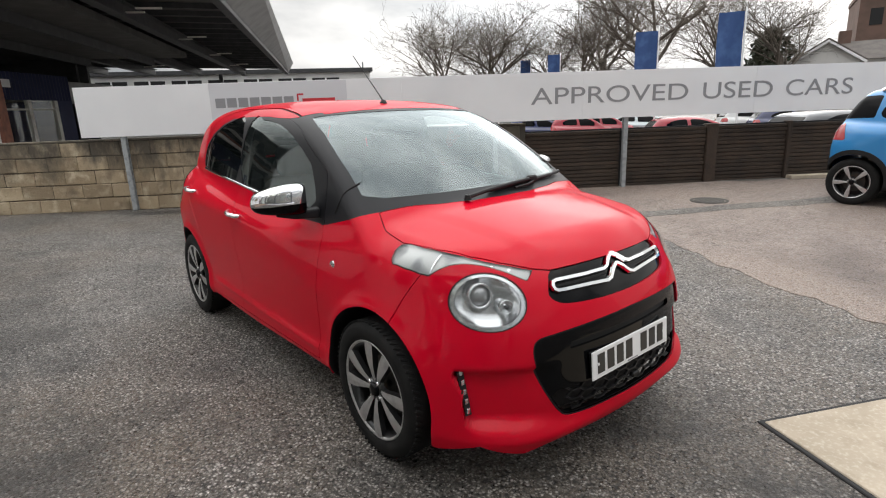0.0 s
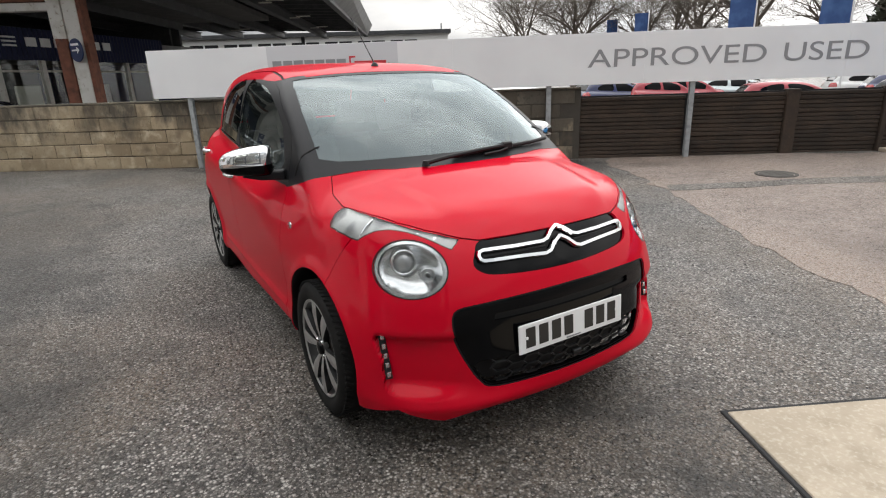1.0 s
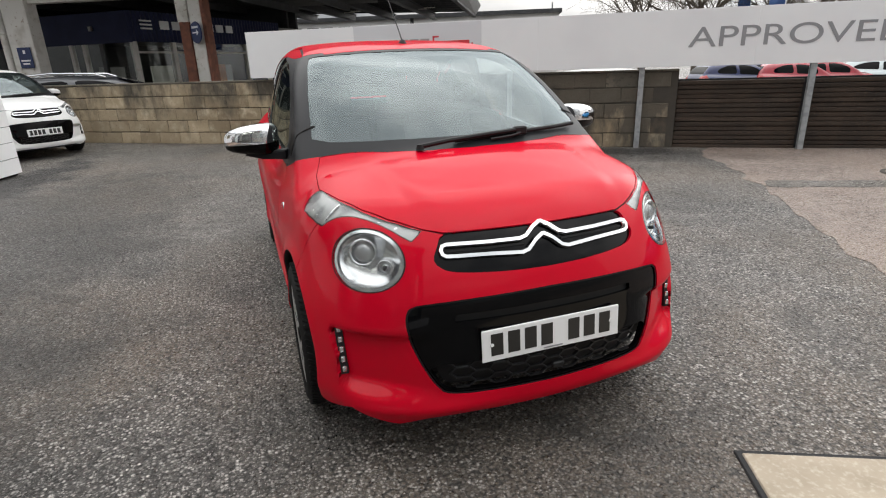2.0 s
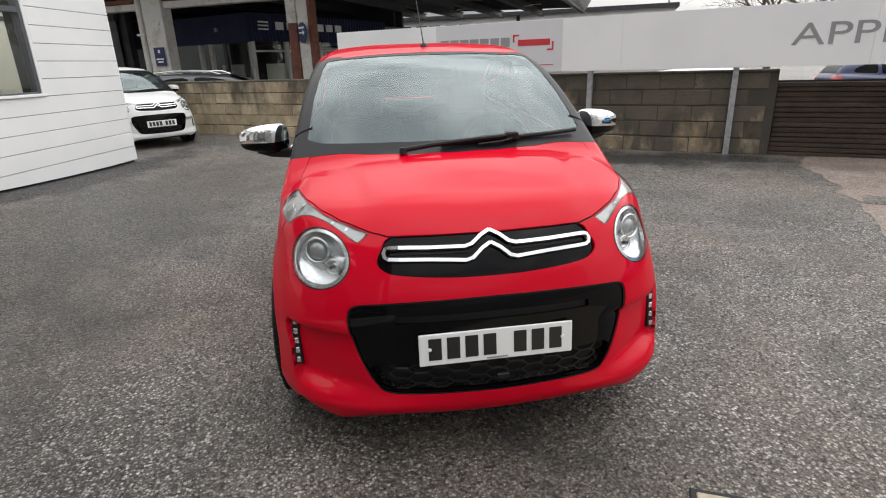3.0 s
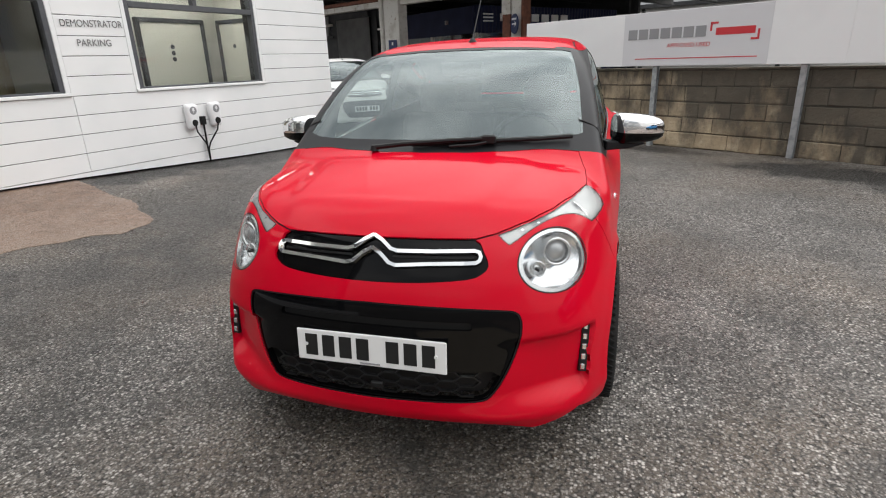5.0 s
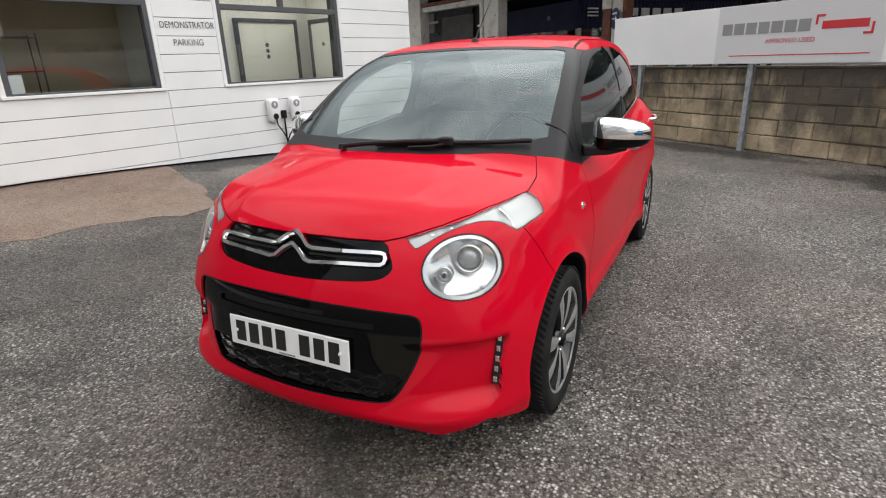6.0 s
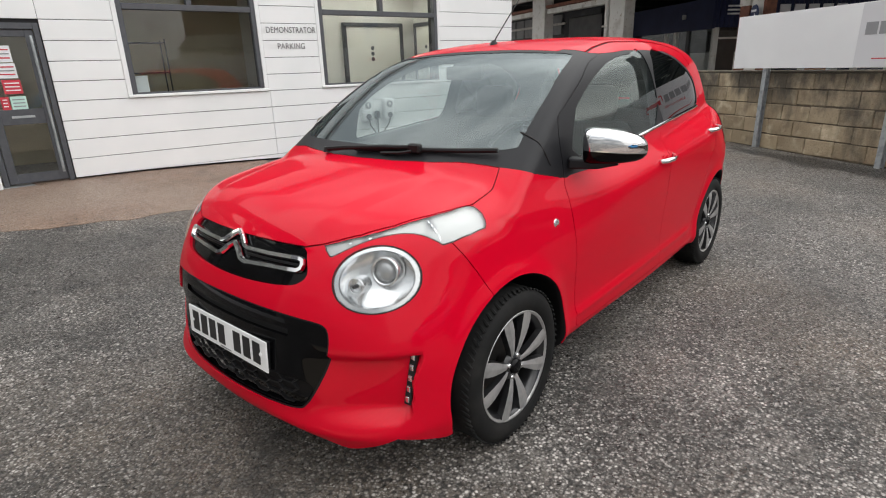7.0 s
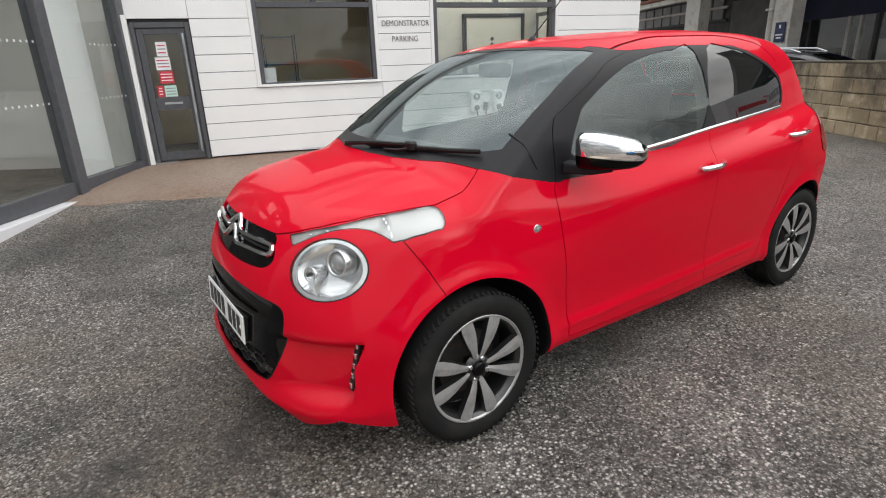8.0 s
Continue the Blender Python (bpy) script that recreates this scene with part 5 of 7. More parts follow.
    for f in (both(poly(SCREEN_GLASS, 0, 2), lambda V: V[:, 1] - 1.0), both(poly(FRONT_WINDOW, 1, 2), flank), both(poly(REAR_WINDOW, 1, 2), flank), both(poly([(-0.1, 1.06), (0.50, 1.06), (0.46, 1.30), (-0.1, 1.32)], 0, 2), lambda V: 1.6 - V[:, 1]), lambda V: V[:, 2] - 0.5, lambda V: V[:, 1] - 0.10, lambda V: np.minimum(np.hypot(V[:, 1], V[:, 2] - 0.285), np.hypot(V[:, 1] - 2.34, V[:, 2] - 0.285)) - 0.43):
        lining = split(lining, f)[1]
    sheet("cabin_lining", lining, DARKTRIM, car, lift=-0.03)
    part("dashboard", prism([(0.10, 0.60), (0.16, 0.935), (0.32, 0.98), (0.46, 0.955), (0.56, 0.86), (0.52, 0.60)], 1.18, "x", -0.59, 0.02), DARKTRIM, car, "dark dashboard")
    part("parcel_shelf", box((1.16, 0.45, 0.03), (0, 2.30, 0.93), 0.008), DARKTRIM, car)
    part("cabin_floor", box((1.30, 2.2, 0.04), (0, 1.35, 0.30), 0.01), DARKTRIM, car)
    sw = new("steering_wheel")
    sw.parent = car
    sw.matrix_local = pose(0.34, 0.66, 0.90, 62, 0, 0)
    ring = bmesh.new()
    for i in range(40):
        a = math.tau * i / 40
        for k in range(8):
            b = math.tau * k / 8
            ring.verts.new(((0.182 + 0.015 * math.cos(b)) * math.cos(a), (0.182 + 0.015 * math.cos(b)) * math.sin(a), 0.015 * math.sin(b)))
    ring.verts.ensure_lookup_table()
    for i in range(40):
        for k in range(8):
            ring.faces.new([ring.verts[j] for j in (i * 8 + k, (i + 1) % 40 * 8 + k, (i + 1) % 40 * 8 + (k + 1) % 8, i * 8 + (k + 1) % 8)])
    part("rim", ring, BLACKPLASTIC, sw, smooth=True)
    part("hub", box((0.36, 0.06, 0.03), (0, 0, -0.01), 0.012, 2), BLACKPLASTIC, sw)
    part("column", tube([(0, 0, -0.02), (0, 0, -0.25)], 0.04, 12), DARKTRIM, sw)
    for x in (-0.34, 0.34):
        seat(car, x, 1.05)
        seat(car, x, 1.85)
    part("rear_view_mirror", box((0.22, 0.03, 0.065), (0, 0.72, 1.285), 0.012, 2), BLACKPLASTIC, car)
    return car


# ---- the place ----
WALL = pose(-0.109, 8.027, 0, 0, 0, -35.125)     # boundary wall: x along it, y away from the yard
FAC = pose(-3.80, 6.88, 0, 0, 0, 76.37)       # office front: x along it, y into the building
GLZ = pose(-5.52, -0.22, 0.12, 0, 0, 144.2)      # showroom glazing: x along it, y into the showroom


def ground_height(x, y):
    v = (x + 0.109) * 0.575 + (y - 8.027) * 0.818          # past the boundary wall
    w = (x + 3.80) * 0.972 - (y - 6.88) * 0.236            # out from the office front
    u = -(x + 3.80) * 0.236 - (y - 6.88) * 0.972           # along the office towards its door
    far = 0.05 * ease(np.hypot(x, y), 40, 120)
    rise = (0.02 + 0.225 * ease(u, -0.8, 7.0)) * (1 - ease(w, 0.3, 3.8)) * (1 - ease(v, -0.5, 1.0))
    return -0.42 * ease(v, 0.4, 5.0) - 0.12 * ease(v, 5.0, 15.0) + rise + 0.015 * np.sin(x * 0.9 + 0.4) * np.sin(y * 0.7) * ease(np.hypot(x, y - 0.8), 2.0, 5.0) - far


def spaced(lo, hi, step, reach):
    core = list(np.arange(lo, hi + step / 2, step))
    out, s = [], step
    while (hi - lo) / 2 + sum(out) < reach:
        s *= 1.28
        out.append(s)
    a, b = [], []
    p, q = core[0], core[-1]
    for d in out:
        p, q = p - d, q + d
        a.append(p)
        b.append(q)
    return np.array(a[::-1] + core + b)


gx, gy = spaced(-9, 12, 0.25, 600), spaced(-6, 14, 0.25, 600)
GX, GY = np.meshgrid(gx, gy, indexing="ij")
GZ = ground_height(GX, GY)
gi = np.arange(GX.size).reshape(GX.shape)
gq = np.stack([gi[:-1, :-1], gi[1:, :-1], gi[1:, 1:], gi[:-1, 1:]], -1).reshape(-1, 4)
me = bpy.data.meshes.new("ground")
me.from_pydata(np.stack([GX.ravel(), GY.ravel(), GZ.ravel()], 1).tolist(), [], gq.tolist())
me.shade_smooth()
tagged(mesh_ob("ground", me, ASPHALT), "worn grey asphalt yard with stony aggregate", "ground", kind="structure")


def inlay(name, outline, mat, label, lift=0.004, step=0.06, wobble=0.0):
    """A patch laid on the ground, following its shape, with its own edge thickness."""
    P = np.array(outline)
    lo, hi = P.min(0) - 0.3, P.max(0) + 0.3
    xs, ys = np.arange(lo[0], hi[0], step), np.arange(lo[1], hi[1], step)
    X, Y = np.meshgrid(xs, ys, indexing="ij")
    i = np.arange(X.size).reshape(X.shape)
    q = np.stack([i[:-1, :-1], i[1:, :-1], i[1:, 1:], i[:-1, 1:]], -1).reshape(-1, 4)
    V = np.stack([X.ravel(), Y.ravel(), ground_height(X, Y).ravel()], 1)
    T = np.concatenate([q[:, [0, 1, 2]], q[:, [0, 2, 3]]])
    N = np.tile([0.0, 0.0, 1.0], (len(V), 1))
    shift = np.array([100.0, 0, 0])
    f = poly(P + shift[:2], 0, 1)
    g = lambda W: f(W + shift) + wobble * (np.sin(W[:, 0] * 7.1 + 1.7 * np.sin(W[:, 1] * 5.3)) + np.sin(W[:, 1] * 9.7 + W[:, 0] * 3.1) + 0.8 * np.sin(W[:, 1] * 23.7 + 2.1 * np.sin(W[:, 0] * 19.0)) * np.sin(W[:, 0] * 27.1))
    return tagged(sheet(name, split((V, T, N), g)[0], mat, None, lift=lift, thick=0.006), label, "ground", kind="structure")


inlay("red_paving", [(-3.28, 0.80), (-2.98, 1.24), (-2.99, 1.60), (-3.46, 1.95), (-4.5, 2.40), (-5.2, 2.65), (-5.9, -0.1), (-5.55, -0.35), (-4.12, -1.24), (-4.0, -1.14), (-3.80, -0.58), (-3.63, -0.22), (-3.42, 0.22)], REDPAVE, "reddish brown paving in front of the office door", wobble=0.02)
inlay("pink_concrete", [(5.6, 4.3), (4.98, 3.75), (4.50, 2.7), (3.98, 1.85), (3.50, 1.18), (3.10, 0.60), (2.71, 0.0), (2.26, -1.03), (1.9, -1.9), (1.7, -4.5), (14, -6), (14, -1.5), (9.2, 1.2)], PINK, "pinkish worn concrete beside the asphalt", wobble=0.03)
inlay("patched_trench", [(4.07, 1.98), (4.35, 2.19), (5.72, 1.47), (6.7, 0.85), (9.5, -0.5), (9.3, -0.75), (6.31, 0.66), (5.44, 1.28)], ASPHALT, "dark asphalt strip patched across the concrete", lift=0.008, wobble=0.012)
plate_m = Matrix.Translation((0.575, -0.975, 0)) @ Matrix.Rotation(radians(-26.2), 4, "Z")
slab = part("concrete_slab", box((1.7, 1.6, 0.03), (0.85, -0.80, -0.002), 0.004), CONCRETE, m=plate_m)
tagged(slab, "pale beige concrete slab set in the asphalt", "slab", kind="structure")
part("slab_joint", box((1.74, 1.64, 0.02), (0.85, -0.80, -0.002), 0.004), DARKGAP, slab)
mh = thing("manhole_cover", "round cast iron manhole cover set in the ground", "manhole cover", pose(5.93, 1.76, float(ground_height(np.array(5.93), np.array(1.76))) + 0.008))
part("frame", lathe([(0.205, 0.0), (0.222, 0.005), (0.250, 0.004), (0.258, -0.03)], 40, "z"), CASTIRON, mh)
part("lid", lathe([(0.0, 0.004), (0.193, 0.004), (0.199, -0.01)], 40, "z"), CASTIRON, mh)
for k in range(5):
    part("lid_rib", box((0.30 - 0.07 * abs(k - 2), 0.014, 0.006), (0, -0.12 + 0.06 * k, 0.006), 0.002), CASTIRON, mh)

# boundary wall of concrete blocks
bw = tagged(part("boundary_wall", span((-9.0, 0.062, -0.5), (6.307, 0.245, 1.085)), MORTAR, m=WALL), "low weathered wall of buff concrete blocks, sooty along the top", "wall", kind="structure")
part("wall_coping", span((-9.0, 0.052, 1.085), (6.307, 0.255, 1.115), 0.006), MOSSY, bw, "dark mossy coping")
rng = random.Random(4)
variants = []
for k in range(4):
    b = box((0.4485, 0.205, 0.2055), (0, 0, 0), 0.009, 1)
    for v in b.verts:
        v.co += Vector((rng.uniform(-0.004, 0.004), rng.uniform(-0.005, 0.005), rng.uniform(-0.005, 0.005)))
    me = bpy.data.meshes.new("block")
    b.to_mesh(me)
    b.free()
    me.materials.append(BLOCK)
    dark = me.copy()
    dark.materials[0] = MOSSY
    variants.append((me, dark))
for row in range(5):
    x = -8.9 + (0.225 if row % 2 else 0.0)
    while x < 6.2:
        me, dark = variants[rng.randrange(4)]
        top = row == 4 and rng.random() < 0.15
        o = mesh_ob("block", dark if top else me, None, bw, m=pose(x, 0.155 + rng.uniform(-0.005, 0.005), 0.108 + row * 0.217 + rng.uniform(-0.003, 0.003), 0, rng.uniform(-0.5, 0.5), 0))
        if x + 0.22 > 6.307:
            o.scale.x = 0.7
        x += 0.451

# fence of thin dark boards between piers, past the wall's end
fence = thing("board_fence", "dark brown board fence in bays between piers", "fence", WALL, kind="structure")
slat_me = None
b = box((1.0, 0.05, 0.058), (0, 0, 0), 0.008, 1)
slat_me = bpy.data.meshes.new("board")
b.to_mesh(slat_me)
b.free()
slat_me.materials.append(SLAT)
bays = [(6.309, 7.92), (8.02, 9.42), (9.62, 10.86), (10.93, 12.26), (12.37, 15.1)]
for a, c in bays:
    for row in range(15):
        o = mesh_ob("board", slat_me, None, fence, m=pose((a + c) / 2, 0.12 + rng.uniform(-0.009, 0.009), 0.015 + row * 0.0645, rng.uniform(-3, 3), rng.uniform(-0.25, 0.25)))
        o.scale.x = c - a
for x, w in ((9.52, 0.19), (10.895, 0.07), (12.315, 0.11)):
    part("pier", span((x - w / 2, 0.05, -0.4), (x + w / 2, 0.22, 0.99), 0.01), SLAT, fence)
part("fence_backing", span((6.308, 0.16, -0.4), (15.1, 0.19, 0.97)), DARKGAP, fence)
part("kerb_edge", span((10.9, -0.10, -0.1), (15.1, 0.06, 0.07), 0.01), CONCRETE, fence)

# long sign board on steel posts
for x in (0.0, 1.919, 3.885, 5.798, 7.967):
    p = thing("steel_post", "galvanised steel post standing against the wall", "post", WALL @ Matrix.Translation((x, 0, 0)), group="sign posts")
    part("flange", box((0.072, 0.008, 1.72), (0, -0.02, 0.66), 0.001), GALV, p)
    part("web", box((0.008, 0.06, 1.72), (0.0, 0.014, 0.66), 0.001), GALV, p)
    part("back_flange", box((0.072, 0.008, 1.72), (0, 0.048, 0.66), 0.001), GALV, p)
    for k in range(3):
        part("bolt", lathe([(0, -0.006), (0.010, -0.006), (0.011, 0.002)], 8, "y"), GALV, p, m=Matrix.Translation((0.0, -0.026, 0.15 + 0.35 * k)))
board = thing("sign_board", "long white sign board with grey capital lettering on posts", "sign", WALL)
x0 = -0.585
for k in range(5):
    x1 = x0 + (2.0 if k == 0 else 2.9)
    part("panel", span((x0 + 0.0005, -0.062, 1.148), (x1 - 0.0005, -0.036, 1.886), 0.0015), BOARDWHITE, board)
    x0 = x1
part("top_rail", span((-0.585, -0.035, 1.82), (12.9, 0.0, 1.86)), GALV, board)
part("bottom_rail", span((-0.585, -0.035, 1.165), (12.9, 0.0, 1.205)), GALV, board)
part("logo_panel", span((1.39, -0.065, 1.155), (3.465, -0.0625, 1.878)), LOGOPANEL, board, "pale grey emblem panel")
for word, a, w in (("APPROVED", 6.367, 2.60), ("USED", 9.22, 1.19), ("CARS", 10.64, 1.17)):
    lettering("lettering", word, 0.26, w, SIGNGREY, board, Matrix.Translation((a, -0.0625, 1.395)), "grey capital letters")
for k in range(7):
    part("emblem_bar", span((1.47 + 0.172 * k, -0.069, 1.52), (1.47 + 0.172 * k + 0.145, -0.0655, 1.66), 0.0), SIGNGREY, board, "grey emblem shape")
part("emblem_bar", span((2.78, -0.069, 1.53), (3.28, -0.0655, 1.62)), SIGNRED, board, "red emblem shape")
for px, pz in ((2.70, 1.585), (3.31, 1.47)):
    part("emblem_corner", span((px, -0.069, pz), (px + 0.025, -0.0655, pz + 0.11)), SIGNRED, board, "red emblem corner")
part("emblem_corner", span((2.70, -0.069, 1.67), (2.80, -0.0655, 1.695)), SIGNRED, board)
part("emblem_corner", span((3.235, -0.069, 1.455), (3.335, -0.0655, 1.48)), SIGNRED, board)
lettering("lettering", "APPROVED USED", 0.055, 0.62, SIGNRED, board, Matrix.Translation((2.10, -0.0655, 1.395)), "small red capital letters")
part("red_rule", span((1.61, -0.068, 1.245), (3.34, -0.0655, 1.257)), SIGNRED, board)

# office building with white boards
office = thing("office_building", "white-boarded single-storey office with dark grey windows", "building", FAC, kind="structure")
W1, W2, DR = (-5.86, -4.335), (-3.486, -1.547), (-7.235, -6.60)
SILL, HEAD, TOP = 1.127, 2.66, 3.4
DH, DF, DX = 1.875, 0.25, -6.60   # door head, door foot, edge of the boards
for a, c, z0, z1 in ((-9.5, 0.0, HEAD, TOP), (DX, 0.0, 0.27, SILL), (DX, W1[0], SILL, HEAD), (W1[1], W2[0], SILL, HEAD), (W2[1], 0.0, SILL, HEAD), (-7.28, DX, DH, HEAD)):
    part("wall", span((a, 0.02, z0), (c, 0.24, z1)), DARKGAP, office)
part("plinth", span((DX, 0.05, -0.2), (-0.02, 0.25, 0.27)), DARKGAP, office, "dark plinth")
part("side_wall", span((-0.24, 0.24, -0.2), (-0.001, 7.0, TOP)), CLAD, office)
part("rear_wall", span((-9.5, 6.8, -0.2), (-0.24, 7.0, TOP)), CLAD, office)
part("roof", span((-9.7, -0.12, TOP), (0.12, 7.1, TOP + 0.2)), FASCIA, office)
part("office_floor", span((-7.3, 0.25, -0.1), (-0.25, 6.8, 0.14)), ROOMFLOOR, office)
part("room_ceiling", span((-7.3, 0.25, 2.72), (-0.25, 6.8, 2.76)), WHITEWALL, office)
part("room_back", span((-7.3, 1.9, 0.14), (-3.95, 2.0, 2.72)), ROOMBROWN, office)
part("corridor_back", span((-3.85, 1.5, 0.14), (-0.25, 1.6, 2.72)), ROOMWALL, office)
part("corridor_side", span((-0.98, 0.25, 0.14), (-0.88, 1.5, 2.72)), ROOMWALL, office)
part("room_divider", span((-3.95, 0.25, 0.14), (-3.85, 2.6, 2.72)), ROOMWALL, office)
edges = [0.27 + 0.2052 * k for k in range(1, 17)]
board_cache = {}


def clad(a, c, z0, z1):
    key = (round(c - a, 3), round(z1 - z0, 3))
    if key not in board_cache:
        bm = box((c - a - 0.004, 0.022, z1 - z0 - 0.007), (0, 0, 0), 0.003)
        m_ = bpy.data.meshes.new("cladding_board")
        bm.to_mesh(m_)
        bm.free()
        m_.materials.append(CLAD)
        board_cache[key] = m_
    mesh_ob("cladding_board", board_cache[key], None, office, m=Matrix.Translation(((a + c) / 2, 0.008, (z0 + z1) / 2)))


def foot(x):
    """Height of the boards' lower edge, which follows the rising yard."""
    return 0.066 + 0.205 * float(ease(-x, 0.3, 6.2))


lo = 0.27
for a, c in ((DX + 0.01, -4.27), (-4.27, 0.0)):
    n_ = 6
    low = [(a + 0.002 + (c - a - 0.004) * k / n_, foot(a + (c - a) * k / n_)) for k in range(n_ + 1)]
    part("cladding_board", prism(low + [(c - 0.002, 0.2665), (a + 0.002, 0.2665)] if foot(a) < 0.25 else low + [(c - 0.002, 0.2665)], 0.022, "y", -0.003), CLAD, office)
for e in edges:
    if e > TOP:
        e = TOP
    mid = (lo + e) / 2
    if mid < SILL - 0.02:
        spans = [(DX + 0.01, -4.27), (-4.27, 0.0)]
    elif mid < HEAD:
        spans = [(DX + 0.01, W1[0] - 0.05), (W1[1] + 0.05, W2[0] - 0.05), (W2[1] + 0.05, 0.0)]
        if mid > DH:
            spans.append((-7.36, DX + 0.01))
    else:
        spans = [(-9.5, DX + 0.01), (DX + 0.01, -4.27), (-4.27, 0.0)]
    for a, c in spans:
        clad(a, c, lo, e)
    lo = e
    if e >= TOP:
        break


def window(name, a, c, parent_m):
    w = thing(name, "dark grey framed window with a fixed lower pane and two top lights", "window", parent_m, kind="structure")
    fr = 0.055
    for p, q in (((a, 0.0, SILL), (a + fr, 0.09, HEAD)), ((c - fr, 0.0, SILL), (c, 0.09, HEAD)), ((a + fr, 0.0, SILL), (c - fr, 0.09, SILL + 0.02)), ((a + fr, 0.0, HEAD - fr), (c - fr, 0.09, HEAD)), ((a + fr, 0.0, 2.03), (c - fr, 0.09, 2.095)), (((a + c) / 2 - 0.03, 0.004, 2.095), ((a + c) / 2 + 0.03, 0.086, HEAD - fr))):
        part("window_frame", span(p, q, 0.004), ANTHRACITE, w)
    part("window_sill", span((a - 0.05, -0.03, SILL - 0.035), (c + 0.05, 0.06, SILL - 0.001), 0.005), CLAD, w, "white sill")
    for x_, y_ in ((a - 0.05, 0), (c + 0.001, 0)):
        part("window_trim", span((x_, -0.006, SILL), (x_ + 0.049, 0.03, HEAD), 0.003), CLAD, w, "white surround")
    for p, q in (((a + fr, SILL + 0.02), (c - fr, 2.03)), ((a + fr, 2.095), ((a + c) / 2 - 0.03, HEAD - fr)), (((a + c) / 2 + 0.03, 2.095), (c - fr, HEAD - fr))):
        g = part("pane", span((p[0], 0.04, p[1]), (q[0], 0.046, q[1])), PANE, w)
        g.visible_shadow = False
    return w


window("window_1", W1[0], W1[1], FAC)
window("window_2", W2[0], W2[1], FAC)
lettering("lettering", "DEMONSTRATOR", 0.072, 0.67, DARKLETTER, office, Matrix.Translation((-4.228, -0.006, 1.797)), "grey capital letters")
lettering("lettering", "PARKING", 0.072, 0.37, DARKLETTER, office, Matrix.Translation((-4.098, -0.006, 1.60)), "grey capital letters")
# inner doors seen through the windows
for m_, w_, lab in ((FAC @ Matrix.Translation((-1.85, 1.495, 0.14)), 1.16, "cream inner door with dark plates in a dark frame"), (FAC @ pose(-0.985, 1.02, 0.14, 0, 0, -90), 0.80, "narrow cream inner door in a dark frame")):
    d = thing("inner_door", lab, "door", m_, group="inner doors", kind="structure")
    part("leaf", span((-w_ / 2 + 0.06, -0.05, 0.0), (w_ / 2 - 0.06, -0.01, 1.86), 0.004), DOORCREAM, d)
    for p, q in (((-w_ / 2, 0), (-w_ / 2 + 0.06, 1.92)), ((w_ / 2 - 0.06, 0), (w_ / 2, 1.92)), ((-w_ / 2 + 0.06, 1.86), (w_ / 2 - 0.06, 1.92))):
        part("door_frame", span((p[0], -0.07, p[1]), (q[0], 0, q[1]), 0.004), ANTHRACITE, d)
    for z in (1.52, 1.43, 1.34):
        if z == 1.52 or w_ > 0.9:
            part("door_plate", lathe([(0, -0.056), (0.032, -0.056), (0.034, -0.050)], 16, "y"), ANTHRACITE, d, m=Matrix.Translation((-0.04, 0, z)))


# lit panel added to brighten a room; no such fitting is seen
def added_ceiling_light(m, lit=None):
    cl_ = thing("added_ceiling_light", "square lit ceiling panel added to brighten the room", "ceiling light", m, group="panel lights")
    part("frame", join(span((-0.31, -0.31, -0.012), (0.31, -0.295, 0.0)), span((-0.31, 0.295, -0.012), (0.31, 0.31, 0.0)), span((-0.31, -0.295, -0.012), (-0.295, 0.295, 0.0)), span((0.295, -0.295, -0.012), (0.31, 0.295, 0.0))), CHARGERWHITE, cl_)
    part("diffuser", span((-0.295, -0.295, -0.008), (0.295, 0.295, -0.001)), lit or PANELLIGHT, cl_, "lit white diffuser")


# unseen panels added to lift the office and the near showroom
for x_ in (-3.0, -1.8):
    added_ceiling_light(FAC @ Matrix.Translation((x_, 0.80, 2.718)))
for x_, y_ in ((-0.9, 1.3), (-2.6, 1.6), (-0.9, 2.6)):
    added_ceiling_light(GLZ @ Matrix.Translation((x_, y_, 3.398)) @ Matrix.Diagonal((2.0, 2.0, 1.0, 1.0)), PANELDIM)
rack = thing("wire_rack", "dark wire rack inside the office window", "rack", FAC @ Matrix.Translation((-5.72, 0.7, 0.14)))
for x_ in (0, 0.42):
    for y_ in (0, 0.3):
        part("upright", tube([(x_, y_, 0), (x_, y_, 1.62)], 0.008, 6), BLACKPLASTIC, rack)
for k in range(4):
    part("shelf", box((0.44, 0.32, 0.012), (0.21, 0.15, 0.5 + 0.36 * k), 0.003), BLACKPLASTIC, rack)
box_w = thing("document_tray", "white card standing inside on the window sill", "card", FAC @ Matrix.Translation((-5.78, 0.16, SILL)))
part("card", box((0.15, 0.012, 0.20), (0.05, 0, 0.10), 0.003), PAPERWHITE, box_w)
part("foot", box((0.12, 0.06, 0.012), (0.05, 0.02, 0.006), 0.003), PAPERWHITE, box_w)
desk = thing("office_desk", "pale desk inside the office", "desk", FAC @ Matrix.Translation((-5.05, 1.3, 0.14)))
part("desktop", box((1.3, 0.7, 0.03), (0, 0, 0.74), 0.006), DOORCREAM, desk)
for x_ in (-0.6, 0.6):
    part("leg_panel", box((0.03, 0.6, 0.72), (x_, 0, 0.36), 0.004), DOORCREAM, desk)
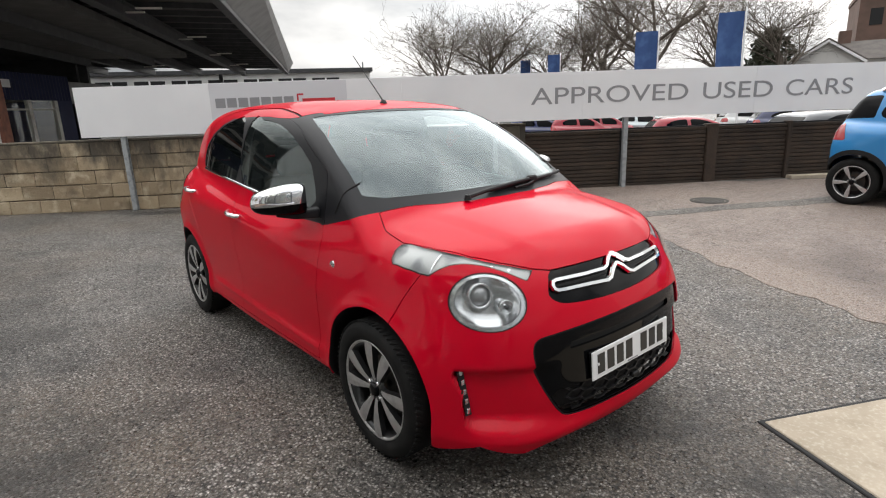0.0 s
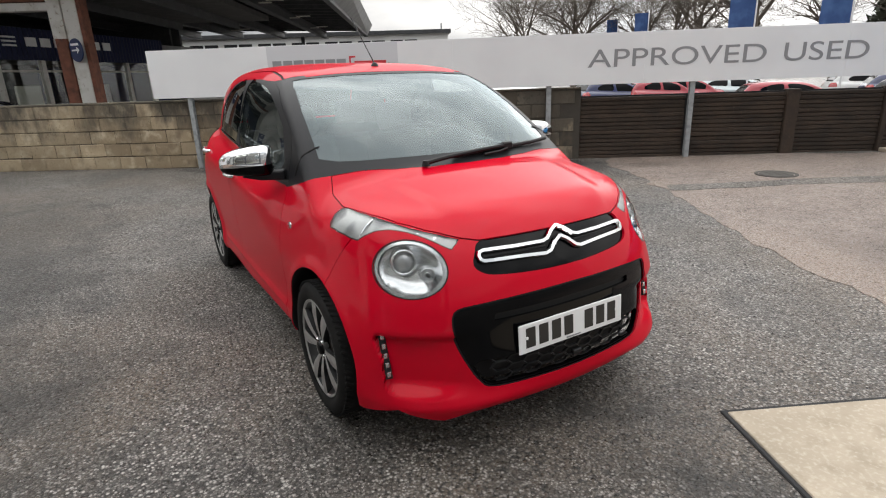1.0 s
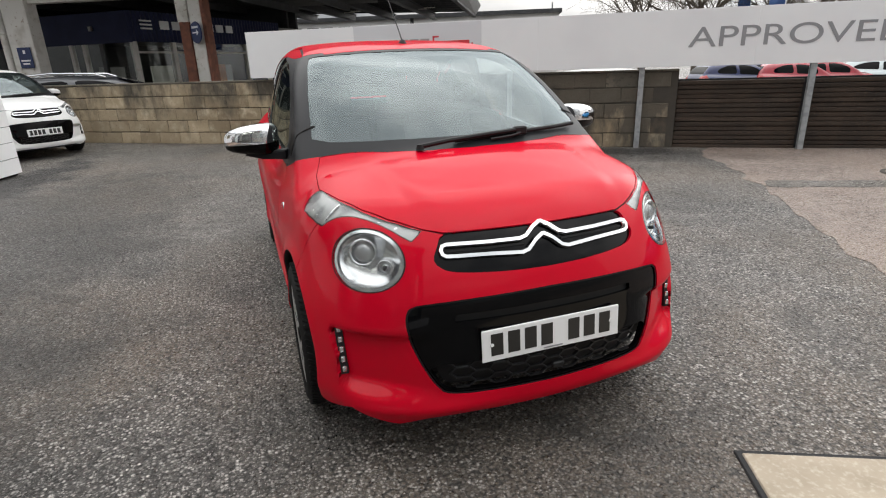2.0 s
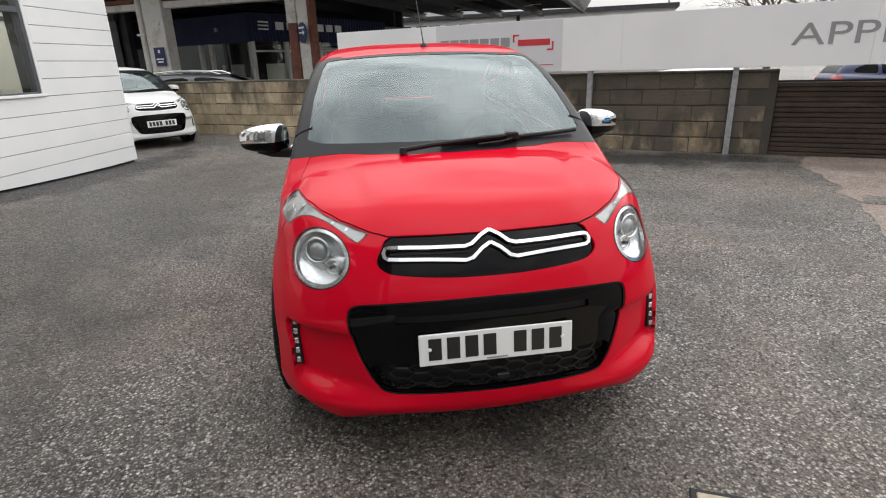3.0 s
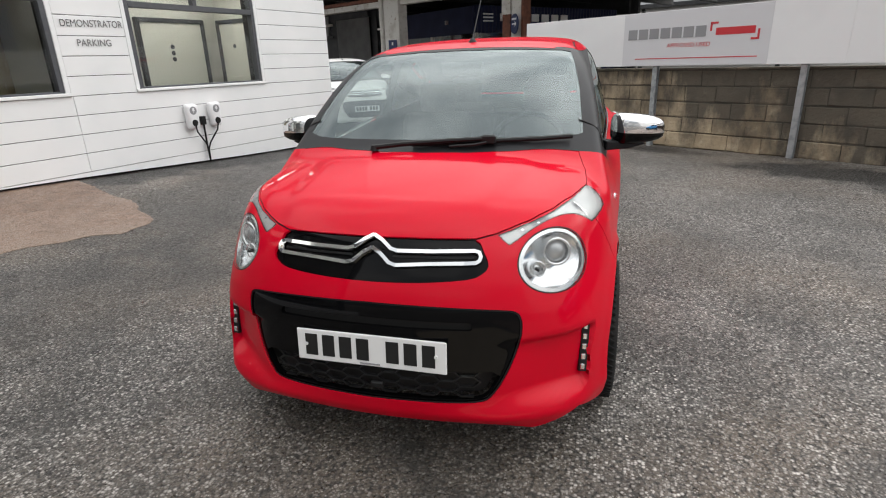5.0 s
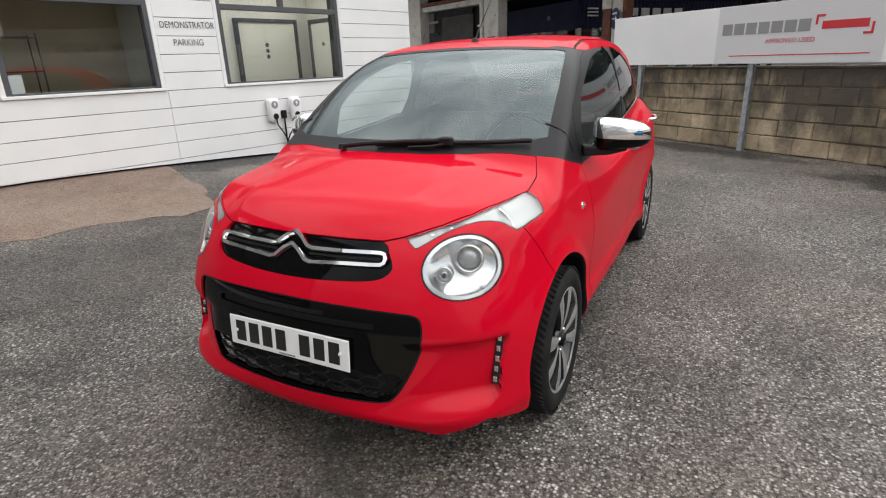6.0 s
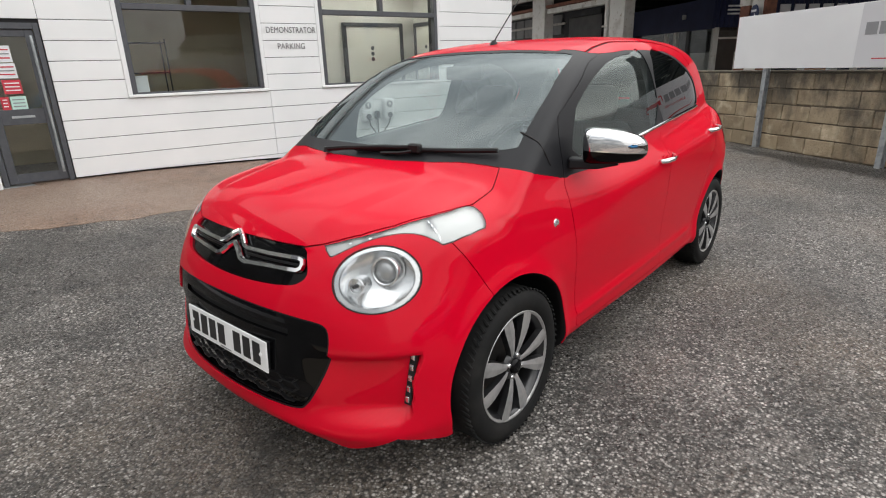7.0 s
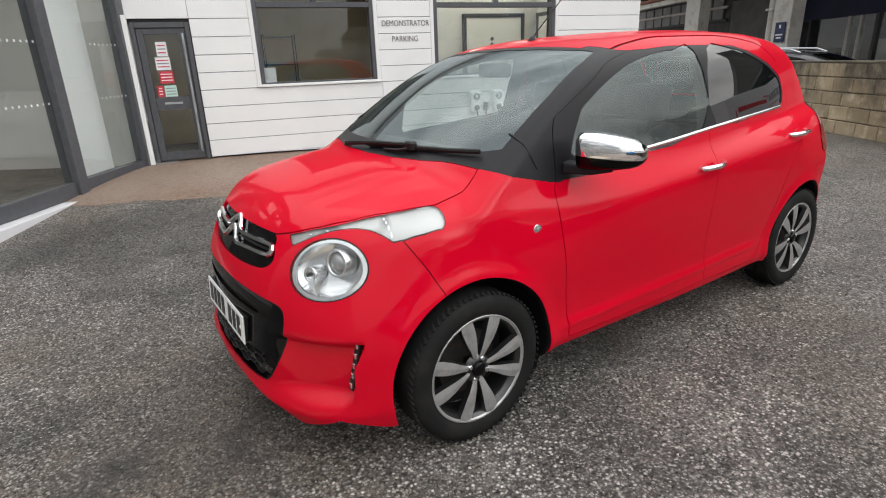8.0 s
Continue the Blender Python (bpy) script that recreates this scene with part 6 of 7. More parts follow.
# charging points
for x_ in (-2.895, -2.535):
    ch = thing("wall_charger", "white wall-mounted vehicle charging point with black socket", "charger", FAC @ Matrix.Translation((x_, -0.003, 0.745)), group="wall chargers")
    sh = box((0.19, 0.10, 0.32), (0, -0.05, 0), 0.045, 3)
    for v in sh.verts:
        v.co.x *= 1.0 - 0.18 * max(0.0, (0.0 - v.co.z) / 0.16)
    part("casing", sh, CHARGERWHITE, ch, smooth=True)
    part("badge", lathe([(0, -0.104), (0.048, -0.1035), (0.052, -0.10)], 24, "y"), SIGNGREY, ch, m=Matrix.Translation((0.0, 0, 0.075)))
    part("badge_flash", prism([(-0.012, 0.03), (0.016, 0.03), (0.004, 0.006), (0.02, 0.006), (-0.012, -0.034), (0.0, -0.004), (-0.018, -0.004)], 0.002, "y", -0.107), SIGNWHITE, ch, m=Matrix.Translation((0.0, 0, 0.075)))
    part("socket", lathe([(0, -0.112), (0.036, -0.112), (0.042, -0.105), (0.042, -0.09)], 24, "y"), BLACKPLASTIC, ch, m=Matrix.Translation((0.0, 0, -0.082)))
    part("cable", tube([(0.0, -0.10, -0.10), (0.02 if x_ < -2.7 else -0.02, -0.09, -0.20), ((-2.715 - x_) * 0.8, -0.06, -0.36), (-2.715 - x_, -0.05, -0.45), (-2.715 - x_, -0.05, -0.58)], 0.010, 8), BLACKPLASTIC, ch)
jb = thing("junction_box", "small black junction box with cable on the boards", "junction box", FAC @ Matrix.Translation((-2.715, -0.003, 0.675)))
part("casing", box((0.07, 0.05, 0.11), (0, -0.025, 0), 0.006), BLACKPLASTIC, jb)
part("cable", tube([(0, -0.03, -0.05), (0.0, -0.03, -0.3), (0.005, -0.04, -0.53)], 0.012, 8), BLACKPLASTIC, jb)
# office door
door = thing("door_1", "dark grey glazed office door covered with notices", "door", FAC, kind="structure")
a, c = DR
for p, q in (((a, DF), (a + 0.05, DH)), ((c - 0.05, DF), (c, DH)), ((a + 0.05, DH - 0.06), (c - 0.05, DH))):
    part("door_frame", span((p[0], -0.01, p[1]), (q[0], 0.10, q[1]), 0.004), ANTHRACITE, door)
lf = new("door_leaf")
lf.parent = door
for p, q in (((a + 0.055, 0.27), (a + 0.13, 1.81)), ((c - 0.13, 0.27), (c - 0.055, 1.81)), ((a + 0.13, 0.27), (c - 0.13, 0.37)), ((a + 0.13, 1.745), (c - 0.13, 1.81)), ((a + 0.13, 0.88), (c - 0.13, 1.035))):
    part("leaf_rail", span((p[0], 0.01, p[1]), (q[0], 0.06, q[1]), 0.003), ANTHRACITE, lf)
for z0, z1 in ((0.37, 0.88), (1.035, 1.745)):
    part("pane", span((a + 0.13, 0.032, z0), (c - 0.13, 0.038, z1)), PANE, lf).visible_shadow = False
part("letter_slot", span((a + 0.22, 0.004, 0.945), (a + 0.42, 0.012, 0.97), 0.002), GALV, lf)
part("pull_handle", tube([(c - 0.085, -0.03, 0.36), (c - 0.085, -0.045, 0.42), (c - 0.085, -0.045, 1.69), (c - 0.085, -0.03, 1.75)], 0.013, 10), GALV, lf, "long steel pull handle")
for x_, z_, w_, h_, m_ in ((0.235, 1.50, 0.115, 0.16, PAPERWHITE), (0.20, 1.345, 0.16, 0.145, PAPERWHITE), (0.215, 1.19, 0.155, 0.14, PAPERRED), (0.165, 1.035, 0.07, 0.13, PAPERRED), (0.245, 1.03, 0.135, 0.135, PAPERTEAL)):
    nt = part("notice", span((a + x_, 0.018, z_), (a + x_ + w_, 0.021, z_ + h_)), m_, lf)
    for k in range(3):
        part("print_bar", span((a + x_ + 0.015, 0.0155, z_ + h_ * (0.22 + 0.25 * k)), (a + x_ + w_ - 0.015, 0.0175, z_ + h_ * (0.30 + 0.25 * k))), PAPERRED if m_ == PAPERWHITE and k != 1 else SIGNWHITE if m_ == PAPERRED else SIGNGREY, nt)
part("jamb_post", span((-7.345, -0.10, 0.15), (-7.245, -0.012, 1.95), 0.006), CLAD, office, "white jamb post")
part("door_step", span((-7.33, -0.08, 0.05), (-6.56, 0.13, 0.25), 0.006), GALV, office, "worn metal threshold")

# showroom glazing, running towards the yard
gz = thing("showroom_glazing", "dark grey framed full-height showroom glazing", "glazing", GLZ, kind="structure")
for x_ in (-0.06, -1.35, -3.0, -4.9):
    part("mullion", span((x_ - 0.07, -0.05, -0.1), (x_ + 0.07, 0.10, 3.3), 0.005), ANTHRACITE, gz)
for a, c in ((-4.83, -3.07), (-2.93, -1.42), (-1.28, -0.13)):
    part("rail", span((a, -0.02, 0.06), (c, 0.08, 0.20), 0.004), ANTHRACITE, gz)
    part("rail", span((a, -0.02, 2.30), (c, 0.08, 2.42), 0.004), ANTHRACITE, gz)
    part("pane", span((a, 0.02, 0.20), (c, 0.03, 2.30)), PANE, gz).visible_shadow = False
    part("pane", span((a, 0.02, 2.42), (c, 0.03, 3.25)), PANE, gz).visible_shadow = False
    for z_ in (0.95, 1.50):
        for k in range(int((c - a) / 0.075)):
            part("marker_dot", span((a + 0.03 + 0.075 * k, 0.0155, z_), (a + 0.050 + 0.075 * k, 0.018, z_ + 0.020)), LOGOPANEL, gz)
part("head_rail", span((-5.0, -0.05, 3.25), (0.0, 0.10, 3.45)), ANTHRACITE, gz)
part("kerb", span((-5.2, -0.14, -0.15), (-1.27, 0.0, 0.055), 0.006), LOGOPANEL, gz, "pale stone kerb")
part("stone_sill", span((-1.27, -0.08, -0.15), (0.0, 0.04, 0.065), 0.006), CONCRETE, gz)
part("showroom_floor", span((-5.2, 0.10, -0.1), (0.0, 4.0, 0.055)), ROOMFLOOR, gz)
part("showroom_back", span((-5.2, 4.0, -0.1), (0.0, 4.1, 3.45)), FASCIA, gz)
part("showroom_side", span((-0.02, 0.12, -0.1), (0.06, 4.0, 3.45)), WHITEWALL, gz)
part("showroom_ceiling", span((-5.2, 0.0, 3.40), (0.0, 4.1, 3.5)), WHITEWALL, gz)
scr = thing("white_screen", "tall white partition screen behind the showroom glass", "screen", GLZ @ Matrix.Translation((-0.72, 0.28, 0.055)) @ Matrix.Rotation(radians(6), 4, "Z"))
part("sheet", box((0.98, 0.03, 2.25), (0, 0, 1.16), 0.006), SIGNWHITE, scr)
part("foot", box((0.30, 0.30, 0.03), (-0.38, 0, 0.015), 0.006), GALV, scr)

# ---- beyond the wall ----
# showroom with navy sheeting: local x runs along its signed face, y along its plain end
SHOP = pose(-3.75, 18.45, 0, 0, 0, 51.3)
shop = thing("dealership_front", "showroom with navy fascia, white window bars and dark glazing", "building", SHOP, kind="structure")
navy = bmesh.new()
vs = []
for k in range(91):
    x, y = 7.95 * k / 90, -0.05 if k % 2 else 0.0
    vs.append((navy.verts.new((x, y, 2.23)), navy.verts.new((x, y, 3.14))))
for p, q in zip(vs, vs[1:]):
    navy.faces.new((p[0], q[0], q[1], p[1]))
part("fascia", navy, NAVY, shop, "navy corrugated fascia")
part("fascia_back", span((0.0, 0.02, 2.23), (7.95, 0.25, 3.14)), NAVY, shop)
part("end_fascia", span((-0.12, -0.06, 2.20), (-0.02, 8.6, 3.12), 0.01), NAVY, shop, "plain navy end fascia")
part("fascia_light", span((-0.22, 1.36, 2.58), (-0.125, 1.48, 2.72), 0.01), FASCIA, shop)
part("end_wall", span((7.0, 0.0, -0.7), (7.95, 5.2, 2.23), 0.01), NAVY, shop, "navy end wall")
part("grey_parapet", span((7.96, 0.3, 2.2), (11.5, 5.0, 3.0), 0.01), FASCIA, shop)
for k in range(3):
    part("emblem_bar", span((0.36, -0.09, 2.60 + 0.115 * k), (0.82, -0.055, 2.65 + 0.115 * k)), SIGNWHITE, shop, "white emblem shape")
for k in range(7):
    part("emblem_bar", span((1.17 + 0.535 * k, -0.09, 2.62), (1.17 + 0.535 * k + 0.37, -0.055, 2.88)), SIGNWHITE, shop, "white emblem shape")
marks = (0.0, 1.62, 3.4, 5.5, 6.9)
for x, x2 in zip(marks, marks[1:] + (7.0,)):
    part("mullion", span((x, -0.02, -0.7), (x + 0.17, 0.12, 2.23), 0.005), COLWHITE, shop)
    if x2 > x + 0.2:
        part("transom", span((x + 0.17, 0.0, 1.88), (x2, 0.08, 1.94)), COLWHITE, shop)
        part("pane", span((x + 0.17, 0.03, -0.5), (x2, 0.036, 2.23)), PANE, shop).visible_shadow = False
for y, y2 in ((0.0, 1.3), (1.3, 2.05), (2.05, 2.62), (2.62, 4.8), (4.8, 7.0)):
    part("mullion", span((-0.10, y2 - 0.14, -0.7), (0.02, y2, 2.20), 0.005), COLWHITE if y2 in (2.05, 2.62, 7.0) else STEELDARK, shop)
    part("pane", span((-0.05, y + 0.01, -0.5), (-0.044, y2 - 0.14, 2.20)), PANE, shop).visible_shadow = False
part("back_wall", span((0.2, 6.0, -0.7), (7.0, 6.2, 3.0)), STEELDARK, shop)
part("inner_floor", span((0.0, 0.12, -0.7), (7.0, 8.0, -0.50)), ROOMFLOOR, shop)
part("inner_ceiling", span((0.0, 0.25, 2.4), (7.9, 8.6, 2.5)), STEELDARK, shop)
part("roof", span((-0.02, 0.25, 3.0), (7.9, 8.6, 3.1)), STEELDARK, shop)
for k, (x, y, c) in enumerate(((5.2, 1.3, ORANGE), (6.2, 1.8, PAPERWHITE), (2.5, 1.5, DOORCREAM), (1.0, 2.2, FASCIA), (3.4, 2.4, FASCIA))):
    st = thing("display_stand", "display stand inside the far showroom", "stand", SHOP @ Matrix.Translation((x, y, -0.5)), group="showroom displays")
    part("panel", box((1.0, 0.06, 1.9), (0, 0, 1.05), 0.01), c, st)
    part("foot", box((1.0, 0.4, 0.05), (0, 0, 0.03), 0.01), STEELDARK, st)
# three more added panels brighten the far showroom's interior
for x, y in ((1.5, 1.6), (3.6, 1.6), (5.7, 1.6)):
    added_ceiling_light(SHOP @ Matrix.Translation((x, y, 2.398)), PANELDIM)

# big open canopy
EDGE = Vector((10.5, 19.7, 0)).normalized()
CAN = Matrix.Translation((3.15, 12.1, 0)) @ Matrix.Rotation(math.atan2(EDGE.y, EDGE.x), 4, "Z")
can = thing("canopy", "large open canopy roof on dark steel beams with grey fascia", "canopy", CAN, kind="structure")
roof = bmesh.new()
vs = []
for k in range(161):
    x = -3.0 + 26.0 * k / 160
    z = 4.32 + (0.05 if k % 2 else 0.0)
    vs.append((roof.verts.new((x, 0.0, z)), roof.verts.new((x, 18.0, z + 0.5))))
for p, q in zip(vs, vs[1:]):
    roof.faces.new((p[0], q[0], q[1], p[1]))
part("roof_sheeting", roof, CANOPYSHEET, can, "dark corrugated roof sheeting")
part("edge_beam", span((-3.0, -0.02, 3.92), (23.0, 0.20, 4.30), 0.01), STEELDARK, can)
fa = bmesh.new()
q = [fa.verts.new(c) for c in ((-3.0, -0.9, 4.72), (23.0, -0.35, 4.60), (23.0, -0.03, 4.05), (-3.0, -0.03, 4.05), (-3.0, 0.1, 4.8), (23.0, 0.1, 4.68))]
fa.faces.new((q[0], q[1], q[2], q[3]))
fa.faces.new((q[0], q[4], q[5], q[1]))
fa.faces.new((q[1], q[5], q[2]))
part("fascia", fa, FASCIA, can, "grey sloping fascia")
for y in (2.6, 5.2, 7.8, 10.4, 13.0, 15.6):
    z = 4.30 + 0.5 * y / 18
    part("beam", join(span((-3.0, y - 0.14, z - 0.50), (23.0, y + 0.14, z - 0.47)), span((-3.0, y - 0.012, z - 0.47), (23.0, y + 0.012, z - 0.16)), span((-3.0, y - 0.14, z - 0.16), (23.0, y + 0.14, z - 0.13))), STEELDARK, can)
for k in range(22):
    x = -2.6 + 1.18 * k
    pu = span((x - 0.04, 0.2, -0.07), (x + 0.04, 18.0, 0.07))
    for v in pu.verts:
        v.co.z += 4.26 + 0.5 * v.co.y / 18
    part("purlin", pu, STEELDARK, can)
# slits of light between the rafters, put in as cream-coloured bars
for k in range(16):
    x, y = 1.0 + 5.2 * (k // 4), 1.6 + 4.0 * (k % 4)
    for d in (0.0, 0.55):
        part("light_slit_bar", span((x + d - 0.035, y + d, 4.02), (x + d + 0.035, y + d + 0.6, 4.06)), DOORCREAM, can, "cream bar standing for a slit of light in the roof")
for x, y in ((22.5, 4.0), (22.5, 12.0), (12.0, 8.0)):
    part("column", span((x - 0.1, y - 0.1, -0.6), (x + 0.1, y + 0.1, 4.0)), STEELDARK, can)
# row of columns along the yard beyond the wall
FRM = pose(-5.97, 16.4, -0.54, 0, 0, -27.7)
fr = thing("canopy_frame", "weathered white steel columns and rusty beams of an old canopy", "frame", FRM, kind="structure")
for x0, x1 in ((-5.09, -4.2), (-0.36, 0.36), (4.87, 5.20)):
    part("post", span((x0, -0.2, 0.0), (x1, 0.2, 5.2), 0.015), COLWHITE, fr, "weathered white column")
part("drain_pipe", tube([(-0.52, -0.14, 0.0), (-0.52, -0.14, 5.0)], 0.09, 12), COLWHITE, fr, "white drain pipe")
for z in (1.2, 2.9, 4.2):
    part("pipe_clip", span((-0.66, -0.26, z), (-0.36, -0.02, z + 0.06), 0.01), COLWHITE, fr)
part("column_strip", span((4.57, -0.24, 3.0), (4.86, -0.12, 5.2), 0.006), COLWHITE, fr)
part("rust_strip", span((4.60, -0.24, 0.0), (4.86, -0.12, 3.0), 0.006), RUST, fr, "rusty brown steel strip")
part("rust_edge", span((5.21, -0.22, 0.0), (5.30, 0.1, 5.2), 0.006), RUST, fr)
for x0, x1 in ((-12.0, -5.1), (-4.19, -0.67), (0.37, 4.56)):
    part("head_beam", span((x0, -0.10, 3.62), (x1, 0.16, 3.80), 0.01), COLWHITE, fr, "weathered white beam")
    part("beam_flange", span((x0, -0.16, 3.81), (x1, 0.18, 3.92), 0.01), RUST, fr, "rusty beam flange")
    part("upper_beam", span((x0, 0.0, 4.25), (x1, 0.2, 4.42), 0.01), COLWHITE, fr)
part("covered_roof", span((-16.0, 0.3, 4.55), (6.5, 13.0, 4.75)), CANOPYSHEET, fr, "dark roof sheeting")
for k in range(9):
    part("roof_joist", span((-15.0 + 2.5 * k, 0.3, 4.25), (-14.85 + 2.5 * k, 13.0, 4.54)), STEELDARK, fr)
part("rear_wall", span((-16.0, 12.8, 0.0), (2.5, 13.0, 4.54)), STEELDARK, fr, "dark rear wall")
sg = thing("round_sign", "round blue sign with a white arrow on the column", "sign", FRM @ pose(5.05, -0.30, 2.74, 0, 0, -30))
part("disc", lathe([(0, -0.01), (0.25, -0.01), (0.26, 0.01)], 32, "y"), NAVYSIGN, sg)
part("arrow", prism([(-0.14, 0.018), (0.05, 0.018), (0.05, 0.075), (0.15, 0.0), (0.05, -0.075), (0.05, -0.018), (-0.14, -0.018)], 0.004, "y", -0.016), SIGNWHITE, sg)
part("bar", span((-0.15, -0.016, 0.10), (0.15, -0.012, 0.15)), SIGNWHITE, sg)
ds = thing("direction_sign", "small navy direction sign on the white column", "sign", FRM @ Matrix.Translation((0.06, -0.23, 2.30)))
pl_ = part("plate", span((-0.20, -0.02, -0.26), (0.20, 0.0, 0.26), 0.006), NAVYSIGN, ds)
part("emblem_bar", span((-0.035, -0.026, 0.10), (0.035, -0.021, 0.19)), SIGNWHITE, pl_)
for z_, w_ in ((-0.07, 0.14), (-0.15, 0.10)):
    part("print_bar", span((-w_, -0.026, z_ - 0.02), (w_, -0.021, z_ + 0.02)), SIGNWHITE, pl_)
# workshop behind the columns: shutter, window band and dark wall
BACK = FRM @ Matrix.Translation((0, 3.0, 0))
wk = thing("workshop", "dark workshop with a band of pale windows behind the columns", "building", BACK, kind="structure")
part("wall", span((-16.0, 0.12, 0.0), (-4.6, 0.4, 5.2)), STEELDARK, wk, "dark workshop wall")
for k in range(9):
    part("window", span((-15.5 + 0.86 * k, 0.02, 3.05), (-14.78 + 0.86 * k, 0.11, 3.95)), FASCIA, wk, "pale window panel" if k == 0 else "")
for z in (3.0, 3.5, 4.0):
    part("rail", span((-16.0, -0.06, z), (-7.5, 0.0, z + 0.10), 0.005), COLWHITE if z == 3.5 else STEELDARK, wk)
sd = thing("sectional_door", "grey corrugated shutter in the workshop wall", "door", BACK, kind="structure")
bmd = bmesh.new()
vs = []
for k in range(49):
    x = -7.25 + 2.3 * k / 48
    vs.append((bmd.verts.new((x, 0.06 if k % 2 else 0.0, 0.0)), bmd.verts.new((x, 0.06 if k % 2 else 0.0, 3.72))))
for p, q in zip(vs, vs[1:]):
    bmd.faces.new((p[0], q[0], q[1], p[1]))
part("leaf", bmd, FASCIA, sd)
part("head_box", span((-7.3, -0.1, 3.73), (-4.9, 0.1, 3.95), 0.01), STEELDARK, sd)

# low flat building far off
fb = thing("flat_roofed_building", "long low pale building with a strip of windows", "building", pose(19.7, 31.9, -0.55, 0, 0, -26), kind="structure")
part("wall", span((-22, 0, 0), (0, 8, 4.7)), WHITEWALL, fb)
part("roof", span((-22.2, -0.2, 4.7), (0.2, 8.2, 4.95)), STEELDARK, fb)
for k in range(9):
    wn_ = part("window", span((-21.5 + 2.2 * k, -0.05, 3.5), (-19.7 + 2.2 * k, 0.02, 4.35)), DARKGAP, fb)
    part("frame", span((-20.65 + 2.2 * k, -0.08, 3.5), (-20.55 + 2.2 * k, -0.051, 4.35)), SIGNWHITE, wn_)
part("flue", tube([(-0.4, 0.3, 4.9), (-0.4, 0.3, 5.35)], 0.05, 8), GALV, fb)

# house and tower
hs = thing("white_house", "white rendered house with a slate roof", "house", pose(42.0, 11.3, -0.55, 0, 0, -68), kind="structure")
part("wall", span((1.8, 0, 0), (12.0, 6, 4.2)), WHITEWALL, hs)
part("gable_wall", prism([(-1.8, 0), (1.8, 0), (1.8, 4.15), (0, 5.35), (-1.8, 4.15)], 6.6, "y", -0.6), WHITEWALL, hs)
part("roof", prism([(-0.35, 4.15), (2.9, 5.50), (6.3, 4.15)], 12.2, "x", 0.0), ROOFTILE, hs)
for q in (-1, 1):
    part("gable_roof", prism([(q * 2.1, 3.98), (0, 5.38), (0, 5.56), (q * 2.2, 4.10)], 7.0, "y", -0.9), ROOFTILE, hs)
    part("barge_board", prism([(q * 2.1, 3.88), (0, 5.28), (0, 5.44), (q * 2.2, 4.00)], 0.05, "y", -0.97), SIGNWHITE, hs)
part("chimney", span((0.9, 2.6, 5.0), (1.6, 3.2, 6.2)), BRICKFAR, hs)
for x in (-0.6, 2.6, 4.8, 7.0):
    y = 0.0 if x > 1.8 else -0.6
    w_ = part("window", span((x, y - 0.06, 3.2), (x + 1.2, y + 0.02, 3.85)), DARKGAP, hs)
    for k in range(3):
        part("frame", span((x + 0.57 * k, y - 0.10, 3.2), (x + 0.57 * k + 0.06, y - 0.065, 3.85)), SIGNWHITE, w_)
tw = thing("brick_block", "tall brown brick block beyond the houses", "building", pose(66.0, 13.5, -0.6, 0, 0, -70), kind="structure")
part("wall", span((-2.5, 0, 0), (14, 10, 11.2)), BRICKFAR, tw)
part("parapet", span((-2.6, -0.1, 11.2), (14.1, 10.1, 11.6)), BRICKFAR, tw)
for k in range(8):
    part("window", span((-1.6 + 1.9 * k, -0.05, 8.4), (-0.6 + 1.9 * k, 0.02, 9.9)), DARKGAP, tw)


def bare_tree(at, height, seed, spread=0.5, leafy=False, label="bare winter tree with fine twigs"):
    r = random.Random(seed)
    ob = thing("tree", label, "tree", at, group="bare trees")
    verts, faces = [], []
    tv, tf = [], []

    def limb(V_, F_, p, q, r0, r1, n):
        d = (q - p).normalized()
        u = d.orthogonal().normalized()
        w = d.cross(u)
        b = len(V_)
        for c, rr in ((p, r0), (q, r1)):
            for k in range(n):
                a = math.tau * k / n
                V_.append(c + (u * math.cos(a) + w * math.sin(a)) * rr)
        for k in range(n):
            F_.append((b + k, b + (k + 1) % n, b + n + (k + 1) % n, b + n + k))

    def grow(p, d, length, rad, depth):
        segs = 4 if depth == 0 else 3 if depth < 4 else 2
        q = p
        for s in range(segs):
            d = (d + Vector((r.uniform(-1, 1), r.uniform(-1, 1), r.uniform(-0.7, 0.8))) * (0.06 if depth == 0 else 0.20)).normalized()
            nq = q + d * length / segs
            ra, rb = rad * (1 - 0.35 * s / segs), rad * (1 - 0.35 * (s + 1) / segs)
            if depth == 0:
                limb(verts, faces, q, nq, ra, rb, 8)
            else:
                limb(tv, tf, q, nq, ra, rb, 5 if depth < 3 else 3)
            q = nq
            if depth < 6 and (s > 1 or depth > 0):
                many = 3 if depth == 0 else 2 if depth == 1 else r.choice((1, 1, 2)) if depth < 4 else 1
                for _ in range(many):
                    ax = Vector((r.uniform(-1, 1), r.uniform(-1, 1), r.uniform(-0.3, 0.5))).normalized()
                    nd = (d + ax * spread * r.uniform(1.2, 2.2)).normalized()
                    grow(q, nd, length * r.uniform(0.58, 0.78), max(0.007, rb * 0.52), depth + 1)

    grow(Vector((0, 0, 0)), Vector((0, 0, 1)), height * 0.34, height * 0.020, 0)
    for nm, V_, F_ in (("trunk", verts, faces), ("crown", tv, tf)):
        me_ = bpy.data.meshes.new(nm)
        me_.from_pydata([tuple(v) for v in V_], [], F_)
        mesh_ob(nm, me_, BARK, ob)
    return ob


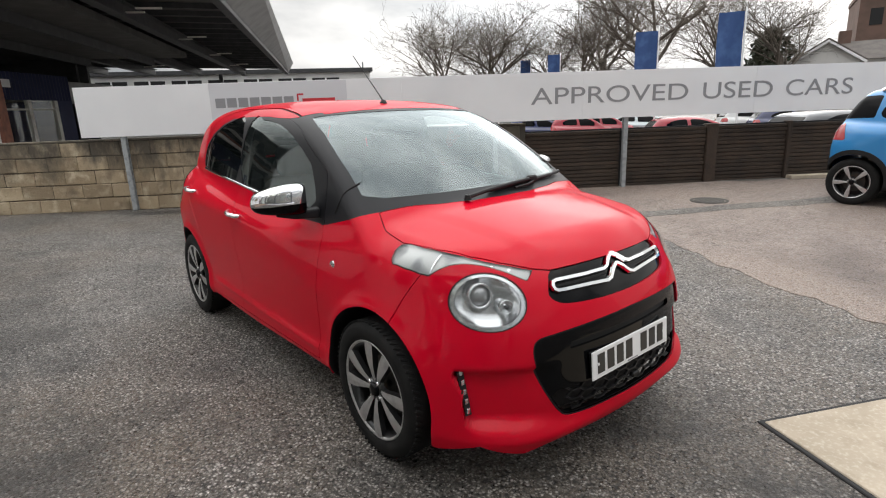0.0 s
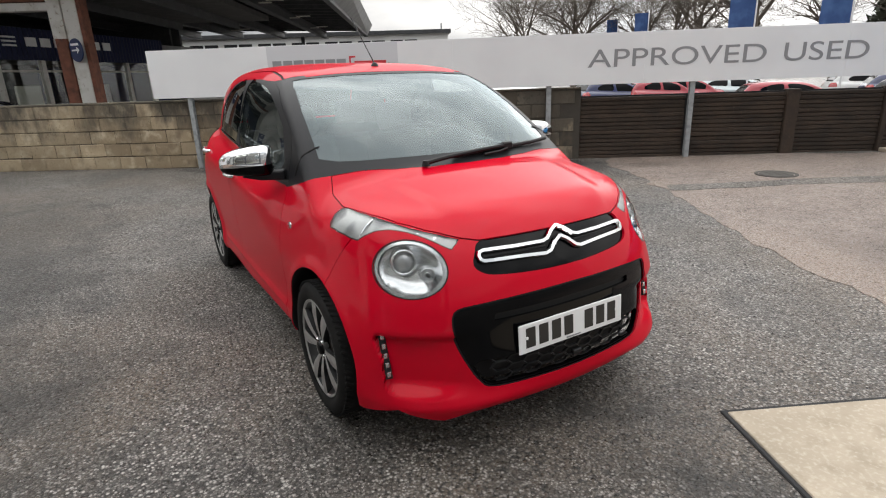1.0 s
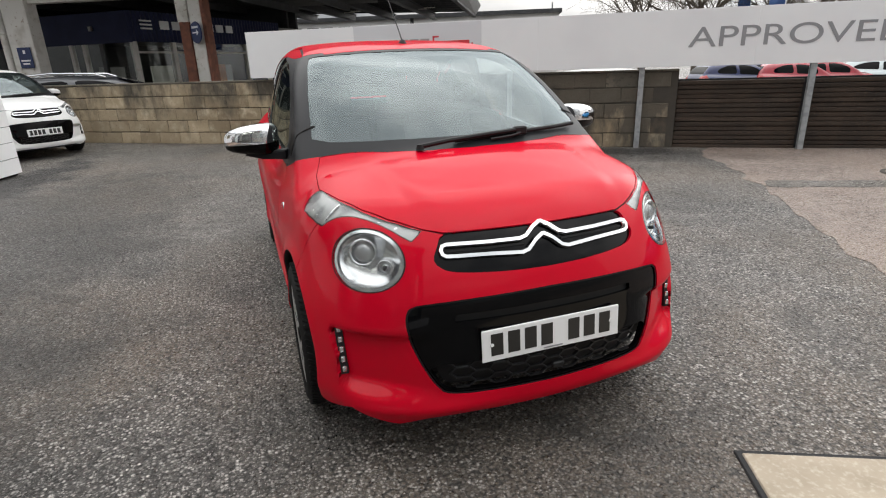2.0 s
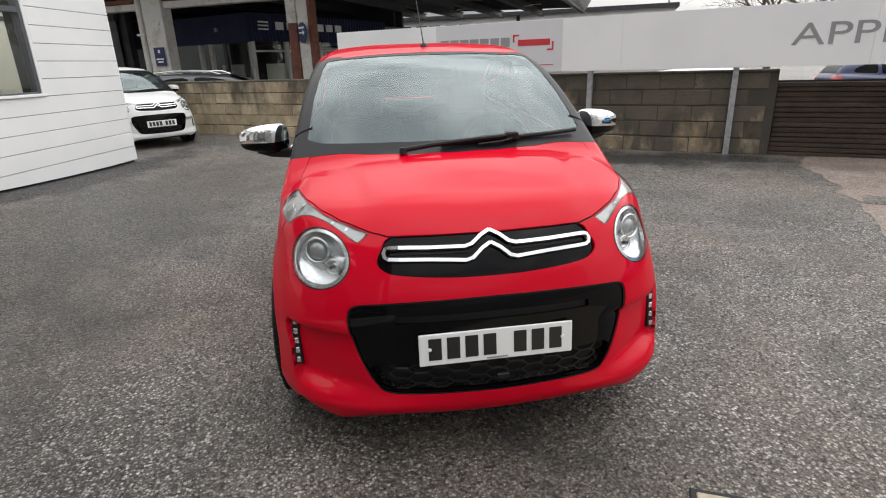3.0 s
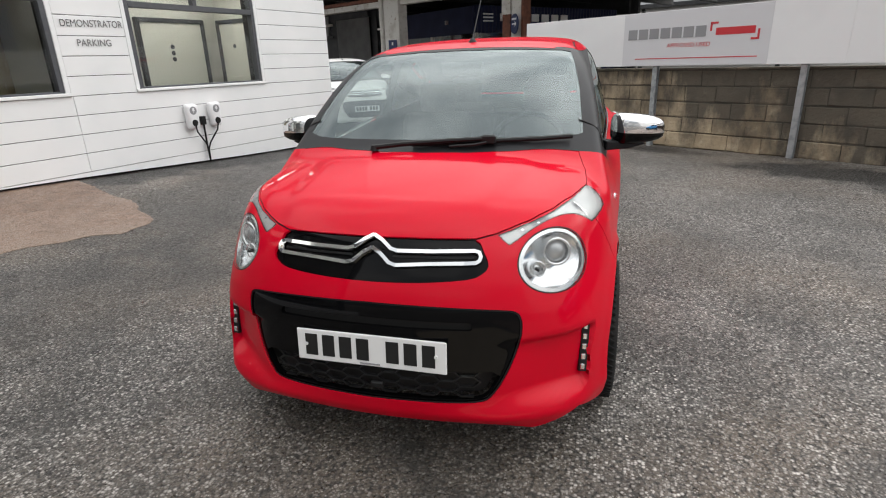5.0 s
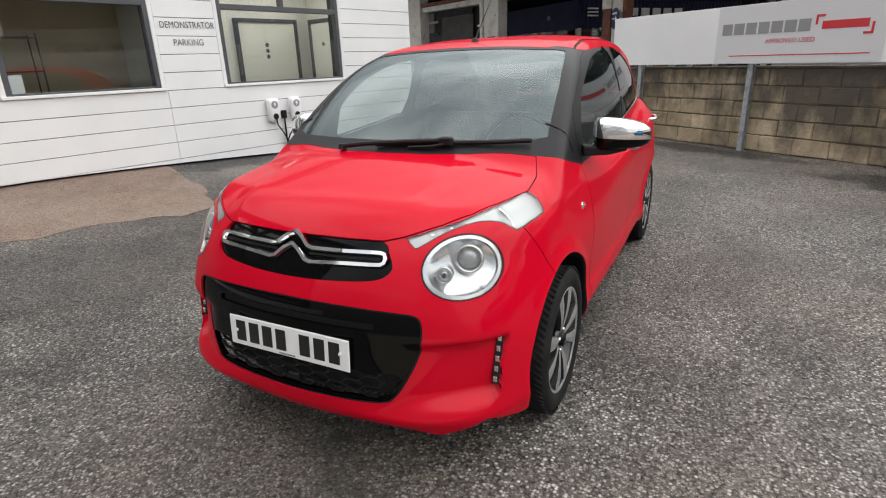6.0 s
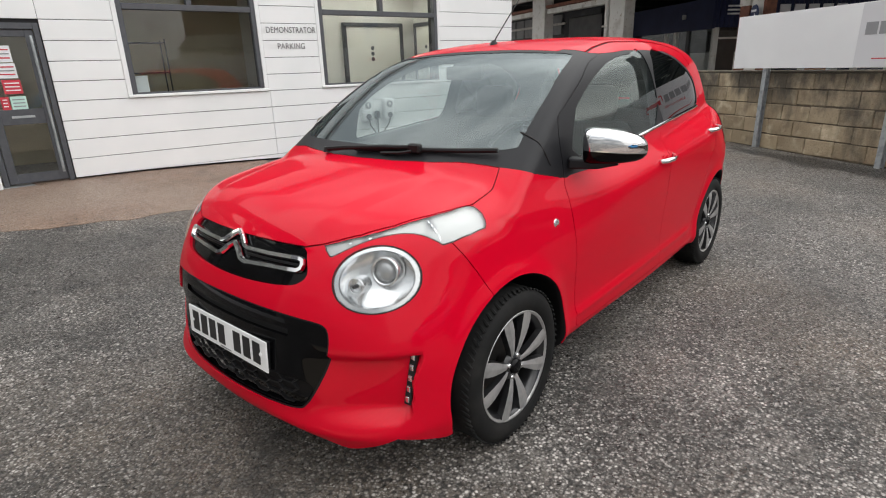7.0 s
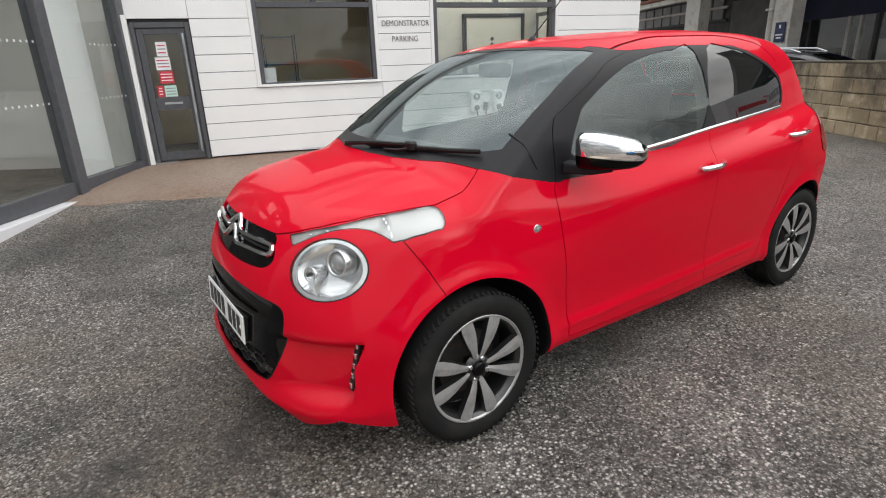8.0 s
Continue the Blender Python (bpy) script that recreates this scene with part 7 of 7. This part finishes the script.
for k, (x, y, h, sp) in enumerate(((29.9, 30.2, 14.0, 0.62), (33.5, 27.0, 11.5, 0.6), (35.5, 24.0, 15.5, 0.55), (27.0, 32.5, 12.5, 0.6), (28.5, 15.6, 15.0, 0.6), (37.0, 15.5, 13.0, 0.6), (38.0, 12.6, 13.0, 0.65), (34.0, 19.5, 11.0, 0.6), (31.5, 31.5, 12.5, 0.65), (36.0, 26.5, 12.5, 0.6))):
    bare_tree(pose(x, y, -0.56, 0, 0, 40 * k), h, 11 + k, sp)


def evergreen(at, size, seed):
    r = random.Random(seed)
    ob = thing("evergreen_shrub", "dark evergreen tree beyond the fence", "tree", at, group="evergreens")
    part("trunk", tube([(0, 0, 0), (0, 0, size * 0.6)], 0.12 * size / 4, 8, 0.05), BARK, ob)
    V_, F_ = [], []
    for _ in range(1500):
        a, z, rr = r.uniform(0, math.tau), r.uniform(0.15, 1.0), r.random() ** 0.5
        wide = size * 0.33 * math.sin(math.pi * min(1, z * 0.9 + 0.08)) ** 0.7 * (0.75 + 0.3 * math.sin(3 * a + 7 * z))
        c = Vector((math.cos(a) * wide * rr, math.sin(a) * wide * rr, z * size))
        b = len(V_)
        s = size * 0.035
        for _k in range(3):
            V_.append(c + Vector((r.uniform(-s, s), r.uniform(-s, s), r.uniform(-s, s)) ) * 1.6)
        F_.append((b, b + 1, b + 2))
    me_ = bpy.data.meshes.new("crown")
    me_.from_pydata([tuple(v) for v in V_], [], F_)
    mesh_ob("crown", me_, FOLIAGE, ob)


for k, (x, y, s) in enumerate(((41.0, 14.4, 6.4), (37.0, 21.0, 4.6), (39.5, 22.5, 4.8))):
    evergreen(pose(x, y, -0.56), s, 50 + k)

# blue flags on poles
for x, y, top, w, h in ((19.65, 11.0, 4.15, 0.85, 2.0), (16.45, 6.3, 3.95, 0.72, 2.0), (25.3, 20.35, 4.33, 0.70, 1.7), (31.65, 28.3, 4.86, 0.75, 1.9)):
    fl = thing("flag", "blue banner flag on a white pole", "flag", pose(x, y, -0.55, 0, 0, -55), group="banner flags")
    tz = top + 0.55
    part("pole", tube([(w * 0.5 + 0.03, 0, 0), (w * 0.5 + 0.03, 0, tz + 0.1)], 0.035, 8, 0.025), SIGNWHITE, fl)
    cl_ = bmesh.new()
    rows = []
    for i in range(9):
        rows.append([cl_.verts.new((-w / 2 + w * j / 6, 0.05 * math.sin(j * 1.1 + i * 0.5), tz - h * i / 8)) for j in range(7)])
    for p, q in zip(rows, rows[1:]):
        for j in range(6):
            cl_.faces.new((p[j], p[j + 1], q[j + 1], q[j]))
    part("cloth", cl_, FLAGBLUE, fl, smooth=True)

# ---- vehicles ----


def plain_car(name, label, paint, at, scale, step=0.06, cladding=False, rails=False, group="", tyre=1.12, tail_cut=1.0):
    """A more distant car: body, dark glass, lamps and wheels."""
    car = thing(name, label, "car", at, group)
    sx, sy, sz = scale
    k = np.array([sx, sy, sz])

    def norm(p):
        """Back to the hatchback's own size, with the tail drawn in behind the rear axle."""
        w = p / k
        w[:, 1] = np.where(w[:, 1] > 2.34, 2.34 + (w[:, 1] - 2.34) * tail_cut, w[:, 1])
        return w

    def field(p):
        return hatch_field(norm(p))
    S = shell(field, np.array((-0.95, -0.85, 0.12)) * k, np.array((0.95, 2.95, 1.62)) * k, np.array((-0.38, -0.15, 0.45)) * k, np.array((0.38, 2.25, 0.80)) * k, step)
    R = 0.2885 * (1.0 + 0.5 * (sz - 1)) * tyre

    def un(f):
        return lambda V: f(norm(V))
    flank = lambda V: 0.45 - np.abs(V[:, 0])
    for ay in (0.0, 2.34 * sy):
        arch = lambda V, ay=ay: np.sqrt((V[:, 1] - ay) ** 2 + (V[:, 2] - R) ** 2)
        _, S = split(S, both(lambda V: arch(V) - R * 1.17, lambda V: 0.5 - np.abs(V[:, 0])))
        if cladding:
            c_, S = split(S, both(lambda V: arch(V) - R * 1.36, lambda V: 0.5 - np.abs(V[:, 0])))
            for side in (-1, 1):
                sheet("arch_cladding", split(c_, lambda V, side=side: -side * V[:, 0])[0], BLACKPLASTIC, car, "black plastic arch cladding", lift=0.012, thick=0.02)
    if cladding:
        c_, S = split(S, lambda V: V[:, 2] - 0.36)
        sheet("sill_cladding", c_, BLACKPLASTIC, car, "black plastic lower cladding", lift=0.008, thick=0.02)
    side_w, S = split(S, un(both(lambda V: np.minimum(poly(FRONT_WINDOW, 1, 2)(V), poly(REAR_WINDOW, 1, 2)(V)), flank)))
    front_w, S = split(S, un(both(poly(SCREEN_GLASS, 0, 2), lambda V: V[:, 1] - 1.0)))
    back_w, S = split(S, un(both(poly([(-0.1, 1.04), (0.52, 1.04), (0.48, 1.31), (-0.1, 1.33)], 0, 2), lambda V: 1.6 - V[:, 1])))
    tail, S = split(S, un(both(poly([(2.52, 0.80), (2.80, 0.80), (2.80, 0.97), (2.58, 1.0)], 1, 2), flank)))
    if cladding:
        quarter, S = split(S, un(both(poly([(2.24, 1.065), (2.95, 1.045), (2.95, 1.30), (2.20, 1.33)], 1, 2), flank)))
        for side in (-1, 1):
            sheet("quarter_window", split(quarter, lambda V, side=side: -side * V[:, 0])[0], GLOSSBLACK, car, "dark wrap-round rear quarter glass", lift=-0.002)
    lamp, S = split(S, un(lamp_shape))
    sheet("body", S, paint, car, thick=0.01)
    for nm, G in (("windscreen", front_w), ("rear_window", back_w)):
        sheet(nm, G, GLOSSBLACK, car, "dark reflecting glass", lift=-0.002)
    fore, aft = split(side_w, lambda V: V[:, 1] - 1.44 * sy)
    for side in (-1, 1):
        pick = lambda V, side=side: -side * V[:, 0]
        for G in (fore, aft):
            sheet("side_window", split(G, pick)[0], GLOSSBLACK, car, "dark reflecting glass", lift=-0.002)
        sheet("tail_lamp", split(tail, pick)[0], LAMPRED, car, "red tail lamp", lift=0.004)
        sheet("headlamp", split(lamp, pick)[0], SILVERBOWL, car, lift=0.002)
    part("underbody", box((1.3 * sx, 3.0 * sy, 0.2), (0, 1.05 * sy, 0.28), 0.02), BLACKPLASTIC, car)
    for x in (-0.775 * sx, 0.775 * sx):
        for ay in (0.0, 2.34 * sy):
            wheel(car, x, ay, 0.4, spokes=5, radius=R, rim=R - 0.10, full=False)
        if rails:
            part("roof_rail", tube([(x * 0.72, 0.95 * sy, 1.40 * sz), (x * 0.74, 1.1 * sy, 1.47 * sz), (x * 0.72, 1.7 * sy, 1.50 * sz), (x * 0.68, 2.1 * sy, 1.46 * sz), (x * 0.68, 2.24 * sy, 1.38 * sz)], 0.022, 8), CHROME, car, "silver roof rail")
    return car


plain_car("sport_utility_car", "bright blue utility car with black arch cladding by the fence", PAINTBLUE, pose(7.26, -2.27, 0.0, 0, 0, -4), (1.06, 1.08, 1.02), 0.03, cladding=True, rails=True, tyre=1.02, tail_cut=1.42)
for nm, lab, pnt, x, y, rz, sc, rails in (
        ("estate_car", "grey estate car with roof rails behind the wall", PAINTGREY, -3.45, 12.3, 90, (1.08, 1.3, 1.0), True),
        ("parked_car", "navy car parked beyond the fence", PAINTNAVY, 18.6, 16.1, 75, (1.05, 1.1, 1.0), False),
        ("parked_car", "navy car parked beyond the fence", PAINTNAVY, 20.1, 16.0, 75, (1.05, 1.1, 1.0), False),
        ("parked_car", "dark red car parked beyond the fence", PAINTDKRED, 20.7, 15.2, 70, (1.05, 1.1, 0.98), False),
        ("parked_car", "dark red car parked beyond the fence", PAINTDKRED, 22.1, 14.9, 70, (1.05, 1.1, 0.98), False),
        ("parked_car", "silver green estate car with roof rails beyond the fence", PAINTSILVER, 26.0, 14.5, 30, (1.08, 1.25, 0.95), True),
        ("parked_car", "dark red car parked beyond the fence", PAINTDKRED, 19.9, 9.0, 45, (1.0, 1.1, 0.90), False),
        ("parked_car", "white car parked on the far side", PAINTWHITE, 29.9, 10.3, 40, (1.05, 1.2, 1.0), False),
        ("parked_car", "navy car parked on the far side", PAINTNAVY, 26.7, 7.4, 35, (1.05, 1.2, 1.0), False),
        ("parked_car", "dark grey car parked beyond the fence", PAINTGREY, 14.8, 2.6, 60, (1.05, 1.15, 0.98), False),
        ("parked_car", "white car parked beyond the fence", PAINTWHITE, 6.7, 7.7, 53.8, (1.05, 1.1, 0.98), False)):
    x, y = x + 1.25 * math.sin(radians(rz)), y - 1.25 * math.cos(radians(rz))
    plain_car(nm, lab, pnt, pose(x, y, float(ground_height(np.array(x), np.array(y))), 0, 0, rz), sc, 0.09, rails=rails, group="parked cars")

red = hatchback(PAINT, 0.0145, "bright red hatchback with black pillars and chrome mirror caps")
white = hatchback(PAINTWHITE, 0.04, "white five-door hatchback parked by the wall", full=False, mirror_cap=PAINTWHITE)
white.matrix_world = pose(-4.32, 9.10, 0.0, 0, 0, 40)
